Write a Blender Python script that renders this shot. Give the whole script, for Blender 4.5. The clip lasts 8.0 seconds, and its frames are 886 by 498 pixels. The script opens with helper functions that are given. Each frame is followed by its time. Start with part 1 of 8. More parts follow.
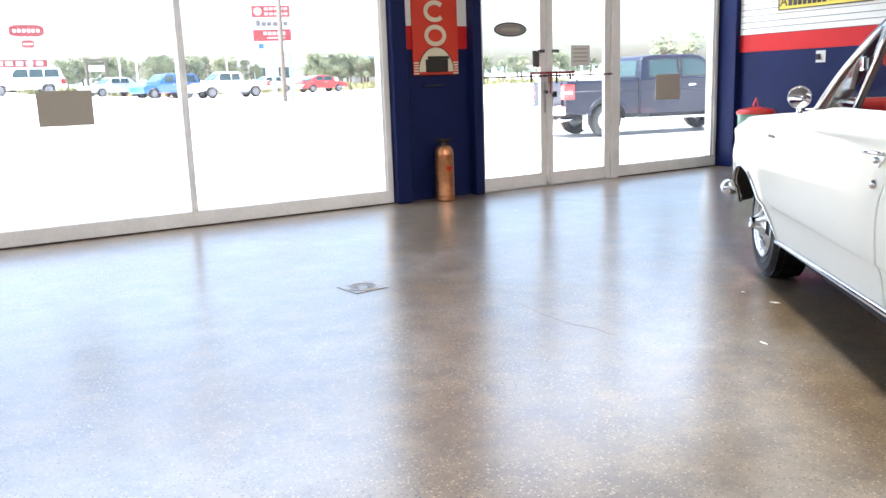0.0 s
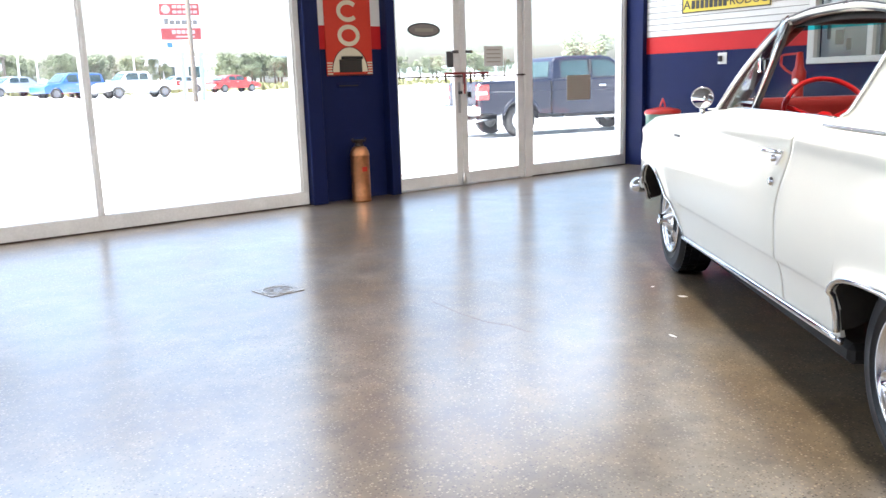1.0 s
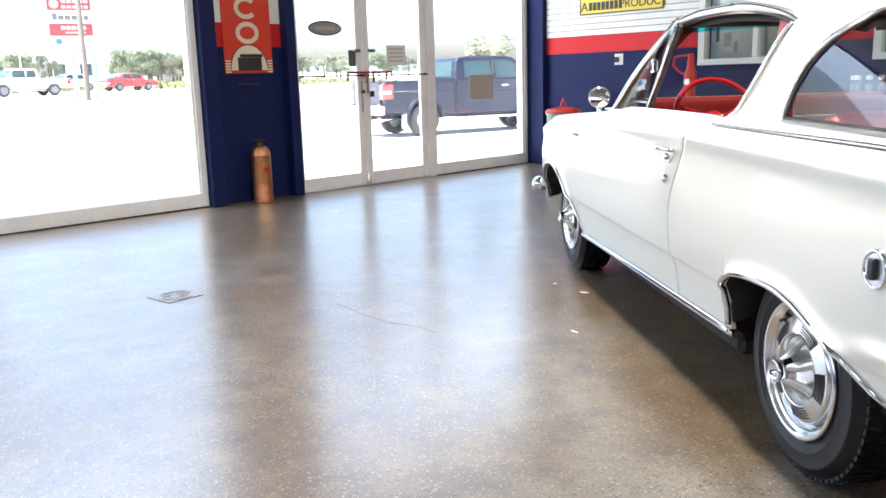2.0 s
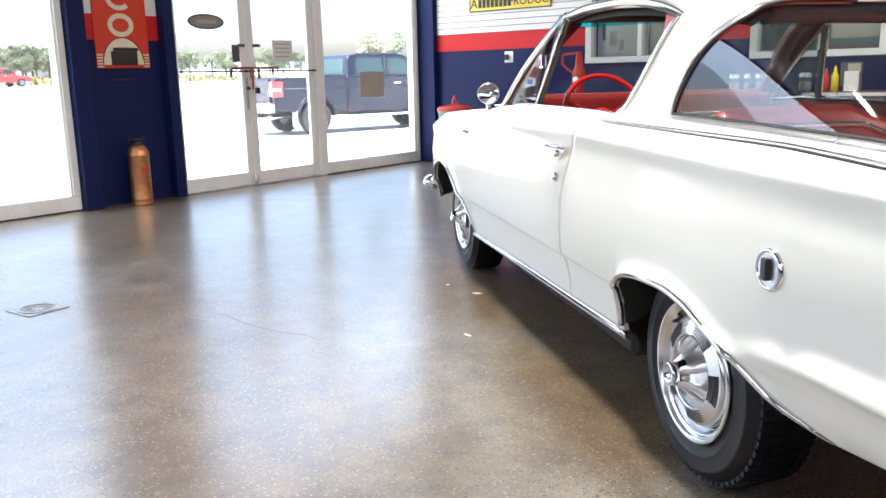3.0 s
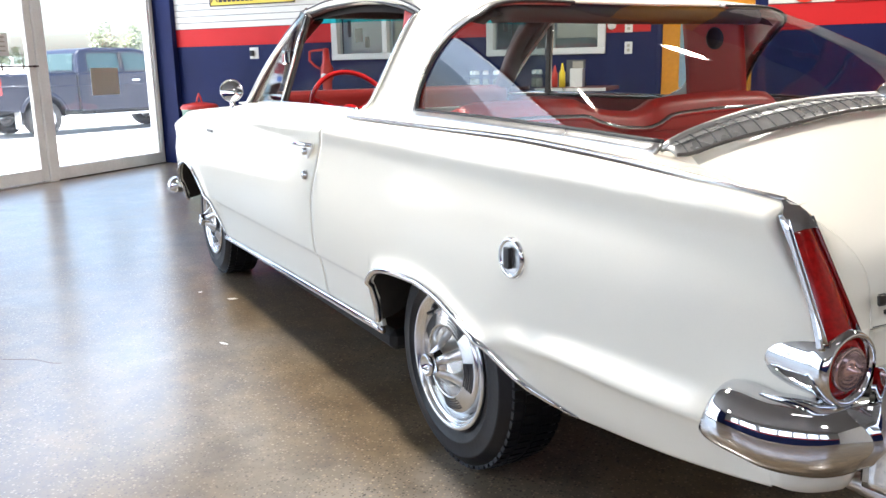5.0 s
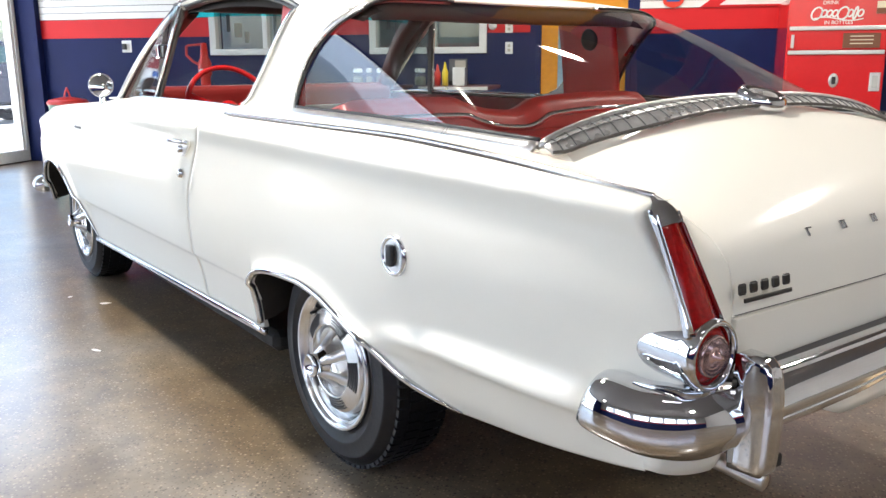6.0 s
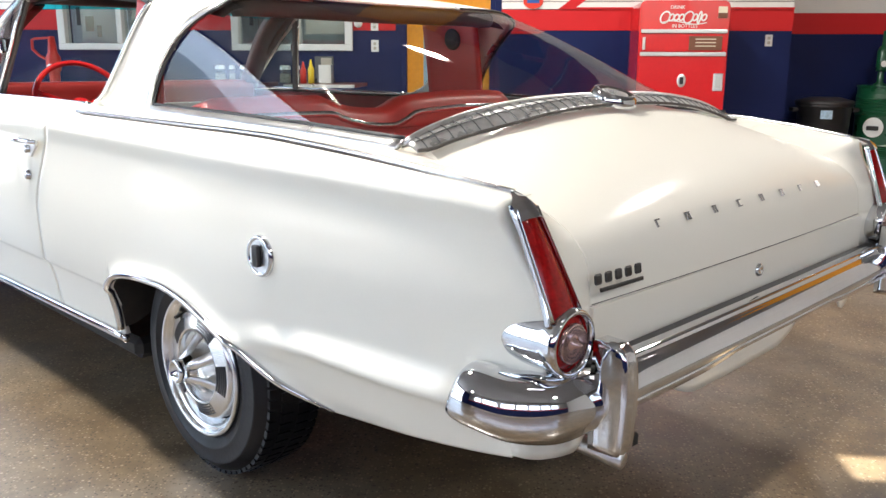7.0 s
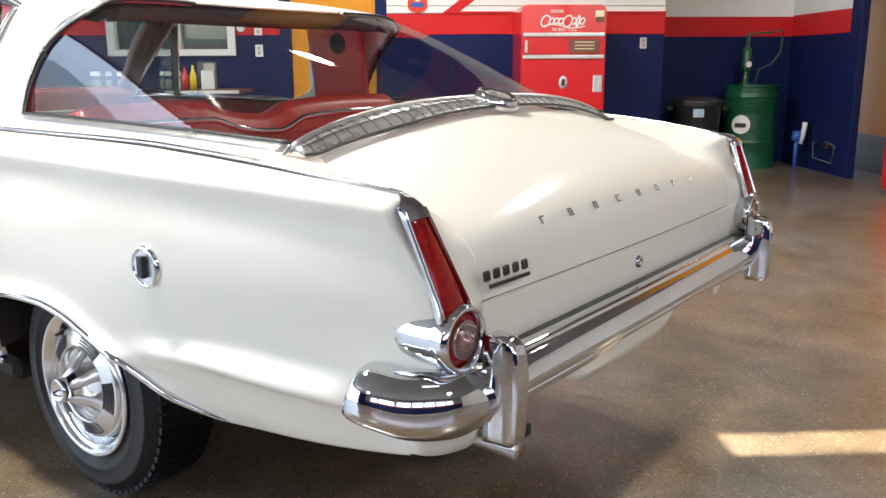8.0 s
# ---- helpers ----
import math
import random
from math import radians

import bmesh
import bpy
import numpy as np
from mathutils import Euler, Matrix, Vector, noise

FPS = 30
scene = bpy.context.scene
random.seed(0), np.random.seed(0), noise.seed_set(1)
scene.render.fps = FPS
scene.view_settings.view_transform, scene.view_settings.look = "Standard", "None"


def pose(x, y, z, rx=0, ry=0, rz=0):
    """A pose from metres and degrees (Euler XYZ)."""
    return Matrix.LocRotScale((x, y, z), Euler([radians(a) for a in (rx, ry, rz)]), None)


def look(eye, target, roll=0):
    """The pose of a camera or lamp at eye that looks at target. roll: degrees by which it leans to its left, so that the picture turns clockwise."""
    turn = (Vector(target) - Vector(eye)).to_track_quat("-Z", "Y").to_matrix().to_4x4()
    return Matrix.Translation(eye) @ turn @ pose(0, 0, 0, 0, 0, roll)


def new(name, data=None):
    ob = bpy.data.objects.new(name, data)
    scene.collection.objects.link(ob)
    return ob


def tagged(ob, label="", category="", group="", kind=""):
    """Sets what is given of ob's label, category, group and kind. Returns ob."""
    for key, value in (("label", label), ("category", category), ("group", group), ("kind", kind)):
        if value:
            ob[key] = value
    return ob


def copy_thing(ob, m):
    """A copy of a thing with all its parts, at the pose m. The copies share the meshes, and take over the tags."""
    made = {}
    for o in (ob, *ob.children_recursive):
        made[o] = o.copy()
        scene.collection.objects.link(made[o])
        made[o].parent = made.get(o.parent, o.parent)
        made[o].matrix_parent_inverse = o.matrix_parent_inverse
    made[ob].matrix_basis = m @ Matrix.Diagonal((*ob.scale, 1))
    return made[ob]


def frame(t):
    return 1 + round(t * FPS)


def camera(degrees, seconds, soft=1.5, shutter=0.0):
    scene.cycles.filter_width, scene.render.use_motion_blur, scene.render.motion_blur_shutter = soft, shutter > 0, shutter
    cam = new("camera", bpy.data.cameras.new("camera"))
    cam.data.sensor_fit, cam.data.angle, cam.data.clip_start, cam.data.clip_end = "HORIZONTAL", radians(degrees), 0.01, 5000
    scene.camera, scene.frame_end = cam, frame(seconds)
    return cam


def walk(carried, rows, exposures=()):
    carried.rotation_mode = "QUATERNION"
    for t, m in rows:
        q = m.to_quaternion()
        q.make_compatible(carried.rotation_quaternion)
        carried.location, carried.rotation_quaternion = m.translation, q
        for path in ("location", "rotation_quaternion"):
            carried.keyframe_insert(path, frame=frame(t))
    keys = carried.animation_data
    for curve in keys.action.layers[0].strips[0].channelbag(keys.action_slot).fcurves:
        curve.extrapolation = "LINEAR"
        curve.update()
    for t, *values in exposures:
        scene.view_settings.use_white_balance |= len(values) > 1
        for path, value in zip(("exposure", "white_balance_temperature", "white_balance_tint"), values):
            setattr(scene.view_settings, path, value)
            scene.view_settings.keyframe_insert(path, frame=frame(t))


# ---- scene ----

import functools

# ---- camera and walk ----
cam = camera(56.1, 8.0)
PATH = [
    (0, (-1.972, -2.158, 1.131), (-2.245, -0.215, 0.745), -2.0),
    (0.5, (-1.967, -2.157, 1.132), (-2.145, -0.204, 0.743), -2.0),
    (1, (-1.962, -2.153, 1.131), (-2.04, -0.193, 0.739), -1.9),
    (1.5, (-1.959, -2.155, 1.131), (-1.93, -0.194, 0.735), -1.9),
    (3, (-1.884, -1.97, 1.112), (-1.496, -0.051, 0.702), -1.3),
    (3.5, (-1.865, -1.93, 1.11), (-1.348, -0.044, 0.691), -1.7),
    (4, (-1.858, -1.931, 1.11), (-1.199, -0.091, 0.688), -1.6),
    (4.5, (-1.851, -1.934, 1.11), (-1.053, -0.151, 0.684), -1.5),
    (6, (-1.836, -1.938, 1.108), (-0.685, -0.362, 0.671), -0.3),
    (6.5, (-1.825, -1.938, 1.107), (-0.557, -0.457, 0.663), 0.0),
    (7, (-1.839, -1.954, 1.11), (-0.455, -0.579, 0.668), 0.3),
    (7.5, (-1.843, -1.963, 1.11), (-0.364, -0.689, 0.672), 0.1),
    (8, (-1.849, -1.972, 1.11), (-0.297, -0.787, 0.677), -0.2),
]
EXPOSURE = 2.42
walk(cam, [(t, look(eye, target, roll)) for t, eye, target, roll in PATH], [(0, EXPOSURE, 6280, 11), (8, EXPOSURE, 6280, 11)])

# ---- world, sun, lamps ----
# The showroom's own axes: a along the shop front, b out through it.  The car stands on the world's axes.
ROOM = Matrix.Translation((-0.04, 0.008, 0)) @ Matrix.Rotation(radians(39.93), 4, "Z")
SUN_ELEVATION = 62.0
SUN_TO = (ROOM.to_3x3() @ Vector((-0.95, 0.31, 0))).normalized() * math.cos(radians(SUN_ELEVATION)) + Vector((0, 0, math.sin(radians(SUN_ELEVATION))))
world = bpy.data.worlds.new("sky")
scene.world = world
world.use_nodes = True
wn = world.node_tree
sky = wn.nodes.new("ShaderNodeTexSky")
sky.sky_type = "NISHITA"
sky.sun_disc = False
sky.sun_elevation = radians(SUN_ELEVATION)
sky.sun_rotation = math.atan2(SUN_TO.x, SUN_TO.y)
sky.dust_density = 4.0
wn.links.new(sky.outputs[0], wn.nodes["Background"].inputs[0])
wn.nodes["Background"].inputs[1].default_value = 0.15
sun = new("sun", bpy.data.lights.new("sun", "SUN"))
sun.data.energy, sun.data.angle, sun.data.color = 5.0, radians(0.5), (1.0, 0.975, 0.94)
sun.matrix_world = look((0, 0, 30), Vector((0, 0, 30)) - SUN_TO)

# Ceiling lights: places in room axes; the fixtures further down hold them.
CEILING = 3.9
# First two match streaks reflected in the rear glass; last three are added fill.
LIGHTS = [(-0.33, 1.42, 35), (3.75, -0.25, 20), (-5.0, 4.0, 6), (-4.2, -3.2, 14), (2.0, -3.2, 19)]
for a, b, watts in LIGHTS:
    lamp = new("bay_lamp", bpy.data.lights.new("bay_lamp", "AREA"))
    lamp.data.shape, lamp.data.size = "DISK", 0.36
    lamp.data.energy, lamp.data.color = watts, (1.0, 0.92, 0.82)
    lamp.matrix_world = ROOM @ pose(a, b, CEILING - 0.30)

# Area lamps added inside the tall upper panes stand in for sky light.
for a0, a1, watts in ((-4.7, 0.95, 18), (2.2, 5.6, 9)):
    lamp = new("window_light", bpy.data.lights.new("window_light", "AREA"))
    lamp.data.shape, lamp.data.size, lamp.data.size_y = "RECTANGLE", a1 - a0, 1.5
    lamp.data.energy, lamp.data.color = watts, (0.73, 0.85, 1.0)
    lamp.matrix_world = ROOM @ pose((a0 + a1) / 2, 6.74, 2.85, -75)


# ---- materials ----
def material(name, colour, rough=0.5, metal=0.0, crough=0.04, vary=0.08, grain=40.0, patch=3.0, bump=0.0, coat=0.0, rvary=0.1, ior=1.5, island=0.0, emit=0.0, spec=0.5):
    """A painted or solid surface with variation at two scales, bump and uneven gloss."""
    m = bpy.data.materials.new(name)
    m.use_nodes = True
    n, l = m.node_tree.nodes, m.node_tree.links
    p = n["Principled BSDF"]
    tc = n.new("ShaderNodeTexCoord")
    fine, wide = n.new("ShaderNodeTexNoise"), n.new("ShaderNodeTexNoise")
    fine.inputs["Scale"].default_value, wide.inputs["Scale"].default_value = grain, patch
    fine.inputs["Detail"].default_value, wide.inputs["Detail"].default_value = 4, 3
    for t in (fine, wide):
        l.new(tc.outputs["Object"], t.inputs["Vector"])
    add = n.new("ShaderNodeMath")
    add.operation = "ADD"
    l.new(fine.outputs["Fac"], add.inputs[0])
    l.new(wide.outputs["Fac"], add.inputs[1])
    last = add
    if island:
        info = n.new("ShaderNodeObjectInfo")
        more = n.new("ShaderNodeMath")
        more.operation = "MULTIPLY_ADD"
        l.new(info.outputs["Random"], more.inputs[0])
        more.inputs[1].default_value = island
        l.new(add.outputs[0], more.inputs[2])
        last = more
    ramp = n.new("ShaderNodeMapRange")
    ramp.inputs["From Min"].default_value, ramp.inputs["From Max"].default_value = 0.6, 1.4 + island
    ramp.inputs["To Min"].default_value, ramp.inputs["To Max"].default_value = 1 - vary, 1 + vary
    l.new(last.outputs[0], ramp.inputs["Value"])
    mul = n.new("ShaderNodeVectorMath")
    mul.operation = "SCALE"
    mul.inputs[0].default_value = colour
    l.new(ramp.outputs[0], mul.inputs["Scale"])
    l.new(mul.outputs[0], p.inputs["Base Color"])
    rr = n.new("ShaderNodeMapRange")
    rr.inputs["From Min"].default_value, rr.inputs["From Max"].default_value = 0.3, 0.7
    rr.inputs["To Min"].default_value, rr.inputs["To Max"].default_value = max(0.01, rough * (1 - rvary)), min(1, rough * (1 + rvary))
    l.new(wide.outputs["Fac"], rr.inputs["Value"])
    l.new(rr.outputs[0], p.inputs["Roughness"])
    p.inputs["Metallic"].default_value = metal
    p.inputs["IOR"].default_value = ior
    p.inputs["Specular IOR Level"].default_value = spec
    p.inputs["Coat Weight"].default_value = coat
    p.inputs["Coat Roughness"].default_value = crough
    if emit:
        p.inputs["Emission Color"].default_value = (*colour, 1)
        p.inputs["Emission Strength"].default_value = emit
    if bump:
        b = n.new("ShaderNodeBump")
        b.inputs["Strength"].default_value, b.inputs["Distance"].default_value = 1.0, bump
        l.new(fine.outputs["Fac"], b.inputs["Height"])
        l.new(b.outputs[0], p.inputs["Normal"])
    return m


def glass(name, tint=(0.9, 0.95, 0.95), gloss=1.0, veil=0.0, base=0.06, rise=0.94):
    """A thin pane: clear or tinted, with mirror gloss by Fresnel."""
    m = bpy.data.materials.new(name)
    m.use_nodes = True
    n, l = m.node_tree.nodes, m.node_tree.links
    n.remove(n["Principled BSDF"])
    clear, shine, mix, lw = n.new("ShaderNodeBsdfTransparent"), n.new("ShaderNodeBsdfGlossy"), n.new("ShaderNodeMixShader"), n.new("ShaderNodeLayerWeight")
    clear.inputs[0].default_value = (*tint, 1)
    shine.inputs["Roughness"].default_value = 0.01
    shine.inputs[0].default_value = (gloss, gloss, gloss, 1)
    lw.inputs["Blend"].default_value = 0.5
    power, scale = n.new("ShaderNodeMath"), n.new("ShaderNodeMath")
    power.operation, scale.operation = "POWER", "MULTIPLY_ADD"
    power.inputs[1].default_value = 5.0
    scale.inputs[1].default_value, scale.inputs[2].default_value = rise, base
    l.new(lw.outputs["Facing"], power.inputs[0])
    l.new(power.outputs[0], scale.inputs[0])
    l.new(scale.outputs[0], mix.inputs[0])
    l.new(clear.outputs[0], mix.inputs[1])
    l.new(shine.outputs[0], mix.inputs[2])
    last = mix
    if veil:
        # a translucent veil, uneven by noise, puts outdoor haze and glare into the glass
        film, cover, tc, mottle, amount = n.new("ShaderNodeBsdfTranslucent"), n.new("ShaderNodeMixShader"), n.new("ShaderNodeTexCoord"), n.new("ShaderNodeTexNoise"), n.new("ShaderNodeMapRange")
        film.inputs[0].default_value = (0.92, 0.95, 1.0, 1)
        mottle.inputs["Scale"].default_value, mottle.inputs["Detail"].default_value = 1.7, 4
        amount.inputs["From Min"].default_value, amount.inputs["From Max"].default_value = 0.3, 0.7
        amount.inputs["To Min"].default_value, amount.inputs["To Max"].default_value = veil * 0.6, veil * 1.4
        l.new(tc.outputs["Object"], mottle.inputs["Vector"])
        l.new(mottle.outputs["Fac"], amount.inputs["Value"])
        l.new(amount.outputs[0], cover.inputs[0])
        l.new(mix.outputs[0], cover.inputs[1])
        l.new(film.outputs[0], cover.inputs[2])
        last = cover
    l.new(last.outputs[0], n["Material Output"].inputs[0])
    return m


def concrete_floor():
    """Ground and sealed concrete: brown-grey mottling, exposed aggregate, clear gloss."""
    m = bpy.data.materials.new("polished_concrete")
    m.use_nodes = True
    n, l = m.node_tree.nodes, m.node_tree.links
    p = n["Principled BSDF"]
    tc = n.new("ShaderNodeTexCoord")

    def noise_of(scale, detail, rough=0.55):
        t = n.new("ShaderNodeTexNoise")
        t.inputs["Scale"].default_value, t.inputs["Detail"].default_value, t.inputs["Roughness"].default_value = scale, detail, rough
        l.new(tc.outputs["Object"], t.inputs["Vector"])
        return t

    def ramp_of(src, stops):
        r = n.new("ShaderNodeValToRGB")
        while len(r.color_ramp.elements) < len(stops):
            r.color_ramp.elements.new(0.5)
        for e, (at, c) in zip(r.color_ramp.elements, stops):
            e.position, e.color = at, (*c, 1)
        l.new(src, r.inputs[0])
        return r

    def mixed(kind, fac, a, b):
        x = n.new("ShaderNodeMix")
        x.data_type, x.blend_type = "RGBA", kind
        if isinstance(fac, float):
            x.inputs[0].default_value = fac
        else:
            l.new(fac, x.inputs[0])
        l.new(a, x.inputs[6])
        l.new(b, x.inputs[7])
        return x.outputs[2]

    cloud = noise_of(0.9, 5)
    base = ramp_of(cloud.outputs["Fac"], [(0.34, (0.168, 0.115, 0.056)), (0.5, (0.200, 0.156, 0.098)), (0.63, (0.230, 0.207, 0.168))])
    blotch = noise_of(5.0, 6, 0.65)
    tone = ramp_of(blotch.outputs["Fac"], [(0.32, (0.52, 0.47, 0.42)), (0.68, (1.15, 1.12, 1.08))])
    col = mixed("MULTIPLY", 1.0, base.outputs[0], tone.outputs[0])
    # stones of the aggregate: pale and dark chips of two sizes
    for scale, lo, hi, amount in ((115.0, 0.28, 0.42, 1.0), (62.0, 0.22, 0.34, 0.95)):
        cell = n.new("ShaderNodeTexVoronoi")
        cell.inputs["Scale"].default_value = scale
        l.new(tc.outputs["Object"], cell.inputs["Vector"])
        chip = ramp_of(cell.outputs["Distance"], [(lo, (1, 1, 1)), (hi, (0, 0, 0))])
        pick = n.new("ShaderNodeSeparateColor")
        l.new(cell.outputs["Color"], pick.inputs[0])
        few = ramp_of(pick.outputs[0], [(0.42, (0, 0, 0)), (0.52, (1, 1, 1))])
        worn = ramp_of(noise_of(1.3, 3).outputs["Fac"], [(0.35, (0.55, 0.55, 0.55)), (0.65, (1, 1, 1))])
        fac = n.new("ShaderNodeMath")
        fac.operation = "MULTIPLY"
        l.new(chip.outputs[0], fac.inputs[0])
        l.new(few.outputs[0], fac.inputs[1])
        fac2 = n.new("ShaderNodeMath")
        fac2.operation = "MULTIPLY"
        l.new(fac.outputs[0], fac2.inputs[0])
        l.new(worn.outputs[0], fac2.inputs[1])
        fac3 = n.new("ShaderNodeMath")
        fac3.operation = "MULTIPLY"
        l.new(fac2.outputs[0], fac3.inputs[0])
        fac3.inputs[1].default_value = amount
        shade = ramp_of(pick.outputs[1], [(0.0, (0.03, 0.022, 0.016)), (0.5, (0.10, 0.07, 0.045)), (0.66, (0.33, 0.25, 0.155)), (1.0, (0.40, 0.33, 0.23))])
        col = mixed("MIX", fac3.outputs[0], col, shade.outputs[0])
    # stains and hairline cracks
    stain = noise_of(0.55, 6, 0.7)
    dark = ramp_of(stain.outputs["Fac"], [(0.60, (1, 1, 1)), (0.72, (0.55, 0.42, 0.3))])
    col = mixed("MULTIPLY", 1.0, col, dark.outputs[0])
    l.new(col, p.inputs["Base Color"])
    rough = n.new("ShaderNodeMapRange")
    rough.inputs["From Min"].default_value, rough.inputs["From Max"].default_value = 0.3, 0.7
    rough.inputs["To Min"].default_value, rough.inputs["To Max"].default_value = 0.40, 0.54
    l.new(blotch.outputs["Fac"], rough.inputs["Value"])
    l.new(rough.outputs[0], p.inputs["Roughness"])
    p.inputs["IOR"].default_value = 1.5
    p.inputs["Specular IOR Level"].default_value = 0.5
    p.inputs["Coat Weight"].default_value = 1.0
    p.inputs["Coat IOR"].default_value = 1.65
    p.inputs["Coat Roughness"].default_value = 0.24
    b = n.new("ShaderNodeBump")
    b.inputs["Strength"].default_value, b.inputs["Distance"].default_value = 0.07, 0.002
    l.new(noise_of(9.0, 4).outputs["Fac"], b.inputs["Height"])
    l.new(b.outputs[0], p.inputs["Normal"])
    return m


FLOOR = concrete_floor()
NAVY = material("navy_wall_paint", (0.007, 0.014, 0.072), 0.5, bump=0.0006, grain=120, vary=0.15, spec=0.16)
RED_WALL = material("red_wall_paint", (0.54, 0.017, 0.020), 0.5, bump=0.0005, grain=120, vary=0.1, spec=0.22)
WHITE_WALL = material("white_wall_paint", (0.74, 0.74, 0.72), 0.5, bump=0.0006, grain=100, vary=0.05)
BOARD = material("white_siding", (0.72, 0.72, 0.70), 0.45, vary=0.06, island=0.4)
GROOVE = material("siding_backing", (0.10, 0.10, 0.10), 0.8)
ORANGE = material("orange_wood_stain", (0.60, 0.25, 0.022), 0.5, vary=0.15, grain=25, bump=0.0004, spec=0.2)
CEIL = material("ceiling_grey", (0.18, 0.18, 0.185), 0.7, bump=0.001, grain=60)
WALL = material("cream_wall", (0.74, 0.72, 0.68), 0.6, bump=0.001, grain=60)
FRAME = material("white_aluminium", (0.80, 0.80, 0.79), 0.38, metal=0.0, vary=0.1, grain=60, patch=6)
PANE = glass("window_glass", (0.96, 0.98, 0.98), 0.45, 0.010)
INNER_PANE = glass("inner_window_glass", (0.9, 0.95, 0.95), 1.0)
DARK_METAL = material("dark_bronze_metal", (0.05, 0.035, 0.03), 0.4, metal=0.6)
BLACK = material("black_plastic", (0.018, 0.018, 0.02), 0.45, vary=0.2)
RED_PLASTIC = material("red_plastic", (0.55, 0.03, 0.02), 0.35)
PAPER = material("buff_paper", (0.42, 0.39, 0.33), 0.8, vary=0.05)
WHITE_PAPER = material("white_paper", (0.72, 0.72, 0.70), 0.8, vary=0.03)
COPPER = material("aged_copper", (0.50, 0.22, 0.10), 0.32, metal=0.85, vary=0.3, grain=30, patch=12, bump=0.0005)
RED_SIGN = material("red_sign_enamel", (0.62, 0.035, 0.012), 0.45, vary=0.05)
CREAM = material("cream_enamel", (0.72, 0.66, 0.50), 0.35, vary=0.06)
YELLOW = material("yellow_sign_enamel", (0.72, 0.55, 0.045), 0.35, vary=0.06)
INK = material("black_ink", (0.02, 0.018, 0.016), 0.5)
STEEL = material("galvanised_steel", (0.5, 0.5, 0.5), 0.35, metal=0.9, vary=0.15)
GREEN = material("green_drum_paint", (0.008, 0.075, 0.032), 0.3, vary=0.15, patch=8, bump=0.0006, grain=30, coat=0.4)
VEND = material("vending_red", (0.58, 0.012, 0.014), 0.22, vary=0.06, coat=0.6)
TIN = material("brushed_aluminium", (0.72, 0.72, 0.70), 0.3, metal=0.8, vary=0.12, grain=80)
BROWN = material("brown_plate", (0.16, 0.06, 0.03), 0.45)
BLUE_PAINT = material("blue_paint", (0.02, 0.09, 0.35), 0.4)
GREY_PAINT = material("grey_paint", (0.09, 0.095, 0.10), 0.5, vary=0.15)
TEAL = material("faded_green_paint", (0.16, 0.30, 0.24), 0.5, vary=0.2)
LIT = material("lamp_diffuser", (1.0, 0.92, 0.80), 0.5, vary=0.0, emit=6.0)
# car
PAINT = material("ivory_car_paint", (0.80, 0.785, 0.70), 0.55, crough=0.10, vary=0.015, grain=300, patch=2, coat=0.55, rvary=0.1, spec=0.2)
CHROME = material("chrome", (0.68, 0.69, 0.71), 0.045, metal=1.0, vary=0.04, rvary=0.4, patch=6)
BRIGHT_DISH = material("bright_dished_metal", (0.80, 0.78, 0.74), 0.24, metal=1.0, vary=0.06, patch=12)
FLUTE = material("shadowed_groove", (0.045, 0.045, 0.05), 0.4, metal=0.5)
WHEEL_CHROME = material("wheel_chrome", (0.66, 0.66, 0.66), 0.21, metal=1.0, vary=0.06, patch=8)
DARK_CHROME = material("pitted_dark_chrome", (0.42, 0.42, 0.43), 0.22, metal=1.0, vary=0.2, patch=60)
STRIP = material("aged_bright_strip", (0.50, 0.50, 0.51), 0.2, metal=1.0, vary=0.15, patch=10)
DULL_CHROME = material("satin_bright_trim", (0.74, 0.74, 0.74), 0.3, metal=1.0, vary=0.1, patch=8)
RUBBER = material("tyre_rubber", (0.004, 0.0045, 0.007), 0.38, spec=0.34, vary=0.25, grain=90, patch=9, bump=0.0004)
PANEL = material("satin_silver_panel", (0.58, 0.58, 0.57), 0.28, metal=0.7, vary=0.25, patch=14)
# dashboard's own dark red; also red vinyl with cabin shade in its colour
DASH = material("dark_red_dash_and_shade", (0.17, 0.012, 0.010), 0.35, vary=0.15, grain=200)
DARK_VINYL = material("dark_brown_vinyl", (0.06, 0.02, 0.016), 0.45, vary=0.15, grain=200)
VINYL = material("red_vinyl", (0.58, 0.034, 0.024), 0.38, vary=0.14, grain=220, patch=6, bump=0.0004)
CARPET = material("red_carpet", (0.58, 0.022, 0.018), 0.9, vary=0.35, grain=260, patch=14, bump=0.003)
RED_GLOSS = material("red_moulded_wheel", (0.42, 0.012, 0.014), 0.2, coat=0.5)
HEADLINER = material("grey_headliner", (0.075, 0.066, 0.060), 0.75, bump=0.0005, grain=150)
UNDER = material("underbody_black", (0.015, 0.014, 0.013), 0.8, vary=0.4, patch=10)
LENS = material("red_lens", (0.27, 0.004, 0.004), 0.13, vary=0.45, grain=140, patch=30, spec=0.35)
CLEAR_LENS = material("silvered_lens_centre", (0.52, 0.36, 0.34), 0.12, metal=0.85, vary=0.2, patch=60)
CAR_GLASS = glass("car_glass", (0.74, 0.80, 0.80), 0.15)
BACK_GLASS = glass("rear_glass", (0.73, 0.77, 0.75), 1.0, base=0.08, rise=0.14)
VENT_GLASS = glass("vent_window_glass", (0.80, 0.86, 0.88), 1.0)
TINT = glass("teal_tint_band", (0.03, 0.62, 0.70), 0.15)
MIRROR = material("mirror_glass", (0.85, 0.87, 0.88), 0.02, metal=1.0, vary=0.0)


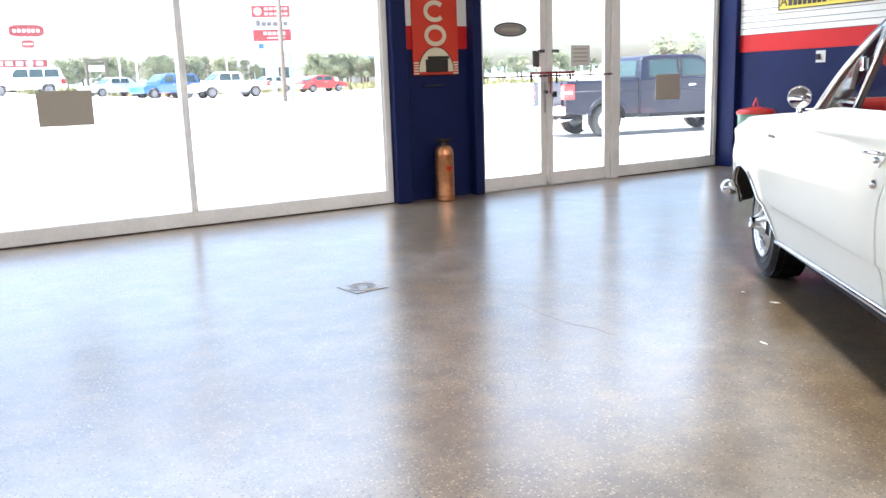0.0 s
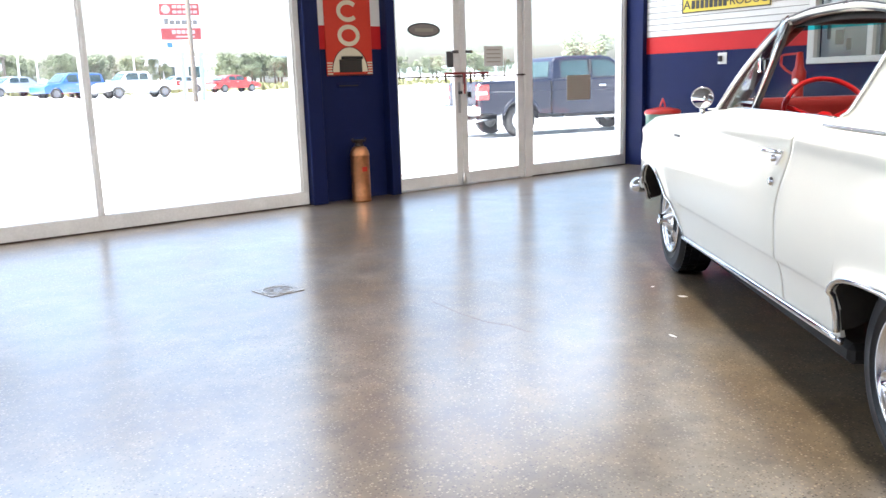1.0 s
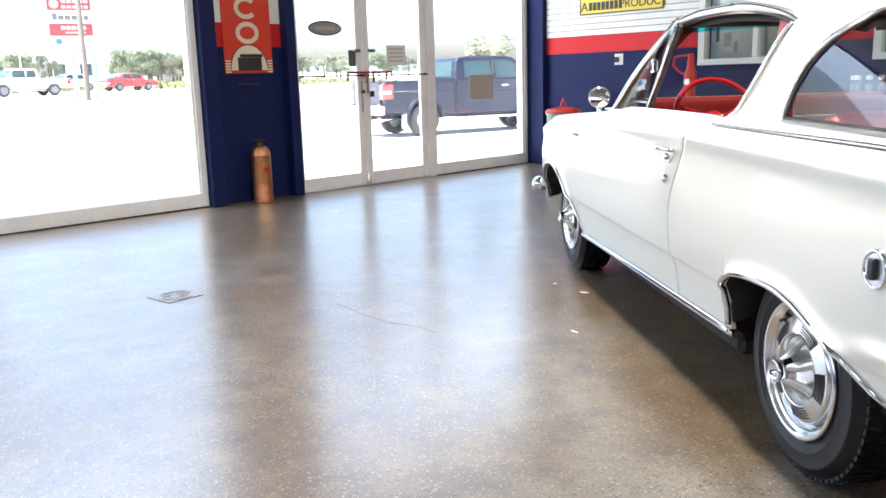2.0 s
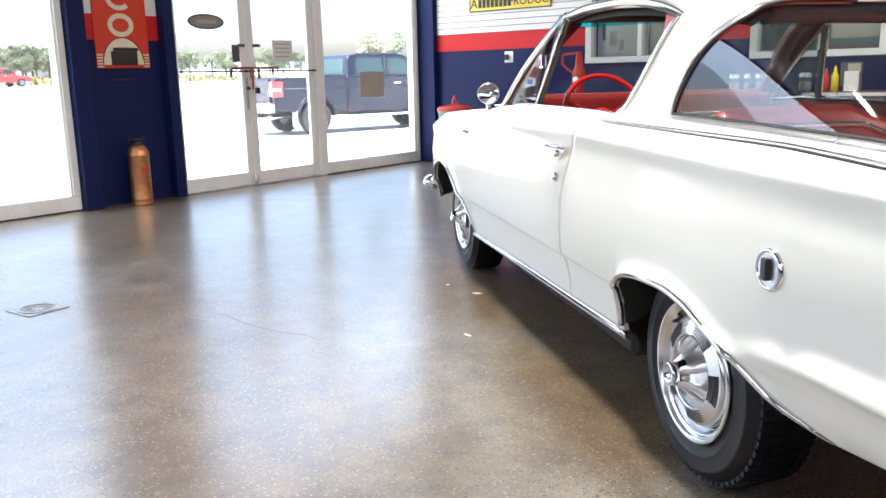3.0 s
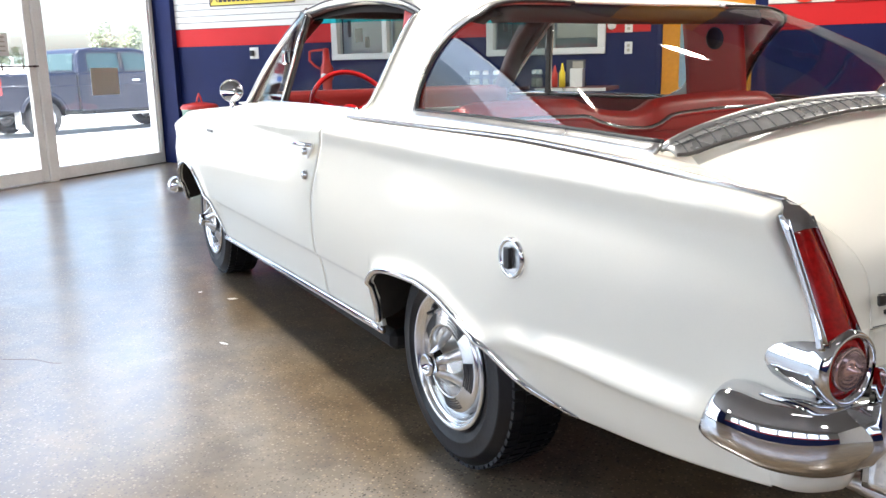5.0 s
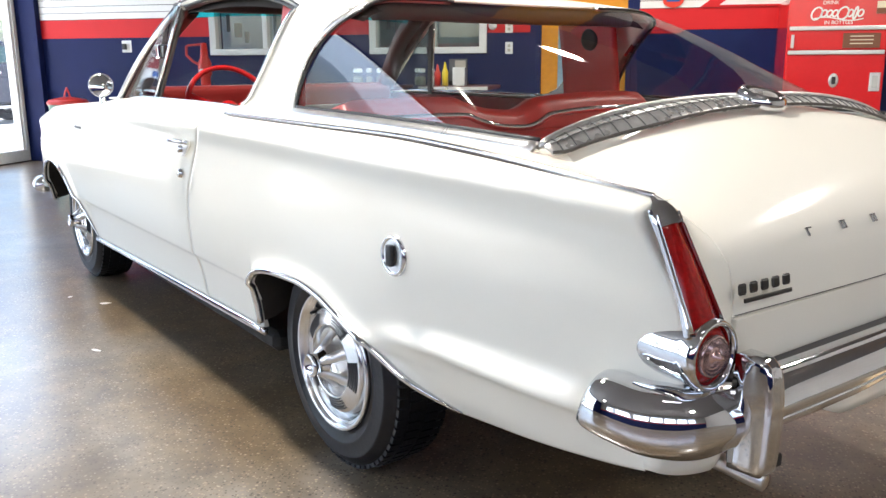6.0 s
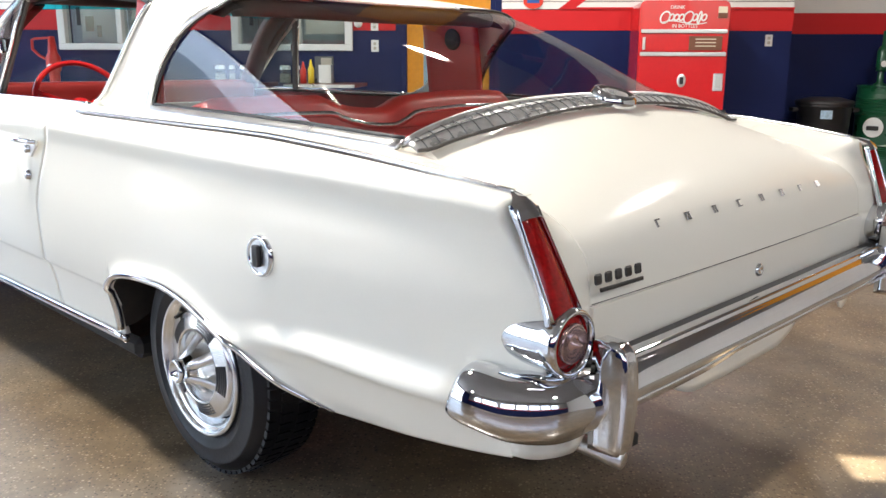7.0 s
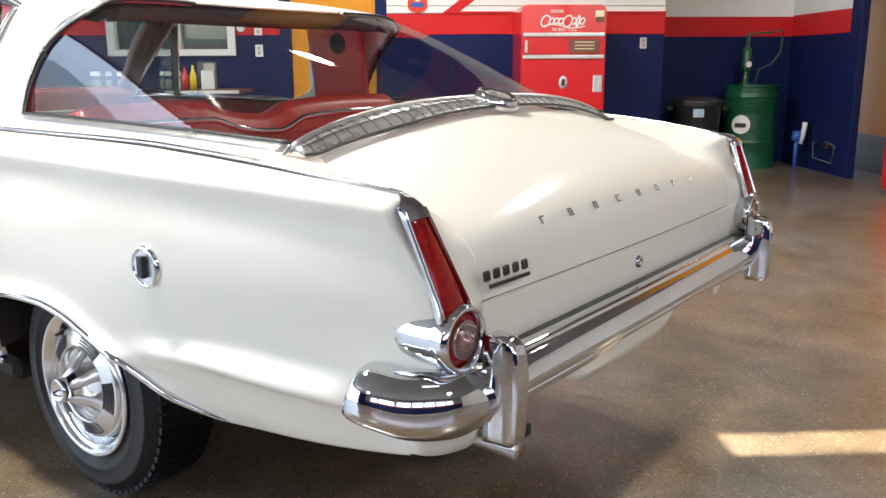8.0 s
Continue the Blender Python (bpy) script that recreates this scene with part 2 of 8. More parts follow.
# ---- mesh helpers ----
def part(name, bm, mat, parent=None, label="", smooth=False, solid=0.0, at=None):
    """Links a bmesh as one mesh object, under a thing or a part where one is given."""
    me = bpy.data.meshes.new(name)
    bmesh.ops.recalc_face_normals(bm, faces=bm.faces)
    bm.to_mesh(me)
    bm.free()
    me.materials.append(mat)
    if smooth:
        me.shade_smooth()
    ob = new(name, me)
    if parent:
        ob.parent = parent
    if at is not None:
        ob.matrix_basis = at
    if solid:
        s = ob.modifiers.new("thickness", "SOLIDIFY")
        s.thickness, s.offset = abs(solid), (-1 if solid > 0 else 1)
    if label:
        tagged(ob, label)
    return ob


def thing(name, at, label, category, group="", kind=""):
    e = new(name)
    e.empty_display_size = 0.1
    e.matrix_basis = at
    return tagged(e, label, category, group, kind)


def box(bm, lo, hi, bevel=0.0, seg=1):
    lo, hi = Vector(lo), Vector(hi)
    r = bmesh.ops.create_cube(bm, size=1.0)
    for v in r["verts"]:
        v.co = Vector((lo[i] + (hi[i] - lo[i]) * (v.co[i] + 0.5) for i in range(3)))
    if bevel:
        edges = list({e for v in r["verts"] for e in v.link_edges})
        bmesh.ops.bevel(bm, geom=edges, offset=bevel, segments=seg, affect="EDGES", profile=0.7)
    return bm


def sheet(bm, nu, nv, f):
    """A grid of faces through f(u, v), both from 0 to 1."""
    rows = [[bm.verts.new(f(i / nu, j / nv)) for j in range(nv + 1)] for i in range(nu + 1)]
    for i in range(nu):
        for j in range(nv):
            bm.faces.new((rows[i][j], rows[i + 1][j], rows[i + 1][j + 1], rows[i][j + 1]))
    return rows


def tight(u, n, e=0.004):
    """A sheet's parameter with its outermost rows drawn close to the edge, so that the edge shades crisply."""
    i = round(u * n)
    return {0: 0.0, 1: e, n - 1: 1 - e, n: 1.0}.get(i, u)


def sweep(bm, pts, section, up=(0, 0, 1), closed=False, scale=None):
    """A closed 2D section swept along pts; section x lies across, y along up."""
    pts = [Vector(p) for p in pts]
    n, rings = len(pts), []
    for i, p in enumerate(pts):
        a = pts[(i - 1) % n] if closed or i else p
        b = pts[(i + 1) % n] if closed or i < n - 1 else p
        d = (b - a).normalized()
        side = d.cross(Vector(up))
        side = side.normalized() if side.length > 1e-6 else Vector((1, 0, 0))
        top = side.cross(d).normalized()
        k = scale(i / max(1, n - 1)) if scale else 1.0
        rings.append([bm.verts.new(p + side * x * k + top * y * k) for x, y in section])
    m = len(section)
    for i in range(n if closed else n - 1):
        r, s = rings[i], rings[(i + 1) % n]
        for j in range(m):
            bm.faces.new((r[j], r[(j + 1) % m], s[(j + 1) % m], s[j]))
    if not closed:
        bm.faces.new(rings[0])
        bm.faces.new(rings[-1])
    return bm


def circle(r, n=10, rx=None):
    return [((rx or r) * math.cos(2 * math.pi * k / n), r * math.sin(2 * math.pi * k / n)) for k in range(n)]


def rect(w, h, c=0.0):
    x, y = w / 2, h / 2
    if not c:
        return [(-x, -y), (x, -y), (x, y), (-x, y)]
    return [(-x + c, -y), (x - c, -y), (x, -y + c), (x, y - c), (x - c, y), (-x + c, y), (-x, y - c), (-x, -y + c)]


def lathe(bm, profile, n=32, axis="z", origin=(0, 0, 0), arc=None):
    """Turns (radius, height) round an axis."""
    o, rings = Vector(origin), []
    a0, a1 = arc or (0, 2 * math.pi)
    count = n if arc is None else n + 1
    for k in range(count):
        w = a0 + (a1 - a0) * k / n
        c, s = math.cos(w), math.sin(w)
        ring = []
        for r, h in profile:
            v = {"z": (r * c, r * s, h), "x": (h, r * c, r * s), "y": (r * c, h, r * s)}[axis]
            ring.append(bm.verts.new(o + Vector(v)))
        rings.append(ring)
    for k in range(n):
        r, s = rings[k], rings[(k + 1) % count]
        for j in range(len(profile) - 1):
            bm.faces.new((r[j], s[j], s[j + 1], r[j + 1]))
    bmesh.ops.remove_doubles(bm, verts=bm.verts, dist=1e-5)
    return bm


def poly(bm, pts, depth):
    """A flat outline given depth along a vector."""
    vs = [bm.verts.new(p) for p in pts]
    f = bm.faces.new(vs)
    r = bmesh.ops.extrude_face_region(bm, geom=[f])
    bmesh.ops.translate(bm, vec=Vector(depth), verts=[g for g in r["geom"] if isinstance(g, bmesh.types.BMVert)])
    return bm


def curve_of(xs, ys):
    """A smooth monotone curve through the points, as a function."""
    xs, ys = np.array(xs, float), np.array(ys, float)
    if xs[0] > xs[-1]:
        xs, ys = xs[::-1], ys[::-1]
    h, d = np.diff(xs), np.diff(ys) / np.diff(xs)
    m = np.zeros(len(xs))
    m[0], m[-1] = d[0], d[-1]
    for i in range(1, len(xs) - 1):
        if d[i - 1] * d[i] > 0:
            w1, w2 = 2 * h[i] + h[i - 1], h[i] + 2 * h[i - 1]
            m[i] = (w1 + w2) / (w1 / d[i - 1] + w2 / d[i])

    def f(x):
        x = min(max(x, xs[0]), xs[-1])
        i = min(max(int(np.searchsorted(xs, x)) - 1, 0), len(h) - 1)
        t = (x - xs[i]) / h[i]
        return float((1 + 2 * t) * (1 - t) ** 2 * ys[i] + t * (1 - t) ** 2 * h[i] * m[i] + t * t * (3 - 2 * t) * ys[i + 1] + t * t * (t - 1) * h[i] * m[i + 1])
    return f


def ease(x, a, b):
    t = min(max((x - a) / (b - a), 0), 1)
    return t * t * (3 - 2 * t)


def slab(name, lo, hi, mat, parent=None, label="", bevel=0.0, at=None):
    return part(name, box(bmesh.new(), lo, hi, bevel), mat, parent, label, at=at)


def structure(name, lo, hi, mat, label="", bevel=0.0):
    """A piece of the setting, in room axes."""
    ob = part(name, box(bmesh.new(), lo, hi, bevel), mat, at=ROOM)
    return tagged(ob, label, name.split("_")[0], kind="structure")


def lettering(name, text, size, mat, parent, at, depth=0.002, label=""):
    c = bpy.data.curves.new(name, "FONT")
    c.body, c.size, c.extrude, c.align_x, c.align_y = text, size, depth, "CENTER", "CENTER"
    ob = new("tmp", c)
    dg = bpy.context.evaluated_depsgraph_get()
    me = bpy.data.meshes.new_from_object(ob.evaluated_get(dg))
    bpy.data.objects.remove(ob)
    me.materials.clear()
    me.materials.append(mat)
    t = new(name, me)
    t.parent, t.matrix_basis = parent, at
    if label:
        tagged(t, label)
    return t

# ---- the showroom: floor, walls, ceiling ----
A0, A1, B0, FRONT = -7.0, 5.85, -8.0, 6.77


def room_part(name, boxes, mat, label="", kind="structure", category="", bevel=0.0):
    bm = bmesh.new()
    for lo, hi in boxes:
        box(bm, lo, hi, bevel)
    return tagged(part(name, bm, mat, at=ROOM), label, category or name.split("_")[0], kind=kind)


floor = structure("floor", (A0 - 0.2, B0 - 0.2, -0.15), (8.2, FRONT + 0.12, 0), FLOOR, "polished brown concrete floor with exposed aggregate and clear sealer")
# an unseen slot is added in the ceiling to cast the floor's sun streak
SLOT = (-2.505, -2.305, -1.6, -0.64)
ceiling = room_part("ceiling", [((A0 - 0.2, B0 - 0.2, CEILING), (SLOT[0], FRONT + 0.1, CEILING + 0.12)), ((SLOT[1], B0 - 0.2, CEILING), (8.2, FRONT + 0.1, CEILING + 0.12)),
                                ((SLOT[0], B0 - 0.2, CEILING), (SLOT[1], SLOT[2], CEILING + 0.12)), ((SLOT[0], SLOT[3], CEILING), (SLOT[1], FRONT + 0.1, CEILING + 0.12))],
                    CEIL, "grey painted ceiling over the showroom")
PLAIN = material("pale_wall_paint", (0.28, 0.28, 0.27), 0.6, bump=0.001, grain=60)
# Unseen openings after the bumper's reflections, enlarged to let in fill daylight.
GLAZED = [(-5.6 + 1.55 * k, -4.25 + 1.55 * k) for k in range(7)]
GZ = (1.75, 3.05)
left_boxes = [((A0 - 0.2, B0, 1.6), (A0, FRONT, GZ[0])), ((A0 - 0.2, B0, GZ[1]), (A0, FRONT, CEILING))]
edges = [B0] + [e for g in GLAZED for e in g] + [FRONT]
left_boxes += [((A0 - 0.2, e0, GZ[0]), (A0, e1, GZ[1])) for e0, e1 in zip(edges[::2], edges[1::2])]
structure("wall_left", (A0 - 0.2, B0, 0), (A0, FRONT, 1.4), NAVY, "navy painted lower wall behind the car")
room_part("wall_left_upper", left_boxes, PLAIN, "pale upper wall with an unseen row of high windows")
structure("wall_back", (A0 - 0.2, B0 - 0.2, 0), (8.2, B0, CEILING), WALL, "pale painted wall behind the car")
room_part("trim_band_closing", [((A0 - 0.2, B0, 1.4), (A0, FRONT, 1.6))], RED_WALL, "red painted band along the closing wall")
HEAD = 3.72
wall_front = room_part("wall_front", [((A0, FRONT, 0), (-4.87, FRONT + 0.12, CEILING)), ((-4.87, FRONT, HEAD), (1.06, FRONT + 0.12, CEILING)), ((1.06, FRONT + 0.03, 0), (2.105, FRONT + 0.12, CEILING)),
                                      ((2.105, FRONT, HEAD), (5.78, FRONT + 0.12, CEILING)), ((5.78, FRONT, 0), (6.0, FRONT + 0.12, CEILING))], NAVY, "navy painted wall of the shop front")
# pier between window and doors: two posts and a banded face
structure("trim_post", (1.062, FRONT - 0.09, 0), (1.225, FRONT + 0.03, CEILING - 0.002), NAVY, "navy painted boxed post beside the window", 0.006)
structure("trim_post", (1.995, FRONT - 0.09, 0), (2.103, FRONT + 0.03, CEILING - 0.002), NAVY, "navy painted boxed post beside the doors", 0.006)
structure("trim_band", (1.225, FRONT + 0.022, 1.487), (1.995, FRONT + 0.03, 1.71), RED_WALL, "red painted band across the pier")
structure("trim_white", (1.225, FRONT + 0.022, 1.71), (1.995, FRONT + 0.03, CEILING - 0.002), WHITE_WALL, "white painted upper face of the pier")
structure("trim_corner", (5.765, 6.50, 0), (A1, FRONT, CEILING - 0.002), NAVY, "navy painted corner post", 0.005)

# right-hand wall with two windows and a door
W3, W4, WZ = (3.2, 4.30), (1.36, 2.47), (1.21, 1.98)
DOOR = (-0.13, 0.80, 2.06)
spans = [(W3[1], FRONT, 0, CEILING), (W4[1], W3[0], 0, CEILING), (DOOR[1], W4[0], 0, CEILING), (-2.97, DOOR[0], 0, CEILING), (DOOR[0], DOOR[1], DOOR[2], CEILING)]
boxes = [((A1, b0, z0), (A1 + 0.15, b1, z1)) for b0, b1, z0, z1 in spans]
for w in (W3, W4):
    boxes += [((A1, w[0], 0), (A1 + 0.15, w[1], WZ[0])), ((A1, w[0], WZ[1]), (A1 + 0.15, w[1], CEILING))]
wall_right = room_part("wall_right", boxes, NAVY, "navy wall with red band and white siding above")
structure("wall_recess", (6.75, -4.7, 0), (6.9, -2.82, CEILING), NAVY, "navy painted back wall of the recess")
structure("wall_recess_side", (6.0, -2.97, 0), (6.75, -2.82, CEILING), NAVY, "navy painted side of the recess")
structure("wall_recess_end", (5.35, -4.76, 0), (6.9, -4.702, CEILING), NAVY, "navy painted end wall of the recess")
structure("trim_post", (5.30, -4.765, 0), (5.50, -4.69, CEILING - 0.002), NAVY, "navy post at the end of the recess", 0.005)
room_part("trim_recess_band", [((6.742, -4.692, 1.405), (6.75, -2.97, 1.618)), ((5.50, -4.70, 1.405), (6.742, -4.692, 1.63))], RED_WALL, "red band round the recess")
room_part("trim_recess_white", [((6.742, -4.692, 1.618), (6.75, -2.97, CEILING - 0.002)), ((5.50, -4.70, 1.63), (6.742, -4.692, CEILING - 0.002))], WHITE_WALL, "white upper walls of the recess")
room_part("wall_far", [((3.0, -5.3, 0.385), (6.6, -5.2, CEILING))], ORANGE, "orange stained panelling beyond the recess")
room_part("baseboard_far", [((3.0, -5.3, 0), (6.6, -5.19, 0.385))], GREY_PAINT, "dark grey dado under the orange panelling")
room_part("trim_band_right", [((A1 - 0.008, DOOR[1] + 0.06, 1.40), (A1, W4[0] - 0.07, 1.60)), ((A1 - 0.008, W4[1] + 0.07, 1.40), (A1, W3[0] - 0.07, 1.60)), ((A1 - 0.008, W3[1] + 0.07, 1.40), (A1, 6.50, 1.60)),
                              ((A1 - 0.008, -2.97, 1.405), (A1, DOOR[0] - 0.06, 1.60))], RED_WALL, "red painted band along the wall")
room_part("trim_backing", [((A1 - 0.004, DOOR[1] + 0.06, 1.60), (A1, W4[0] - 0.07, 3.2)), ((A1 - 0.004, W4[1] + 0.07, 1.60), (A1, W3[0] - 0.07, 3.2)), ((A1 - 0.004, W3[1] + 0.07, 1.60), (A1, 6.50, 3.2)),
                           ((A1 - 0.004, -2.97, 1.60), (A1, DOOR[0] - 0.06, 3.2))], GROOVE, "dark backing behind the siding boards")


def bars(name, boxes, mat, parent, label="", bevel=0.004):
    bm = bmesh.new()
    for lo, hi in boxes:
        box(bm, lo, hi, bevel)
    return part(name, bm, mat, parent, label)


# large shop window: frame members and three panes
window_1 = thing("window_1", ROOM, "large shop window in white aluminium frame", "window", kind="structure")
FB, FO = FRONT - 0.01, FRONT + 0.09
for lo, hi in [((-4.87, FB, 0.004), (1.058, FO, 0.135)), ((-4.87, FB, HEAD - 0.07), (1.058, FO, HEAD))]:
    slab("rail", lo, hi, FRAME, window_1, bevel=0.006)
for m0, m1 in ((-4.87, -4.78), (-2.885, -2.825), (-0.935, -0.875), (0.965, 1.058)):
    slab("mullion", (m0, FB - 0.004, 0.135), (m1, FO + 0.004, HEAD - 0.07), FRAME, window_1, bevel=0.006)
for m0, m1 in ((-0.917, -0.893), (0.985, 1.0)):
    slab("mullion_cover", (m0, FB - 0.018, 0.135), (m1, FB - 0.0045, HEAD - 0.07), FRAME, window_1, bevel=0.003)
for p0, p1 in ((-4.78, -2.885), (-2.825, -0.935), (-0.875, 0.965)):
    ob = slab("pane", (p0, FRONT + 0.035, 0.135), (p1, FRONT + 0.041, HEAD - 0.07), PANE, window_1)
    ob.visible_shadow = False
# dark strip where the frame meets the floor
slab("foot_line", (-4.87, FB - 0.012, 0.0), (1.058, FB - 0.001, 0.012), DARK_METAL, window_1, "dark line at the floor")

# double doors
door_1 = thing("door_1", ROOM, "glazed double doors in white aluminium, closed", "door", kind="structure")
slab("head_rail", (2.107, FB, HEAD - 0.07), (4.065, FO, HEAD), FRAME, door_1, bevel=0.005)
slab("jamb", (2.107, FB, 0.0), (2.145, FO, HEAD - 0.07), FRAME, door_1, bevel=0.005)
slab("jamb", (3.955, FB - 0.01, 0.0), (4.065, FO, HEAD - 0.07), FRAME, door_1, bevel=0.006)
slab("threshold", (2.145, FB, 0.0), (3.955, FO, 0.014), TIN, door_1, "worn metal threshold", bevel=0.003)
for leaf, (l0, l1, s0, s1) in enumerate(((2.15, 3.012, 0.03, 0.085), (3.018, 3.95, 0.085, 0.09))):
    d = thing("leaf", Matrix(), "glazed door leaf", "")
    d.parent = door_1
    slab("stile", (l0, FRONT, 0.018), (l0 + s0, FRONT + 0.045, 2.6), FRAME, d, bevel=0.005)
    slab("stile", (l1 - s1, FRONT, 0.018), (l1, FRONT + 0.045, 2.6), FRAME, d, bevel=0.005)
    slab("rail", (l0 + s0, FRONT, 0.018), (l1 - s1, FRONT + 0.045, 0.145), FRAME, d, bevel=0.005)
    slab("rail", (l0 + s0, FRONT, 2.5), (l1 - s1, FRONT + 0.045, 2.6), FRAME, d, bevel=0.005)
    ob = slab("pane", (l0 + s0, FRONT + 0.02, 0.145), (l1 - s1, FRONT + 0.026, 2.5), PANE, d)
    ob.visible_shadow = False
    slab("push_bar", (l0 + 0.01, FRONT - 0.050, 1.186), (l1 - 0.01, FRONT - 0.034, 1.202), DARK_METAL, d, "dark push bar", bevel=0.004)
    for e in (l0 + 0.02, l1 - 0.05):
        slab("bar_bracket", (e + 0.006, FRONT - 0.034, 1.182), (e + 0.024, FRONT, 1.206), DARK_METAL, d, bevel=0.003)
slab("lock_plate", (2.965, FRONT - 0.012, 0.80), (2.995, FRONT, 1.13), STEEL, door_1, bevel=0.004)
part("lock_cylinder", lathe(bmesh.new(), [(0, -0.03), (0.018, -0.03), (0.02, 0.0)], 16, "y", (2.98, FRONT - 0.012, 1.02)), BLACK, door_1, "black lock cylinder")
part("door_stop", lathe(bmesh.new(), [(0, 0), (0.02, 0.0), (0.026, 0.05), (0.014, 0.11), (0, 0.12)], 14, "z", (3.0, FRONT - 0.035, 0.018)), TIN, door_1, "bright door stop at the floor", smooth=True)

# window beside the doors
window_2 = thing("window_2", ROOM, "shop window beside the doors in white aluminium frame", "window", kind="structure")
for lo, hi in [((4.065, FB, 0.004), (5.765, FO, 0.14)), ((4.065, FB, HEAD - 0.07), (5.765, FO, HEAD))]:
    slab("rail", lo, hi, FRAME, window_2, bevel=0.006)
for m0, m1 in ((4.065, 4.095), (5.66, 5.765)):
    slab("mullion", (m0, FB, 0.14), (m1, FO, HEAD - 0.07), FRAME, window_2, bevel=0.006)
slab("mullion_cover", (5.69, FB - 0.016, 0.14), (5.72, FB - 0.001, HEAD - 0.07), FRAME, window_2, bevel=0.003)
ob = slab("pane", (4.095, FRONT + 0.035, 0.14), (5.66, FRONT + 0.041, HEAD - 0.07), PANE, window_2)
ob.visible_shadow = False
# dark strip along the foot of this frame too
slab("foot_line", (4.065, FB - 0.012, 0.0), (5.765, FB - 0.001, 0.012), DARK_METAL, window_2, "dark line at the floor")

# sliding windows in the right-hand wall, with a dim office behind
OFFICE = material("office_wall", (0.70, 0.73, 0.74), 0.7, vary=0.1)
DIM = material("dark_blind", (0.10, 0.13, 0.14), 0.6, vary=0.3, patch=5)
room_part("wall_office", [((7.6, DOOR[1], 0), (7.7, 6.9, CEILING)), ((6.0, DOOR[1] - 0.1, 0), (7.7, DOOR[1], CEILING)), ((6.0, 6.77, 0), (7.7, 6.9, 0.7)), ((6.0, 6.77, 2.9), (7.7, 6.9, CEILING)), ((6.0, 6.77, 0.7), (6.15, 6.9, 2.9)), ((7.55, 6.77, 0.7), (7.7, 6.9, 2.9))], OFFICE, "pale office wall seen through the inner windows")
for k, (w, label) in enumerate(((W3, "white sliding window in the navy wall, blind half drawn"), (W4, "white sliding window in the navy wall above the tables"))):
    win = thing("window_%d" % (k + 3), ROOM, label, "window", kind="structure")
    mid = w[0] + (w[1] - w[0]) * 0.46
    for lo, hi in [((A1 - 0.03, w[0] - 0.065, WZ[0] - 0.01), (A1 + 0.1, w[1] + 0.065, WZ[0] + 0.055)), ((A1 - 0.03, w[0] - 0.065, WZ[1] - 0.055), (A1 + 0.1, w[1] + 0.065, WZ[1] + 0.01))]:
        slab("window_frame", lo, hi, WHITE_WALL, win, bevel=0.006)
    for e0, e1 in ((w[0] - 0.065, w[0] + 0.012), (w[1] - 0.012, w[1] + 0.065), (mid - 0.03, mid + 0.03)):
        slab("window_frame", (A1 - 0.026, e0, WZ[0] + 0.055), (A1 + 0.1, e1, WZ[1] - 0.055), WHITE_WALL, win, bevel=0.005)
    for p0, p1 in ((w[0] + 0.012, mid - 0.03), (mid + 0.03, w[1] - 0.012)):
        slab("pane", (A1 + 0.04, p0, WZ[0] + 0.055), (A1 + 0.045, p1, WZ[1] - 0.055), INNER_PANE, win).visible_shadow = False
    slab("blind", (A1 + 0.11, w[0] + 0.03, WZ[0] + 0.06), (A1 + 0.12, mid - 0.04, WZ[1] - 0.06), DIM, win, "dark blind behind the glass")
    bm = bmesh.new()
    for j, (c, r) in enumerate(((0.2, 0.05), (0.28, 0.09), (0.42, 0.04))):
        box(bm, (A1 + 0.1, mid + 0.05 + c, WZ[0] + 0.12 + 0.06 * j), (A1 + 0.107, mid + 0.05 + c + r, WZ[0] + 0.24 + 0.09 * j), 0.002)
    part("decal", bm, GREY_PAINT, win, "grey shapes on the blind")

# orange door with a narrow pane
door_2 = thing("door_2", ROOM, "orange stained wooden door with narrow pane, closed", "door", kind="structure")
d0, d1, dz = DOOR
for lo, hi in [((A1 - 0.012, d0, 0), (A1 + 0.12, d0 + 0.05, dz)), ((A1 - 0.012, d1 - 0.05, 0), (A1 + 0.12, d1, dz)), ((A1 - 0.012, d0, dz - 0.05), (A1 + 0.12, d1, dz + 0.0))]:
    slab("door_frame", lo, hi, NAVY, door_2, bevel=0.004)
bm = bmesh.new()
for lo, hi in [((A1 + 0.02, d0 + 0.052, 0.01), (A1 + 0.065, 0.455, dz - 0.052)), ((A1 + 0.02, 0.585, 0.01), (A1 + 0.065, d1 - 0.052, dz - 0.052)), ((A1 + 0.02, 0.455, 0.01), (A1 + 0.065, 0.585, 0.86)), ((A1 + 0.02, 0.455, 1.62), (A1 + 0.065, 0.585, dz - 0.052))]:
    box(bm, lo, hi, 0.002)
part("door_panel", bm, ORANGE, door_2)
slab("pane", (A1 + 0.04, 0.455, 0.86), (A1 + 0.046, 0.585, 1.62), material("ribbed_pane", (0.22, 0.34, 0.45), 0.12, vary=0.2, coat=1.0), door_2, "pale blue obscured pane")
part("door_handle", lathe(bmesh.new(), [(0, -0.07), (0.028, -0.065), (0.03, -0.045), (0.012, -0.03), (0.012, 0.02)], 18, "x", (A1 + 0.02, 0.02, 0.95)), TIN, door_2, smooth=True)
structure("trim_door_head", (A1 - 0.012, d0 + 0.0, dz + 0.002), (A1 - 0.002, d1, CEILING - 0.004), ORANGE, "orange panel above the door")

# outline of the shop: unseen eave added outside to shade the glass
structure("trim_eave", (A0, FRONT + 0.12, HEAD + 0.05), (7.0, FRONT + 0.75, HEAD + 0.2), WHITE_WALL, "unseen white eave added over the shop front to block sun")

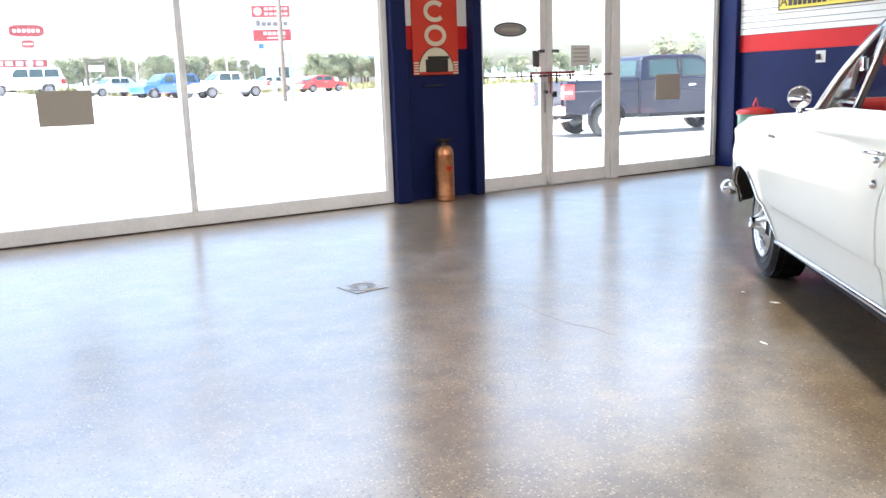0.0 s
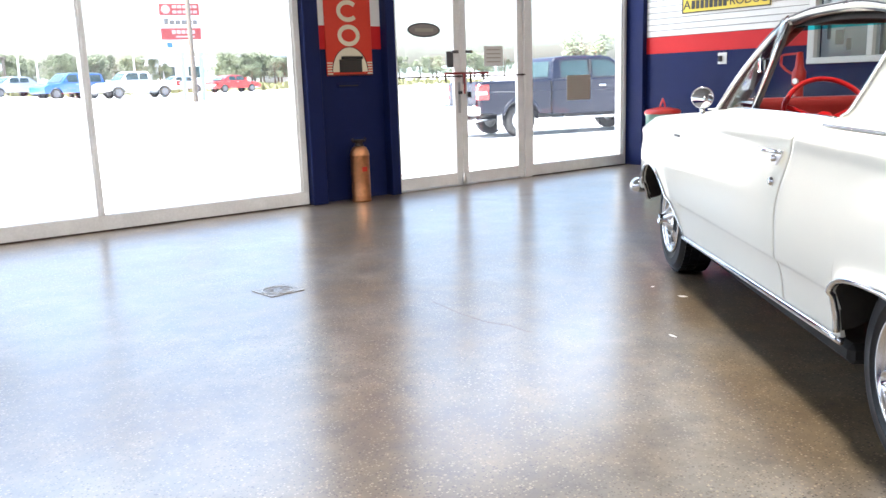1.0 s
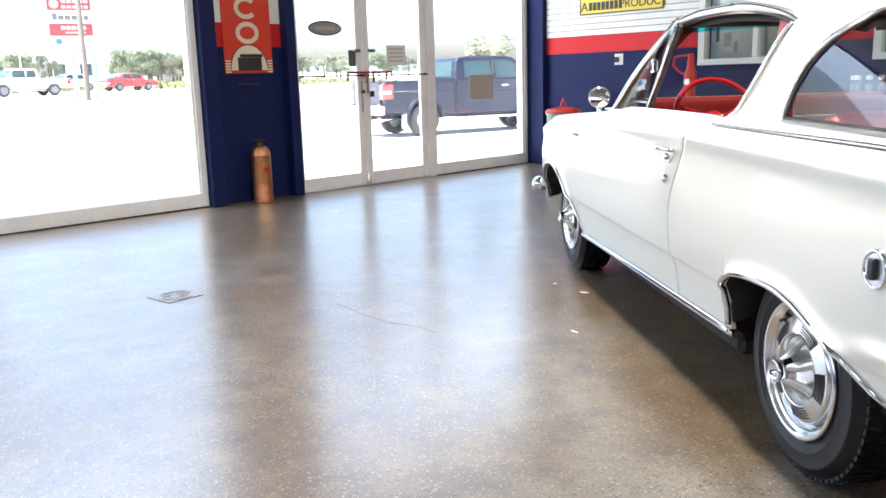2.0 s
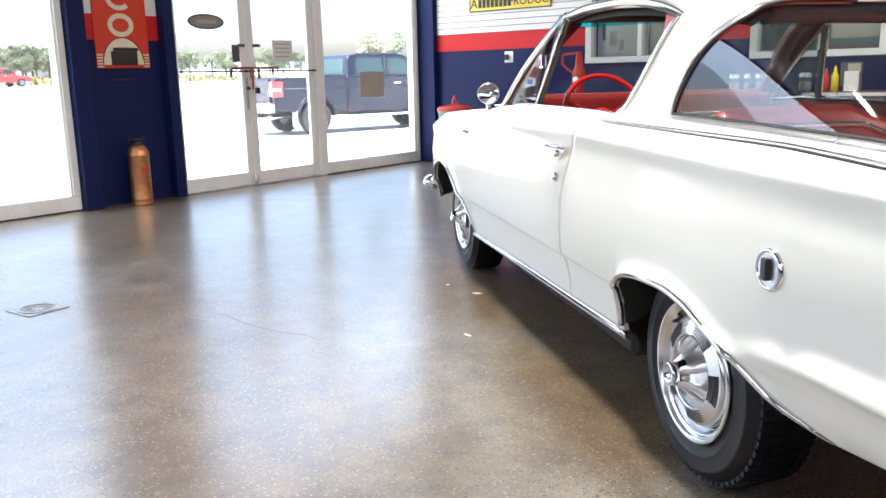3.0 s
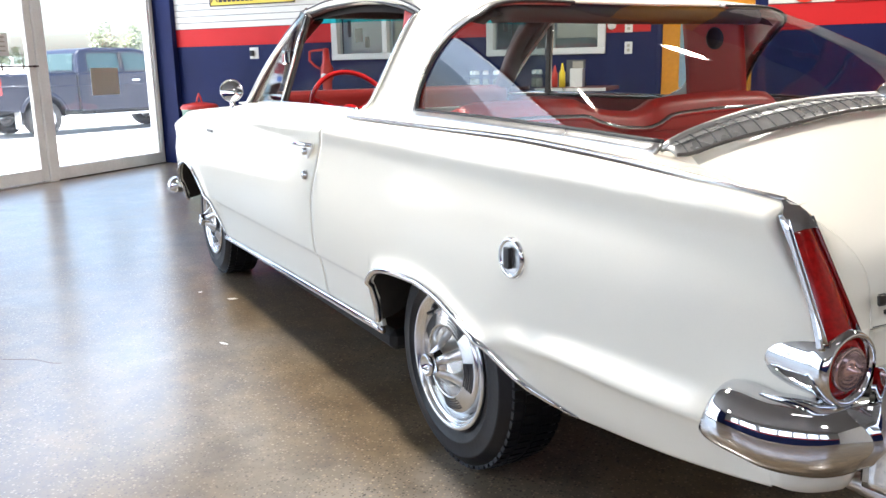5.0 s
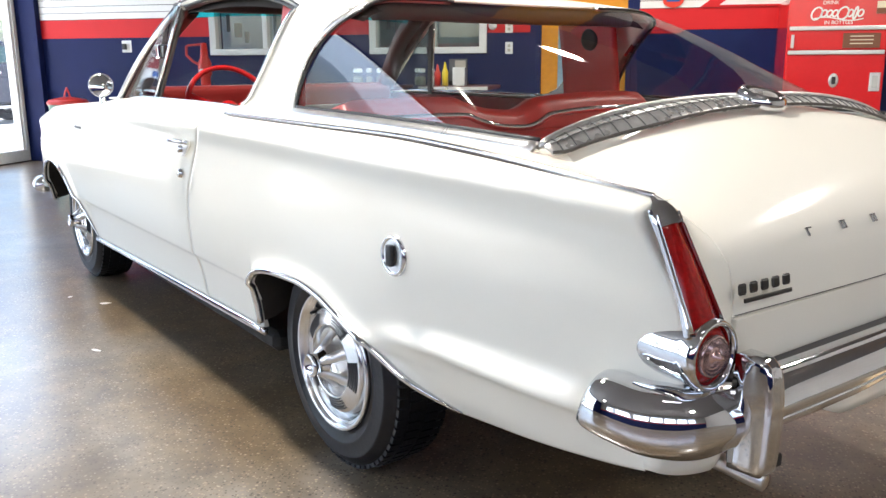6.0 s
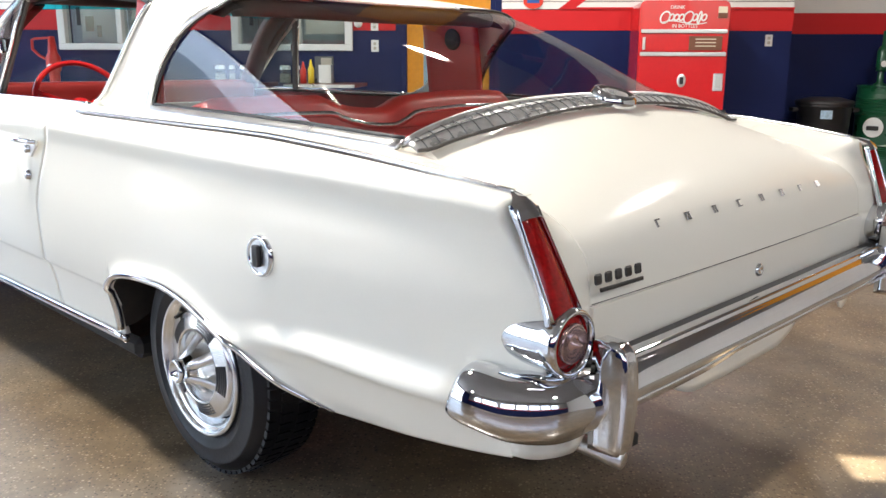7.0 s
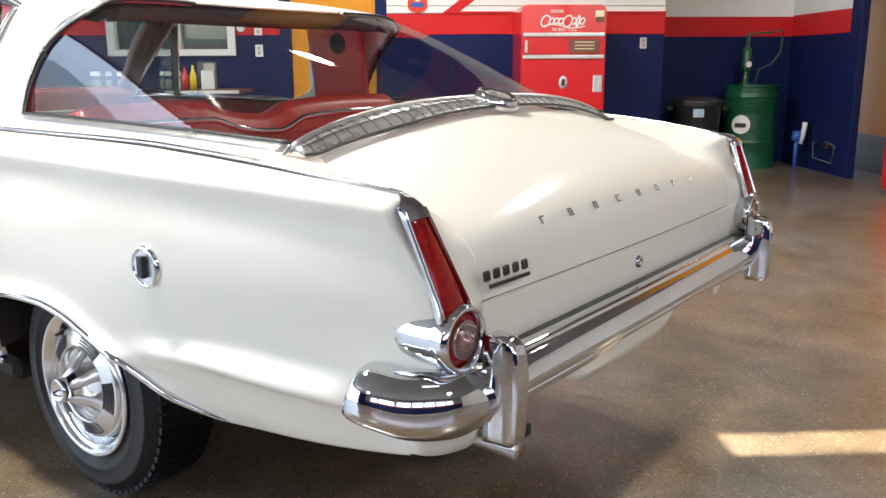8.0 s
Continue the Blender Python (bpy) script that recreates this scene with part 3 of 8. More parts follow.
# ceiling lights; the last three fixtures are added for the fill lamps
for a, b, watts in LIGHTS:
    fx = thing("ceiling_light", ROOM @ pose(a, b, CEILING), "round white hanging shop light, unseen overhead, switched on", "ceiling light", "ceiling lights")
    part("hanger", sweep(bmesh.new(), [(0, 0, 0), (0, 0, -0.12)], circle(0.012, 8)), STEEL, fx)
    part("shade", lathe(bmesh.new(), [(0.0, -0.10), (0.07, -0.11), (0.10, -0.16), (0.21, -0.25), (0.235, -0.29), (0.228, -0.29), (0.20, -0.255), (0.09, -0.17), (0.0, -0.15)], 32), WHITE_WALL, fx, smooth=True)
    part("diffuser", lathe(bmesh.new(), [(0.0, -0.292), (0.172, -0.288), (0.18, -0.270)], 32), LIT, fx, "glowing diffuser", smooth=True)

# ---- the car: white fastback coupe of the sixties; rear axle at y 0, front axle at y 2.692 ----
car = thing("classic_car", Matrix(), "ivory white sixties fastback coupe with red interior and chrome trim", "car")
AXLE = 2.692
TOP = curve_of([-1.16, -1.112, -1.03, -0.9, -0.75, -0.57, -0.36, 0.1, 0.6, 1.0, 1.7, 2.1, 2.77, 3.3, 3.56], [0.880, 0.886, 0.897, 0.913, 0.928, 0.940, 0.947, 0.949, 0.951, 0.957, 0.962, 0.938, 0.902, 0.862, 0.825])
SHOULDER = curve_of([-1.16, -1.0, -0.64, -0.2, 0.76, 1.7, 2.6, 3.56], [0.866, 0.884, 0.898, 0.904, 0.914, 0.918, 0.865, 0.785])
WIDE = curve_of([-1.2, -1.05, -0.8, -0.4, 0.5, 1.5, 2.5, 3.0, 3.3, 3.45, 3.56], [0.80, 0.836, 0.870, 0.884, 0.887, 0.892, 0.898, 0.892, 0.868, 0.838, 0.80])
ROCKER = curve_of([0.2, 2.5], [0.318, 0.282])
TAIL_LOW = curve_of([-1.2, -1.15, -1.02, -0.88, -0.71, -0.58, -0.5], [0.43, 0.427, 0.410, 0.392, 0.371, 0.357, 0.355])
REAR_ARCH = curve_of([-0.60, -0.55, -0.44, -0.32, -0.19, -0.12, 0.0, 0.13, 0.24, 0.31, 0.343, 0.350], [0.357, 0.365, 0.402, 0.460, 0.509, 0.531, 0.546, 0.541, 0.525, 0.493, 0.44, 0.315])
FRONT_ARCH = curve_of([2.27, 2.32, 2.42, 2.55, 2.69, 2.85, 2.98, 3.08, 3.14, 3.165], [0.285, 0.345, 0.45, 0.54, 0.595, 0.615, 0.595, 0.54, 0.46, 0.36])
CREASE = curve_of([-1.2, -1.04, -0.83, -0.65, -0.44, -0.3], [0.560, 0.556, 0.549, 0.541, 0.520, 0.49])


def lower_edge(y):
    if y < -0.60:
        return TAIL_LOW(y)
    if y < 0.35:
        return REAR_ARCH(y)
    if y < 2.27:
        return ROCKER(y)
    if y < 3.165:
        return FRONT_ARCH(y)
    return 0.36 + 0.05 * ease(y, 3.2, 3.56)


@functools.lru_cache(maxsize=None)
def section_at(y):
    """The body's section at a place along the car: sill, fold, swell, shoulder and crown."""
    w, zs, zt = WIDE(y), SHOULDER(y), TOP(y)
    k = 1 - ease(y, -0.66, -0.22)
    front = curve_of([0.22, 0.30, 0.455, 0.467, 0.64, zs - 0.055, zs - 0.008, zs + 0.006, zt], [w - 0.064, w - 0.052, w - 0.022, w - 0.009, w, w - 0.010, w - 0.0055, w - 0.014, w - 0.077])
    zc = CREASE(y)
    zl = min(0.516, zc - 0.022)
    far = 0.020 * (1 - ease(y, -1.08, -0.96))
    rear = curve_of([0.33, 0.40, zl - 0.014, zl, zc + 0.026, zc + 0.06, 0.72, zs - 0.05, zs - 0.008, zs + 0.006, zt], [w - 0.10, w - 0.055, w - 0.008 - far, w + 0.004 - far, w - 0.017, w - 0.014, w - 0.005, w - 0.012, w - 0.005, w - 0.013, w - 0.062])
    return k, front, rear


def half_width(y, z):
    """The body's half width at a height."""
    k, front, rear = section_at(y)
    x = (1 - k) * front(z) + k * rear(z)
    for arch, y0, y1 in ((REAR_ARCH, -0.55, 0.35), (FRONT_ARCH, 2.27, 3.165)):
        if y0 < y < y1:
            x += 0.012 * math.exp(-((z - arch(y)) / 0.03) ** 2) * ease(y, y0, y0 + 0.12)
    return x


def door_seam(z):
    return -0.15 * ease(z, 0.62, 1.0)


def tail_edge(z):
    """How far the side's rear edge leans back, from fin to lamp."""
    if z > 0.70:
        return -0.085 * (1 - ease(z, 0.70, 0.875))
    return -0.085 * ease(z, 0.585, 0.61)


def side_panel(name, y0, y1, sign, n, label="", rear=False, seam0=False, seam1=False, turn0=True, turn1=True):
    """A side panel from its lower edge to the crown, turned in along all its edges."""
    bm = bmesh.new()
    rows = 84

    def place(u, v):
        y = y0 + (y1 - y0) * u
        lo, hi = lower_edge(y), TOP(y)
        z = lo + (hi - lo) * v
        if rear:
            y += tail_edge(z) * (1 - ease(y, -1.085, -0.8))
        x = half_width(y, z)
        if seam1:
            y += door_seam(z) * ease(y, y1 - 0.3, y1)
        if seam0:
            y += door_seam(z) * (1 - ease(y, y0, y0 + 0.3))
        return Vector((sign * x, y, z))

    grid = sheet(bm, n, rows, place)
    # turned-in flanges
    def flange(line, d):
        other = [bm.verts.new(v.co + Vector(d)) for v in line]
        for i in range(len(line) - 1):
            bm.faces.new((line[i], line[i + 1], other[i + 1], other[i]))
    if turn0:
        flange([v for v in grid[0] if not rear or v.co.z > 0.60], (-sign * 0.03, 0.004, 0))
    if turn1:
        flange(grid[-1], (-sign * 0.03, -0.004, 0))
    flange([g[0] for g in grid], (-sign * 0.014, 0, 0.002))
    return part(name, bm, PAINT, car, label, smooth=True)


SEAM, FSEAM = 0.832, 2.06
for sign in (-1, 1):
    side_panel("quarter_panel", -1.08, SEAM - 0.0018, sign, 130, rear=True, seam1=True)
    side_panel("door", SEAM + 0.0018, FSEAM, sign, 50, seam0=True, turn1=False)
    side_panel("front_fender", FSEAM, 3.56, sign, 100, turn0=False)


# top surfaces
ZC = curve_of([0.0, 0.10, 0.22, 0.33, 0.42, 0.47, 0.51, 0.555], [1.000, 0.984, 0.945, 0.892, 0.842, 0.803, 0.765, 0.688])
YC = curve_of([0.0, 0.10, 0.22, 0.33, 0.42, 0.47, 0.51, 0.555], [-0.69, -0.79, -0.905, -1.01, -1.085, -1.125, -1.147, -1.158])
DROP = curve_of([0.0, 0.15, 0.3, 0.42, 0.5, 0.555], [0.082, 0.069, 0.041, 0.014, 0.002, 0.0])
LID = 0.652


def lid_point(x, s):
    k = abs(x) / LID
    return Vector((x, YC(s) + 0.012 * k * k, ZC(s) - DROP(s) * k ** 2.4))


def lid_edge(y):
    """The lid's edge height at a place along the car."""
    best = min((abs(YC(i / 100 * 0.555) + 0.012 - y), i) for i in range(101))[1]
    return lid_point(LID, best / 100 * 0.555).z


bm = bmesh.new()
sheet(bm, 44, 60, lambda u, v: lid_point((-LID - 0.004) + 2 * (LID + 0.004) * tight(u, 44, 0.002), tight(v, 60, 0.002) * 0.555))
part("trunk_lid", bm, PAINT, car, smooth=True, solid=0.012)

GLASS_BASE = curve_of([-0.72, -0.62, -0.43, -0.2, 0.08, 0.36, 0.62, 1.0, 1.7, 2.1], [0.932, 0.935, 0.942, 0.948, 0.954, 0.958, 0.961, 0.965, 0.966, 0.955])
for sign in (-1, 1):
    # shelf between the crown of the quarter and the glass or lid
    bm = bmesh.new()

    def shelf(u, v):
        y = -0.80 + (2.07 + 0.80) * u
        zt, xt = TOP(y), half_width(y, TOP(y))
        k = ease(y, -0.80, -0.66)
        xi, zi = (LID + 0.006) * (1 - k) + 0.695 * k, lid_edge(y) * (1 - k) + GLASS_BASE(y) * k
        x, z = xt + (xi - xt) * v, zt + (zi - zt) * v + 0.006 * math.sin(math.pi * v)
        return Vector((sign * x, y, z))
    sheet(bm, 100, 10, lambda u, v: shelf(tight(u, 100, 0.0006), tight(v, 10, 0.012)))
    part("deck_side", bm, PAINT, car, smooth=True, solid=0.004)
    # rear corner between lid and fin: it rolls over with the lid and rises to the fin's crest
    bm = bmesh.new()

    def corner(u, v):
        if v < 0.6:
            y = -0.80 - 0.292 * v / 0.6
            outer = Vector((half_width(y, TOP(y)), y, TOP(y)))
        else:
            k = (v - 0.6) / 0.4
            z = TOP(-1.092) + (0.69 - TOP(-1.092)) * k
            outer = Vector((half_width(-1.092, TOP(-1.092)), -1.092 - 0.068 * (1 - ease(z, 0.70, 0.888)), z))
        s = 0.117 + (0.555 - 0.117) * (0.58 * v / 0.6 if v < 0.6 else 0.58 + 0.42 * (v - 0.6) / 0.4)
        p = lid_point(LID + 0.006, s).lerp(outer, u) + Vector((0, 0, 0.006 * math.sin(math.pi * u) * (1 - ease(v, 0.3, 0.7))))
        return Vector((sign * p.x, p.y, p.z))
    sheet(bm, 16, 44, lambda u, v: corner(tight(u, 16, 0.012), tight(v, 44)))
    part("tail_corner", bm, PAINT, car, smooth=True, solid=0.004)
    bm = bmesh.new()
    sheet(bm, 14, 4, lambda u, v: Vector((sign * (LID + 0.006 + (half_width(-1.092, TOP(-1.092)) - LID - 0.006) * u), -1.146 - 0.014 * u + 0.010 * ease(u, 0.2, 0.42) * (1 - v), 0.585 + 0.106 * v)))
    part("lamp_panel", bm, PAINT, car, smooth=True, solid=0.004)
    # chrome strip along the crown
    bm = bmesh.new()
    pts = [(sign * (half_width(y, TOP(y)) + 0.001), y, TOP(y) + 0.002) for y in np.linspace(0.64, -1.062, 60)]
    sweep(bm, pts, rect(0.010, 0.011, 0.003))
    part("crown_moulding", bm, STRIP, car, "thin bright strip", smooth=True)
    # thin dark line drawn as the strip's shadow
    bm = bmesh.new()
    sweep(bm, [(x + sign * 0.0055, y, z - 0.0055) for x, y, z in pts], rect(0.003, 0.003))
    part("moulding_shadow", bm, DARK_METAL, car, "dark line standing for the shadow under the strip")

# tail panel, valance and floor pan
bm = bmesh.new()
sheet(bm, 30, 10, lambda u, v: Vector((-0.66 + 1.32 * u, -1.156, 0.50 + (0.6872 - 0.50) * tight(v, 10, 0.01))))
part("tail_panel", bm, PAINT, car, solid=0.01)
VAL = curve_of([0, 0.2, 0.30, 0.36, 0.56, 0.62, 0.67, 0.75, 0.83], [0.393, 0.396, 0.424, 0.475, 0.48, 0.45, 0.404, 0.411, 0.424])
bm = bmesh.new()


def valance(u, v):
    x = -0.825 + 1.65 * u
    k = abs(x) / 0.825
    z = VAL(abs(x)) + (0.585 - VAL(abs(x))) * v
    return Vector((x * (1 + (half_width(-1.08, z) / 0.825 - 1) * k ** 6), -1.080 - 0.062 * math.sqrt(max(0.0, 1 - k ** 7)) + 0.012 * (1 - v) ** 2 * (1 - k ** 4), z))


sheet(bm, 110, 10, valance)
part("rear_valance", bm, PAINT, car, "ivory roll pan under the bumper", smooth=True, solid=0.008)
bm = bmesh.new()
box(bm, (-0.78, 0.42, 0.20), (0.78, 2.22, 0.27), 0.02)
box(bm, (-0.62, -0.90, 0.33), (0.62, 0.42, 0.44), 0.03)
box(bm, (-0.62, 2.2, 0.24), (0.62, 3.4, 0.45), 0.03)
part("floor_pan", bm, UNDER, car)
LINER = material("dirty_arch_liner", (0.03, 0.024, 0.018), 0.7, vary=0.4, grain=25, patch=8)
for sign in (-1, 1):
    for arch, y0, y1 in ((REAR_ARCH, -0.60, 0.349), (FRONT_ARCH, 2.27, 3.165)):
        bm = bmesh.new()

        def liner(u, v):
            y = y0 + (y1 - y0) * (0.5 - 0.5 * math.cos(math.pi * u))
            k = ease(v, 0, 0.6)
            c = (y0 + y1) / 2
            return Vector((sign * (half_width(y, arch(y)) - 0.010 - 0.30 * v), c + (y - c) * (1 + 0.08 * k), arch(y) + 0.008 + 0.05 * k))
        sheet(bm, 50, 8, liner)
        part("wheel_housing", bm, LINER, car, "dark wheel housing", smooth=True)
        bm = bmesh.new()
        c = (y0 + y1) / 2
        poly(bm, [(sign * 0.56, y, z) for y, z in ((y0 - 0.05, 0.25), (y0 - 0.05, 0.5), (c - 0.3, 0.68), (c + 0.3, 0.68), (y1 + 0.06, 0.5), (y1 + 0.06, 0.25))], (-sign * 0.02, 0, 0))
        part("inner_arch", bm, UNDER, car)

# hood, cowl and nose
bm = bmesh.new()


def hood(u, v):
    y, x = 2.04 + (3.52 - 2.04) * u, -0.74 + 1.48 * v
    edge = TOP(y) + 0.004
    crown = 0.035 * (1 - (abs(x) / 0.74) ** 2) - 0.09 * ease(y, 3.3, 3.52)
    return Vector((x, y, edge + crown))


sheet(bm, 30, 24, hood)
part("hood", bm, PAINT, car, smooth=True, solid=0.01)
for sign in (-1, 1):
    bm = bmesh.new()
    sheet(bm, 40, 4, lambda u, v: Vector((sign * (half_width(2.04 + 1.5 * u, TOP(2.04 + 1.5 * u)) * (1 - v) + 0.744 * v), 2.04 + 1.5 * u, TOP(2.04 + 1.5 * u) + 0.004 * v)))
    part("fender_top", bm, PAINT, car, smooth=True, solid=0.004)
bm = bmesh.new()
sheet(bm, 24, 8, lambda u, v: Vector((-0.79 + 1.58 * u, 3.53 + 0.03 * (1 - (2 * u - 1) ** 2), 0.42 + 0.36 * v)))
part("grille", bm, BLACK, car, "dark grille", solid=0.02)
for sign in (-1, 1):
    bm = bmesh.new()
    lathe(bm, [(0.0, 3.60), (0.07, 3.595), (0.095, 3.575), (0.105, 3.54), (0.10, 3.50)], 28, "y", (sign * 0.66, 0, 0.66))
    part("headlight", bm, CHROME, car, "chrome headlight rim", smooth=True)

# bumpers
def bumper(name, pts, height, label):
    """A pressed chrome bar: rolled top, full middle, lower ridge and return; both ends cut on a slant."""
    bm = bmesh.new()
    barrel = [(0.066 * math.sin(t) ** 0.75 * (1 - 0.16 * math.cos(t)), 0.5 * math.copysign(abs(math.cos(t)) ** 0.85, math.cos(t))) for t in np.linspace(0.0, math.pi, 27)]
    # between the guards: a rolled top edge, a channel, a broad leaning face, a ridge and a turned-under lip
    step = [(0.004, 0.48), (0.016, 0.50), (0.026, 0.485), (0.031, 0.44), (0.032, 0.39), (0.037, 0.355), (0.045, 0.31), (0.056, 0.16), (0.064, 0.0), (0.066, -0.10), (0.065, -0.17), (0.060, -0.205), (0.0555, -0.22), (0.0575, -0.25), (0.059, -0.30), (0.055, -0.38), (0.040, -0.46), (0.010, -0.50)]
    stepped = [(float(np.interp(q, range(len(step)), [c[0] for c in step])), float(np.interp(q, range(len(step)), [c[1] for c in step]))) for q in np.linspace(0, len(step) - 1, 27)]
    n, rings = len(pts), []
    for i, p in enumerate(pts):
        d = (pts[min(n - 1, i + 1)] - pts[max(0, i - 1)]).normalized()
        side = d.cross(Vector((0, 0, 1))).normalized()
        end = max(0.0, 1 - min(i, n - 1 - i) / 10) ** 2
        into = d if i < n / 2 else -d
        ring = []
        middle = 1 - ease(abs(p.x), 0.69, 0.77)
        section = [(q[0] + (r[0] - q[0]) * middle, q[1] + (r[1] - q[1]) * middle) for q, r in zip(barrel, stepped)] + [(-0.02 + 0.018 * middle, -0.46), (-0.02 + 0.018 * middle, 0.46)]
        for x, y in section:
            slant = max(0.0, end) * 0.020 * (y + 0.5)
            k = 1 - 0.07 * max(0.0, end) ** 3
            if y > 0:
                y *= 1 - 0.22 * middle
            else:
                y *= 0.78 + 0.22 * ease(abs(p.x), 0.2, 0.4) + 0.22 * ease(abs(p.x), 0.66, 0.80)
                y *= 1 - 0.34 * abs(p.y - pts[n // 2].y) / abs(pts[0].y - pts[n // 2].y)
            ring.append(bm.verts.new(p + side * x * k + Vector((0, 0, y * height * (1 - 0.06 * max(0.0, end) ** 3))) + into * slant))
        rings.append(ring)
    for a, b in zip(rings, rings[1:]):
        for j in range(len(section)):
            bm.faces.new((a[j], a[(j + 1) % len(section)], b[(j + 1) % len(section)], b[j]))
    bm.faces.new(rings[0])
    bm.faces.new(rings[-1])
    return part(name, bm, CHROME, car, label, smooth=True)


def bumper_line(y_mid, sgn, z, wing, n=90):
    """A line across the car and round both corners; sgn: -1 at the tail, +1 at the nose."""
    xs = [0, 0.45, 0.64, 0.725, 0.778, 0.810, 0.830, 0.840, 0.844]
    ys = [0, 0.002, 0.006, 0.014, 0.030, 0.055, 0.090, 0.120, wing]
    along = [0]
    for i in range(1, len(xs)):
        along.append(along[-1] + math.hypot(xs[i] - xs[i - 1], ys[i] - ys[i - 1]))
    fx, fy = curve_of(along, xs), curve_of(along, ys)
    half = [(fx(d), fy(d)) for d in np.linspace(0, along[-1], n)]
    pts = [(-x, y_mid - sgn * y, z - 0.012 * ease(x, 0.6, 0.80) + 0.008 * ease(x, 0.82, 0.845)) for x, y in half[::-1]] + [(x, y_mid - sgn * y, z - 0.012 * ease(x, 0.6, 0.80) + 0.008 * ease(x, 0.82, 0.845)) for x, y in half[1:]]
    return [Vector(q) for q in pts]


rear_bumper = bumper("rear_bumper", bumper_line(-1.180, -1, 0.558, 0.158), 0.116, "chrome rear bumper wrapping round the corners")
# black strip added so the space behind the bumper reads as a shaded gap
part("bumper_gap_shade", box(bmesh.new(), (-0.70, -1.184, 0.585), (0.70, -1.160, 0.601), 0.002), BLACK, rear_bumper, "black strip standing for the dark gap behind the bumper")
front_bumper = bumper("front_bumper", bumper_line(3.60, 1, 0.42, 0.20)[::-1], 0.10, "chrome front bumper")
GUARD = curve_of([0.462, 0.475, 0.52, 0.57, 0.62, 0.645, 0.656], [0.048, 0.055, 0.058, 0.060, 0.057, 0.050, 0.036])
for sign in (-1, 1):
    bm = bmesh.new()

    def guard(u, v):
        z = 0.462 + 0.194 * v
        d, w = GUARD(z), 0.021 - 0.004 * ease(v, 0.6, 1.0)
        b = 0.003 + 0.004 * math.exp(-((v - 0.55) / 0.25) ** 2)
        ring = [(-w - b, -0.01), (-w - 0.55 * b, 0.18 * d), (-w - 0.2 * b, 0.45 * d), (-w, 0.80 * d), (-w + 0.003, 0.95 * d), (-w + 0.008, 0.96 * d), (-0.006, 0.90 * d), (0.0, 1.0 * d), (0.006, 0.90 * d), (w - 0.008, 0.96 * d), (w - 0.003, 0.95 * d), (w, 0.80 * d), (w + 0.2 * b, 0.45 * d), (w + 0.55 * b, 0.18 * d), (w + b, -0.01)]
        x, y = ring[round(u * 14)]
        return Vector((sign * 0.705 + x, -1.213 - y, z))
    g = sheet(bm, 14, 16, guard)
    bm.faces.new([r[-1] for r in g])
    bm.faces.new([r[0] for r in g])
    part("bumper_guard", bm, CHROME, car, "upright chrome bumper guard", smooth=True, solid=0.003)
    # tail lamp: leaning red lens in a bright bezel, round lamp in a chrome barrel
    top_l, low_l = Vector((sign * 0.797, -1.107, 0.868)), Vector((sign * 0.773, -1.176, 0.70))
    bm = bmesh.new()

    def lens(u, v):
        c = top_l.lerp(low_l, v)
        w = 0.026 + 0.012 * v
        bulge = 0.014 * math.sin(math.pi * u)
        return c + Vector(((2 * u - 1) * w, -bulge - 0.004 * math.sin(math.pi * v), 0))
    sheet(bm, 10, 14, lens)
    part("tail_lens", bm, LENS, car, "red tail lamp lens", smooth=True, solid=0.01)
    for w_top, w_low, thick in ((-0.0275, -0.0395, 0.0035), (0.0275, 0.0395, 0.0035)):
        bm = bmesh.new()
        pts = [top_l.lerp(low_l, t) + Vector(((w_top + (w_low - w_top) * t), -0.004, 0)) for t in np.linspace(-0.05, 1, 12)]
        sweep(bm, pts, rect(thick, 0.014, 0.002), up=(0, -1, 0.3))
        part("lens_bezel", bm, CHROME, car, smooth=True)
    bm = bmesh.new()
    pts = [(sign * (0.812 + 0.003 * t), -1.096 - 0.080 * t - 0.008 * math.sin(math.pi * t), 0.864 - 0.170 * t) for t in np.linspace(-0.09, 1, 15)]
    sweep(bm, pts, rect(0.012, 0.007, 0.002), up=(-sign, 0, 0), scale=lambda u: 0.7 + 0.3 * u)
    part("fin_edge", bm, CHROME, car, "chrome edge of the fin")
    bm = bmesh.new()
    roof_section = [(-0.028, -0.010), (0.028, -0.010), (0.028, 0.0), (0.012, 0.010), (-0.012, 0.010), (-0.028, 0.0)]
    crest = [(half_width(y, TOP(y)) + 0.001, y, TOP(y) + 0.002) for y in (-1.035, -1.062)]
    spine = [(sign * x, y, z) for x, y, z in crest + [(0.785, -1.088, 0.888), (0.795, -1.104, 0.880), (0.796, -1.114, 0.870), (0.796, -1.121, 0.859)]]
    sweep(bm, spine, roof_section, up=(0, -0.35, 1), scale=lambda u: 0.22 + 0.78 * ease(u, 0.1, 0.75))
    part("fin_cap", bm, CHROME, car, "faceted chrome cap on the fin")
    bm = bmesh.new()
    lathe(bm, [(0.0, -1.055), (0.026, -1.057), (0.042, -1.065), (0.0520, -1.080), (0.0562, -1.103), (0.0575, -1.13), (0.0565, -1.165), (0.0575, -1.172), (0.0595, -1.180), (0.0600, -1.194), (0.0575, -1.202), (0.0535, -1.205), (0.0485, -1.201), (0.0465, -1.186)], 36, "y", (sign * 0.766, 0.008, 0.657))
    barrel = part("lamp_barrel", bm, CHROME, car, "round chrome lamp housing", smooth=True)
    bm = bmesh.new()
    lathe(bm, [(0.0475, -1.184), (0.045, -1.190), (0.036, -1.193), (0.020, -1.191), (0.0, -1.190)], 32, "y", (sign * 0.766, 0.008, 0.657))
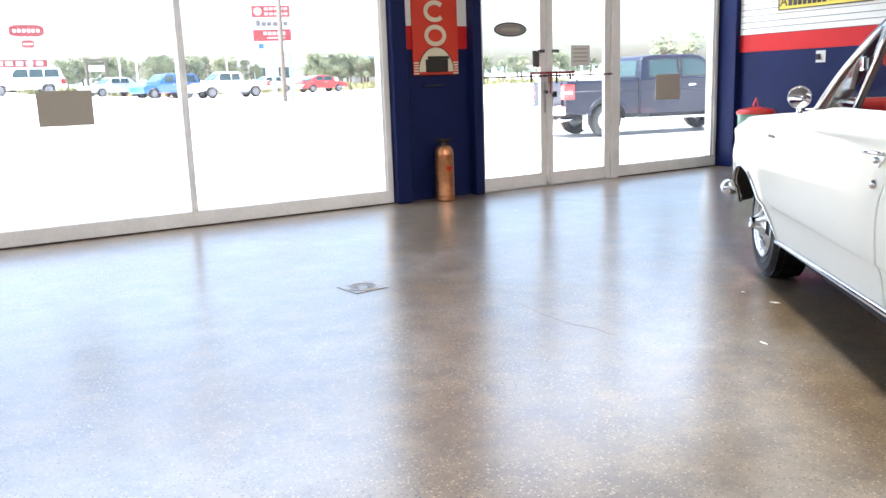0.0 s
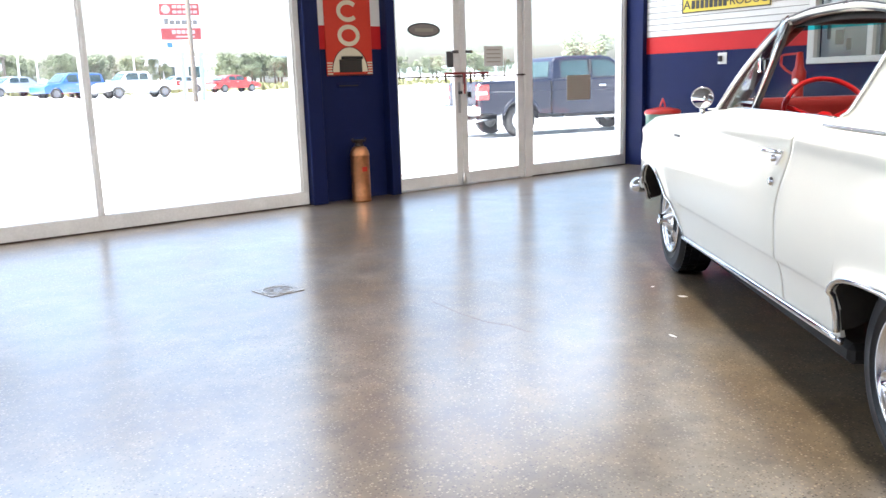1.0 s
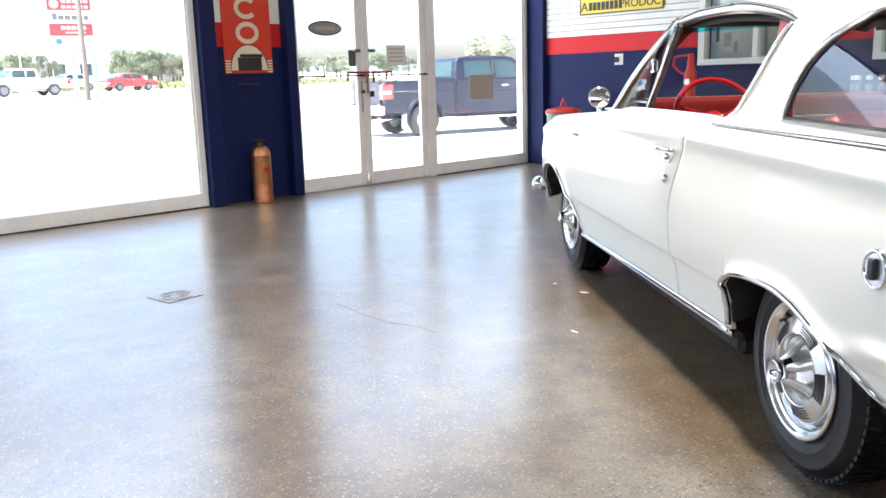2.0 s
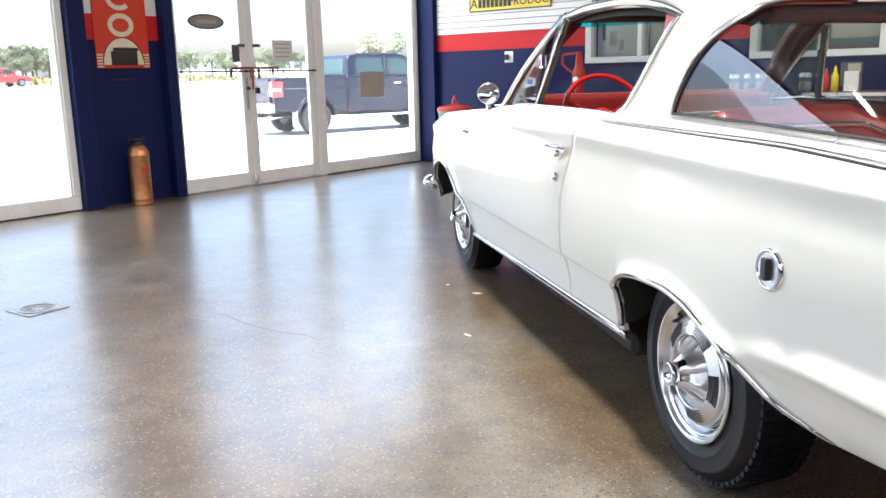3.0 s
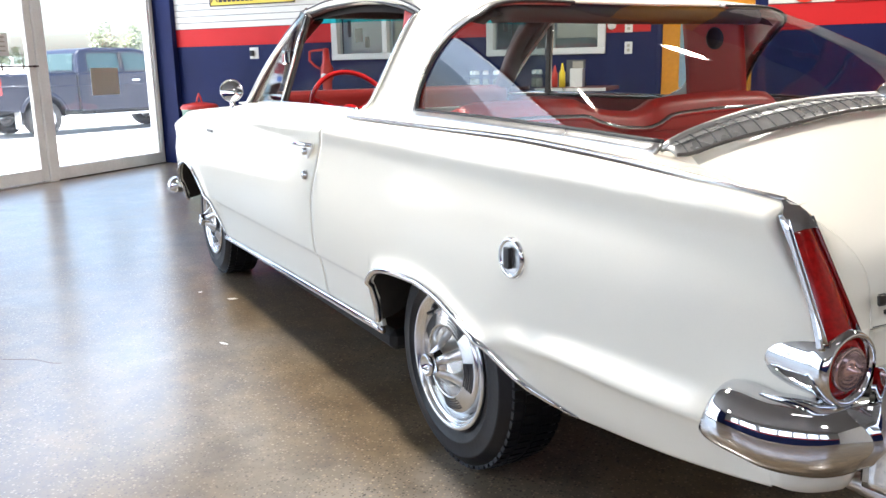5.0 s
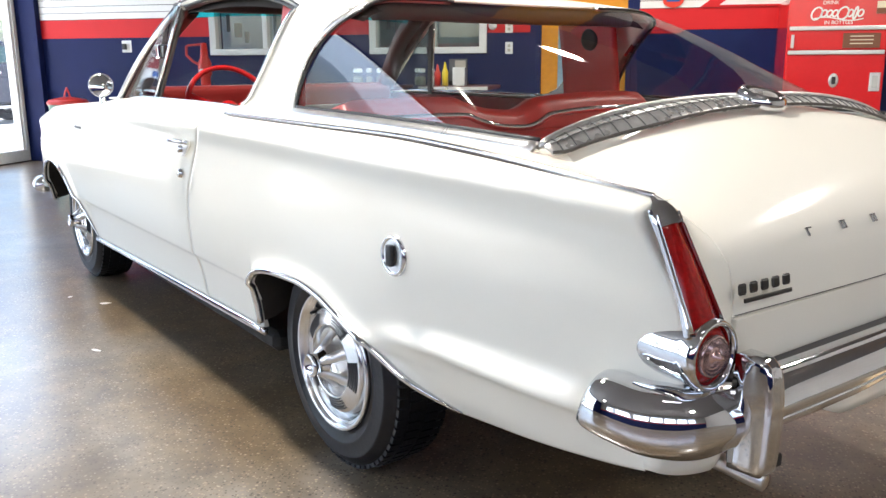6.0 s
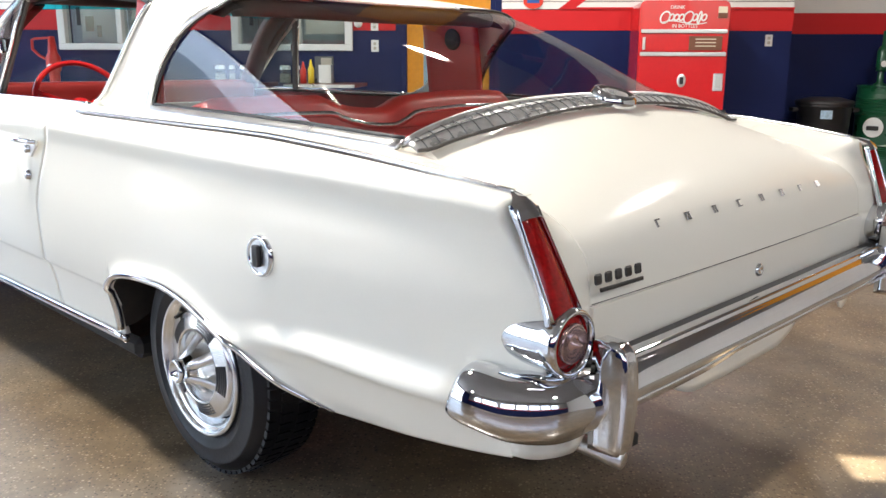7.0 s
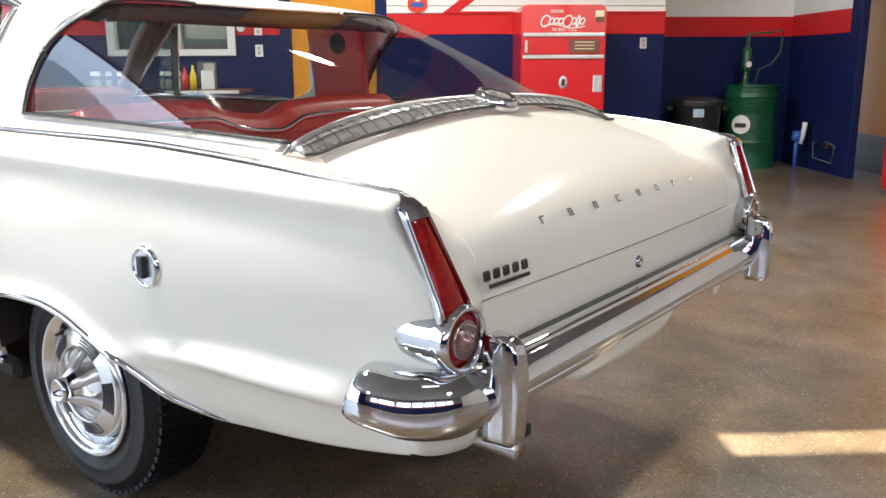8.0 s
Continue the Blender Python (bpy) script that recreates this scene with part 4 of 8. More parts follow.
    part("round_lens", bm, LENS, barrel, "red round lens", smooth=True)
    bm = bmesh.new()
    lathe(bm, [(0.0345, -1.1935), (0.0345, -1.201), (0.0325, -1.2035), (0.0300, -1.2005), (0.0270, -1.2025), (0.0240, -1.200), (0.0205, -1.202), (0.0170, -1.1995), (0.0120, -1.202), (0.0080, -1.2045), (0.0050, -1.211), (0.0, -1.220)], 32, "y", (sign * 0.766, 0.008, 0.657))
    part("lens_centre", bm, CLEAR_LENS, barrel, "clear ribbed lens centre with a point", smooth=True)

# trunk details: small plain chrome shapes where a maker's letters stand, a dealer badge of bars, lock
def letter_shape(k):
    """A plain little serifed mark; alternate ones are open."""
    bm = bmesh.new()
    box(bm, (-0.0075, -0.002, -0.0085), (-0.0035, 0.002, 0.0085), 0.0008)
    box(bm, (-0.009, -0.0018, 0.006), (0.009, 0.0018, 0.0085), 0.0006)
    if k % 3:
        box(bm, (0.0035, -0.002, -0.0085), (0.0075, 0.002, 0.0055), 0.0008)
    if k % 2:
        box(bm, (-0.009, -0.0018, -0.0085), (0.009, 0.0018, -0.006), 0.0006)
    return bm


for i in range(8):
    x = -0.406 + i * 0.1123
    p = lid_point(x, 0.472)
    part("trunk_letter", letter_shape(i), DARK_CHROME, car, at=Matrix.Translation(p + Vector((0, -0.003, 0.002))) @ pose(0, 0, 0, -32))
badge = part("dealer_badge", box(bmesh.new(), (-0.064, -0.002, -0.024), (0.066, 0.002, -0.0165), 0.001), INK, car, "black dealer badge of plain bars", at=pose(-0.594, -1.166, 0.742, -8, 0, -2))
for k in range(5):
    part("badge_bar", box(bmesh.new(), (-0.078 + 0.030 * k, -0.002, -0.0095), (-0.0585 + 0.030 * k, 0.002, 0.0095), 0.003), INK, badge)
part("trunk_lock", lathe(bmesh.new(), [(0.0, -1.160), (0.004, -1.1605), (0.007, -1.164), (0.013, -1.163), (0.016, -1.158), (0.016, -1.154)], 24, "y", (0, 0, 0.642)), CHROME, car, smooth=True)
bm = bmesh.new()
sweep(bm, [tuple(lid_point(x, 0.553) + Vector((0, -0.0005, -0.001))) for x in np.linspace(-LID, LID, 30)], rect(0.0012, 0.0014))
part("lid_gap", bm, INK, car, "dark gap under the trunk lid")
part("exhaust_pipe", sweep(bmesh.new(), [(-0.56, -0.6, 0.37), (-0.56, -1.05, 0.37), (-0.55, -1.165, 0.36)], circle(0.018, 14)), DULL_CHROME, car, smooth=True)
part("tow_bracket", box(bmesh.new(), (-0.61, -1.19, 0.40), (-0.54, -1.12, 0.425), 0.003), UNDER, car)

# side trim: sill moulding, arch lips, fuel cap, handle, lock, script
for sign in (-1, 1):
    bm = bmesh.new()
    sweep(bm, [(sign * (half_width(y, ROCKER(y)) + 0.006), y, ROCKER(y) - 0.008) for y in np.linspace(0.345, 2.275, 30)], rect(0.018, 0.024, 0.006))
    part("sill_moulding", bm, CHROME, car, "bright sill moulding", smooth=True)
    for arch, y0, y1 in ((REAR_ARCH, -0.595, 0.349), (FRONT_ARCH, 2.27, 3.165)):
        ys = [y0 + (y1 - y0) * (0.5 - 0.5 * math.cos(math.pi * t)) for t in np.linspace(0, 1, 60)]
        pts = [(sign * (half_width(y, arch(y)) + 0.004), y, arch(y) + 0.004) for y in ys]
        bm = bmesh.new()
        sweep(bm, pts, rect(0.018, 0.020, 0.005), up=(sign, 0, 0), scale=lambda u: 0.3 + 0.7 * ease(u, 0.0, 0.3))
        part("arch_lip", bm, CHROME, car, "chrome wheel arch moulding", smooth=True)
FX, FY, FZ = -0.884, -0.449, 0.698
bm = lathe(bmesh.new(), [(0.0, 0.002), (0.035, 0.002), (0.038, -0.003), (0.043, -0.004), (0.046, 0.0), (0.047, 0.012)], 36, "x", (FX, FY, FZ))
cap = part("fuel_cap", bm, CHROME, car, "round chrome fuel filler", smooth=True)
part("cap_grip", box(bmesh.new(), (FX - 0.014, FY - 0.010, FZ - 0.022), (FX - 0.001, FY + 0.010, FZ + 0.026), 0.005, 2), BLACK, cap, "black filler grip")
part("cap_recess", lathe(bmesh.new(), [(0.0, -0.0015), (0.035, -0.0015), (0.035, 0.004)], 30, "x", (FX, FY, FZ)), DULL_CHROME, cap)
for sign in (-1, 1):
    x0 = sign * 0.887
    bm = bmesh.new()
    sweep(bm, [(x0 + sign * 0.002, 0.985, 0.852), (x0 + sign * 0.022, 0.965, 0.857), (x0 + sign * 0.030, 0.90, 0.858), (x0 + sign * 0.026, 0.82, 0.858), (x0 + sign * 0.010, 0.765, 0.856)], rect(0.010, 0.014, 0.003))
    handle = part("door_handle", bm, CHROME, car, "chrome pull handle", smooth=True)
    bm = bmesh.new()
    poly(bm, [(x0 + sign * 0.001, 0.90, 0.852), (x0 + sign * 0.001, 0.765, 0.862), (x0 + sign * 0.001, 0.772, 0.84), (x0 + sign * 0.001, 0.825, 0.806), (x0 + sign * 0.001, 0.86, 0.815)], (sign * 0.008, 0, 0))
    bmesh.ops.bevel(bm, geom=list(bm.edges), offset=0.002, segments=1, affect="EDGES")
    part("handle_plate", bm, DULL_CHROME, handle)
    part("handle_button", lathe(bmesh.new(), [(0.0, sign * 0.024), (0.012, sign * 0.022), (0.013, 0.0)], 18, "x", (x0, 0.83, 0.832)), CHROME, handle, smooth=True)
    part("door_lock", lathe(bmesh.new(), [(0.0, sign * 0.012), (0.013, sign * 0.011), (0.017, 0.0)], 20, "x", (x0 + sign * 0.001, 0.877, 0.744)), CHROME, car, smooth=True)
    part("fender_script", box(bmesh.new(), (-0.003, -0.055, -0.006), (0.003, 0.055, 0.006), 0.002), GREY_PAINT, car, at=pose(sign * (half_width(2.285, 0.82) + 0.002), 2.285, 0.82))
# round mirror on the left fender
bm = lathe(bmesh.new(), [(0.0, 0.035), (0.028, 0.030), (0.046, 0.018), (0.054, 0.0), (0.052, -0.008), (0.047, -0.004)], 32, "y")
mirror = part("door_mirror", bm, CHROME, car, "round chrome door mirror", smooth=True, at=pose(-0.825, 2.055, 1.018, -10, 0, -14))
part("mirror_face", lathe(bmesh.new(), [(0.0, -0.013), (0.016, -0.012), (0.033, -0.009), (0.048, -0.003)], 32, "y"), MIRROR, mirror, smooth=True)
part("mirror_stem", sweep(bmesh.new(), [(0.0, 0.01, -0.045), (0.0, 0.01, -0.060), (0.004, 0.006, -0.078), (0.008, 0.0, -0.092)], circle(0.012, 12), up=(0, 1, 0), scale=lambda u: 1 + 0.9 * u * u), CHROME, mirror, smooth=True)

# ---- greenhouse ----
RT = curve_of([-0.72, -0.6, -0.45, -0.25, -0.05, 0.15, 0.4, 0.6, 0.8, 1.1, 1.5], [1.012, 1.050, 1.102, 1.172, 1.238, 1.292, 1.332, 1.355, 1.375, 1.390, 1.388])
RW = curve_of([-0.72, -0.3, 0.2, 1.0, 1.7], [0.69, 0.692, 0.695, 0.70, 0.70])
EDGE = 0.88


def dome(y, s):
    """A point of the roof and glass shell; s from the belt (0) by the roof's edge (0.5) to the centre line (1)."""
    base, top, w = GLASS_BASE(y), RT(y), RW(y)
    tall = ease(y, -0.66, 0.32)
    m, n, lean = 2.6 + 9.4 * tall, 1.25 + 4.25 * tall, 0.05 * tall + 0.24 * tall * (1 - tall)
    if s <= 0.5:
        h = EDGE * 2 * s
        x = w * (1 - lean * h) * max(0.0, 1 - h ** n) ** (1 / m)
    else:
        wd = w * (1 - lean * EDGE)
        x = wd * (1 - EDGE ** n) ** (1 / m) * (2 - 2 * s)
        h = max(0.0, 1 - (x / wd) ** m) ** (1 / n)
    return Vector((x, y, base + (top - base) * h))


GFH = curve_of([0.0, 0.08, 0.17, 0.46, 0.73, 0.88], [0.385, 0.382, 0.37, 0.30, 0.20, 0.13])
DFH = curve_of([0.0, 0.02, 0.06, 0.2, 0.62, 0.80, 0.88], [0.83, 0.77, 0.71, 0.64, 0.49, 0.44, 0.42])
DRIP, REAR_Y = 0.5, -0.70
RAIL = curve_of([0.40, 0.45, 0.6, 0.9, 1.2, 1.47], [1.262, 1.282, 1.322, 1.359, 1.362, 1.345])


def GF(s):
    return GFH(EDGE * 2 * s) if s <= 0.5 else 0.13 - 0.03 * ease(s, 0.5, 1.0)


def DF(s):
    return DFH(EDGE * 2 * min(s, 0.5))


def glass_point(sign, s, t):
    y0 = GF(s)
    p = dome(y0 + (REAR_Y - y0) * t, s)
    return Vector((sign * p.x, p.y, p.z))


bm = bmesh.new()
sheet(bm, 72, 40, lambda u, v: glass_point(-1 if u < 0.5 else 1, 1 - abs(2 * u - 1), v))
bmesh.ops.remove_doubles(bm, verts=bm.verts, dist=1e-4)
back = part("rear_glass", bm, BACK_GLASS, car, "large wraparound rear window", smooth=True)
back.visible_shadow = False
for sign in (-1, 1):
    # broad painted pillar
    bm = bmesh.new()

    def pillar(u, v):
        s = DRIP * v
        y0, y1 = GF(s) + 0.012, DF(s)
        p = dome(y0 + (y1 - y0) * u, s)
        return Vector((sign * (p.x + 0.004), p.y, p.z))
    sheet(bm, 16, 22, pillar)
    part("roof_pillar", bm, PAINT, car, smooth=True, solid=0.006)
    bm = bmesh.new()
    sheet(bm, 12, 16, lambda u, v: Vector((sign * (0.655 - 0.045 * v * v), (0.295 if sign > 0 else 0.42) + 0.012 * v + (0.295 if sign > 0 else 0.17) * u, 0.80 + 0.50 * v)))
    lining = part("pillar_lining", bm, VINYL, car, "red vinyl pillar lining", smooth=True, solid=0.012)
    part("pillar_lamp", lathe(bmesh.new(), [(0.0, -sign * 0.022), (0.030, -sign * 0.020), (0.036, -sign * 0.024), (0.044, -sign * 0.016), (0.046, 0.0)], 24, "x", (sign * 0.630, 0.437 if sign > 0 else 0.50, 1.196)), HEADLINER, lining, "round dark courtesy lamp", smooth=True)
    # bright mouldings of glass and door opening
    bm = bmesh.new()
    pts = [glass_point(sign, s, 0.0) + Vector((sign * 0.006, 0.004, 0)) for s in np.linspace(0.0, 0.75, 44)]
    low = [glass_point(sign, 0.0, t) + Vector((sign * 0.014, 0, 0.010)) for t in np.linspace(1, 0.02, 30)]
    sweep(bm, low + pts, rect(0.030, 0.012, 0.004), up=(sign * 0.6, -0.2, 0.75))
    seal = bmesh.new()
    sweep(seal, [q + Vector((-sign * 0.012, 0, 0.014)) for q in low] + [q + Vector((-sign * 0.004, -0.022, 0.0)) for q in pts], rect(0.010, 0.008, 0.002), up=(sign * 0.6, -0.2, 0.75))
    part("glass_seal", seal, BLACK, car, "black rubber glass seal", smooth=True)
    part("glass_moulding", bm, DULL_CHROME, car, "bright rear glass moulding", smooth=True)
    bm = bmesh.new()
    pts = []
    for s in np.linspace(0.02, DRIP - 0.03, 26):
        p = dome(DF(s) + 0.004, s)
        pts.append((sign * (p.x + 0.008), p.y, p.z))
    sweep(bm, pts, rect(0.010, 0.016, 0.003), up=(sign, 0, 0))
    part("door_opening_trim", bm, CHROME, car, smooth=True)
    # front pillar with drip moulding, and belt moulding of the door
    drip = [dome(y, DRIP + 0.02) for y in np.linspace(0.43, 1.47, 24)]
    drip = [Vector((sign * (p.x + 0.022), p.y, RAIL(p.y))) for p in drip]
    apex, foot = drip[-1], Vector((sign * 0.735, 2.10, 0.955))
    post = [apex + (foot - apex) * t + Vector((sign * 0.012, 0.02, 0.012)) * math.sin(math.pi * t) for t in np.linspace(0.04, 1, 18)]
    bm = bmesh.new()
    sweep(bm, drip + post, rect(0.022, 0.024, 0.006), up=(0, 0.3, 1))
    part("drip_moulding", bm, DULL_CHROME, car, "chrome drip rail and windscreen post", smooth=True)
    bm = bmesh.new()
    sweep(bm, [Vector((p.x + sign * 0.004, p.y, p.z - 0.018)) for p in drip], rect(0.018, 0.012, 0.003), up=(0, 0.3, 1))
    part("door_seal", bm, BLACK, car, "black rubber door seal", smooth=True)
    bm = bmesh.new()
    sweep(bm, [Vector((p.x + sign * 0.012, p.y, p.z + 0.004)) for p in drip], rect(0.004, 0.005), up=(0, 0.3, 1))
    part("drip_groove", bm, BLACK, car)
    bm = bmesh.new()

    def roof_side(u, v):
        p = dome(0.41 + 1.07 * u, DRIP)
        return Vector((sign * (p.x + 0.004 + 0.006 * v), p.y, p.z + 0.002 + (RAIL(p.y) - p.z - 0.004) * v))
    sheet(bm, 30, 3, roof_side)
    part("roof_side", bm, PAINT, car, smooth=True, solid=0.004)
    bm = bmesh.new()
    inner = [Vector((p.x - sign * 0.03, p.y + 0.012, p.z - 0.006)) for p in [apex] + post]
    sweep(bm, inner, rect(0.04, 0.03, 0.008), up=(0, 0.3, 1))
    part("windscreen_post", bm, DARK_VINYL, car, "dark windscreen post", smooth=True)
    bm = bmesh.new()
    sweep(bm, [Vector((p.x - sign * 0.055, p.y + 0.10 * ease(p.z, 1.0, 1.3), p.z - 0.012)) for p in [apex] + post], rect(0.09, 0.07, 0.016), up=(0, 0.3, 1))
    part("post_lining", bm, DARK_VINYL, car, "dark brown post lining", smooth=True)
    bm = bmesh.new()
    sweep(bm, [Vector((p.x - sign * 0.02, p.y, p.z - 0.016)) for p in drip], rect(0.03, 0.02, 0.004), up=(0, 0.3, 1))
    part("window_header", bm, DARK_VINYL, car, smooth=True)
    bm = bmesh.new()
    sweep(bm, [(sign * 0.705, y, GLASS_BASE(y) + 0.003) for y in np.linspace(0.80, 2.08, 20)], rect(0.016, 0.012, 0.003))
    part("belt_moulding", bm, CHROME, car, smooth=True)
    # vent window
    v_low, v_top = Vector((sign * 0.70, 1.685 if sign < 0 else 1.625, 0.962)), Vector((sign * 0.660, 1.42 if sign < 0 else 1.55, 1.325))
    bm = bmesh.new()
    sweep(bm, [v_low, v_low.lerp(v_top, 0.5), v_top], rect(0.016, 0.014, 0.003), up=(sign, 0, 0))
    part("vent_divider", bm, CHROME, car, "bright vent window divider", smooth=True)
    bm = bmesh.new()
    inward = Vector((-sign * 0.013, 0, 0))
    sweep(bm, [v_low + inward, v_low.lerp(v_top, 0.5) + inward, v_top + inward], rect(0.032, 0.012, 0.002), up=(sign, 0, 0))
    part("divider_felt", bm, HEADLINER, car, "dark felt channel inside the divider")
    bm = bmesh.new()
    poly(bm, [v_low, Vector((sign * 0.715, 2.04, 0.965)), Vector((sign * 0.655, 1.50, 1.345)), v_top], (sign * -0.004, 0, 0))
    part("vent_glass", bm, VENT_GLASS if sign < 0 else CAR_GLASS, car).visible_shadow = False
    part("vent_latch", box(bmesh.new(), (sign * 0.69 - 0.012, 1.60, 1.13), (sign * 0.69 + 0.012, 1.64, 1.19), 0.008, 2), CHROME, car, at=pose(0, 0, 0))

bm = bmesh.new()


def roof(u, v):
    s = 1 - abs(2 * u - 1) * (1 - DRIP)
    y0 = GF(s) + 0.012
    p = dome(y0 + (1.50 - y0) * v, s)
    return Vector(((-1 if u < 0.5 else 1) * (p.x + 0.004), p.y, p.z + 0.002))


sheet(bm, 44, 24, roof)
bmesh.ops.remove_doubles(bm, verts=bm.verts, dist=1e-4)
part("roof", bm, PAINT, car, smooth=True, solid=0.006)
bm = bmesh.new()
sheet(bm, 44, 24, lambda u, v: roof(u, v) * 1.0 + Vector((-0.03 * (1 if roof(u, v).x > 0 else -1) * min(1, abs(roof(u, v).x) * 4), 0, -0.03)))
part("headliner", bm, HEADLINER, car, "dark grey headliner", smooth=True)
# rear header above the glass, and the header over the windscreen
bm = bmesh.new()
arc = []
for u in np.linspace(0, 1, 31):
    q = 1 - abs(2 * u - 1) * 0.42
    p = dome(GF(q) + 0.055, q)
    arc.append(Vector(((-1 if u < 0.5 else 1) * p.x, p.y, p.z - 0.040)))
sweep(bm, arc, rect(0.085, 0.050, 0.014))
part("rear_header", bm, HEADLINER, car, "dark grey padded rear header", smooth=True)
part("front_header", box(bmesh.new(), (-0.64, 1.48, 1.318), (0.64, 1.56, 1.352), 0.014, 3), HEADLINER, car, "dark grey windscreen header", smooth=True)
# windscreen with a teal shade band at the top
bm, bt = bmesh.new(), bmesh.new()


def screen(u, v):
    x = -0.70 + 1.40 * u
    k = (2 * u - 1) ** 2
    low, top = Vector((x, 2.33 - 0.24 * k, 0.965)), Vector((x * 0.93, 1.56 - 0.06 * k, 1.356 - 0.035 * k))
    p = low.lerp(top, v)
    return p + Vector((0, 0.035, 0.02)) * math.sin(math.pi * v)


sheet(bm, 24, 12, lambda u, v: screen(u, v * 0.89))
part("windscreen", bm, CAR_GLASS, car, smooth=True).visible_shadow = False
sheet(bt, 24, 5, lambda u, v: screen(u, 0.89 + v * 0.11))
part("shade_band", bt, TINT, car, "teal tinted band of the windscreen", smooth=True).visible_shadow = False
bm = bmesh.new()
sheet(bm, 24, 6, lambda u, v: Vector((-0.74 + 1.48 * u, 2.30 - 0.24 * (2 * u - 1) ** 2 + (2.40 - 2.30 + 0.10 * (2 * u - 1) ** 2) * v, 0.955 + 0.012 * (1 - (2 * u - 1) ** 2))))
part("cowl", bm, PAINT, car, smooth=True, solid=0.006)

# deck under the ends of the trim panel
for sign in (-1, 1):
    bm = bmesh.new()

    def deck_end(u, v):
        y, x = -0.84 + 0.25 * u, 0.56 + 0.155 * v
        k = ease(y, -0.80, -0.66)
        return Vector((sign * x, y, lid_edge(y) * (1 - k) + GLASS_BASE(y) * k - 0.004))
    sheet(bm, 14, 6, deck_end)
    part("deck_end", bm, PAINT, car, smooth=True, solid=0.004)
# trim panel along the foot of the rear glass: bright grid and a round emblem
def apron(x, v):
    """v from the glass edge (0) to the lid (1)."""
    k = min(1, abs(x) / 0.69)
    zg = GLASS_BASE(REAR_Y) + (RT(REAR_Y) - GLASS_BASE(REAR_Y)) * (1 - k ** 2.6) ** 0.8
    y_low = -0.775 + 0.028 * ease(k, 0.5, 0.95)
    y = REAR_Y + 0.006 + (y_low - REAR_Y) * v
    z_low = 0.985 - 0.082 * min(1, abs(x) / LID) ** 2.4 + 0.012 + 0.010 * ease(k, 0.6, 1.0)
    return Vector((x, y, zg + 0.006 + (z_low - zg) * v + 0.008 * math.sin(math.pi * v)))


bm = bmesh.new()
sheet(bm, 60, 6, lambda u, v: apron(-0.69 + 1.38 * u, v))
panel = part("rear_trim_panel", bm, PANEL, car, "bright gridded trim panel under the rear glass", smooth=True, solid=0.004)
bm = bmesh.new()
for k in range(37):
    x = -0.66 + 1.32 * k / 36
    if abs(x) > 0.09:
        sweep(bm, [apron(x, v) + Vector((0, 0, 0.002)) for v in np.linspace(0.08, 0.92, 5)], rect(0.0016, 0.002))
sweep(bm, [apron(x, 0.5) + Vector((0, 0, 0.002)) for x in np.linspace(-0.675, 0.675, 50)], rect(0.0016, 0.002))
part("panel_grid", bm, GREY_PAINT, panel, "dark grid lines")
for v, mat in ((0.0, DULL_CHROME), (1.0, HEADLINER)):
    bm = bmesh.new()
    sweep(bm, [apron(x, v) + Vector((0, 0, 0.003)) for x in np.linspace(-0.69, 0.69, 60)], rect(0.014, 0.012, 0.003) if v == 0 else rect(0.006, 0.007, 0.002))
    part("panel_edge", bm, mat, panel, smooth=True)
e = apron(0.0, 0.5)
bm = lathe(bmesh.new(), [(0.0, 0.006), (0.034, 0.006), (0.038, 0.003), (0.046, 0.010), (0.053, 0.009), (0.058, 0.002), (0.062, -0.012), (0.060, -0.022)], 40, "z")
emblem = part("trunk_emblem", bm, CHROME, car, "round chrome emblem", smooth=True, at=Matrix.Translation(e + Vector((0, -0.010, 0.006))) @ pose(0, 0, 0, 17))
part("emblem_disc", lathe(bmesh.new(), [(0.0, 0.0105), (0.020, 0.0095), (0.034, 0.0065), (0.034, 0.002)], 30, "z"), PANEL, emblem)

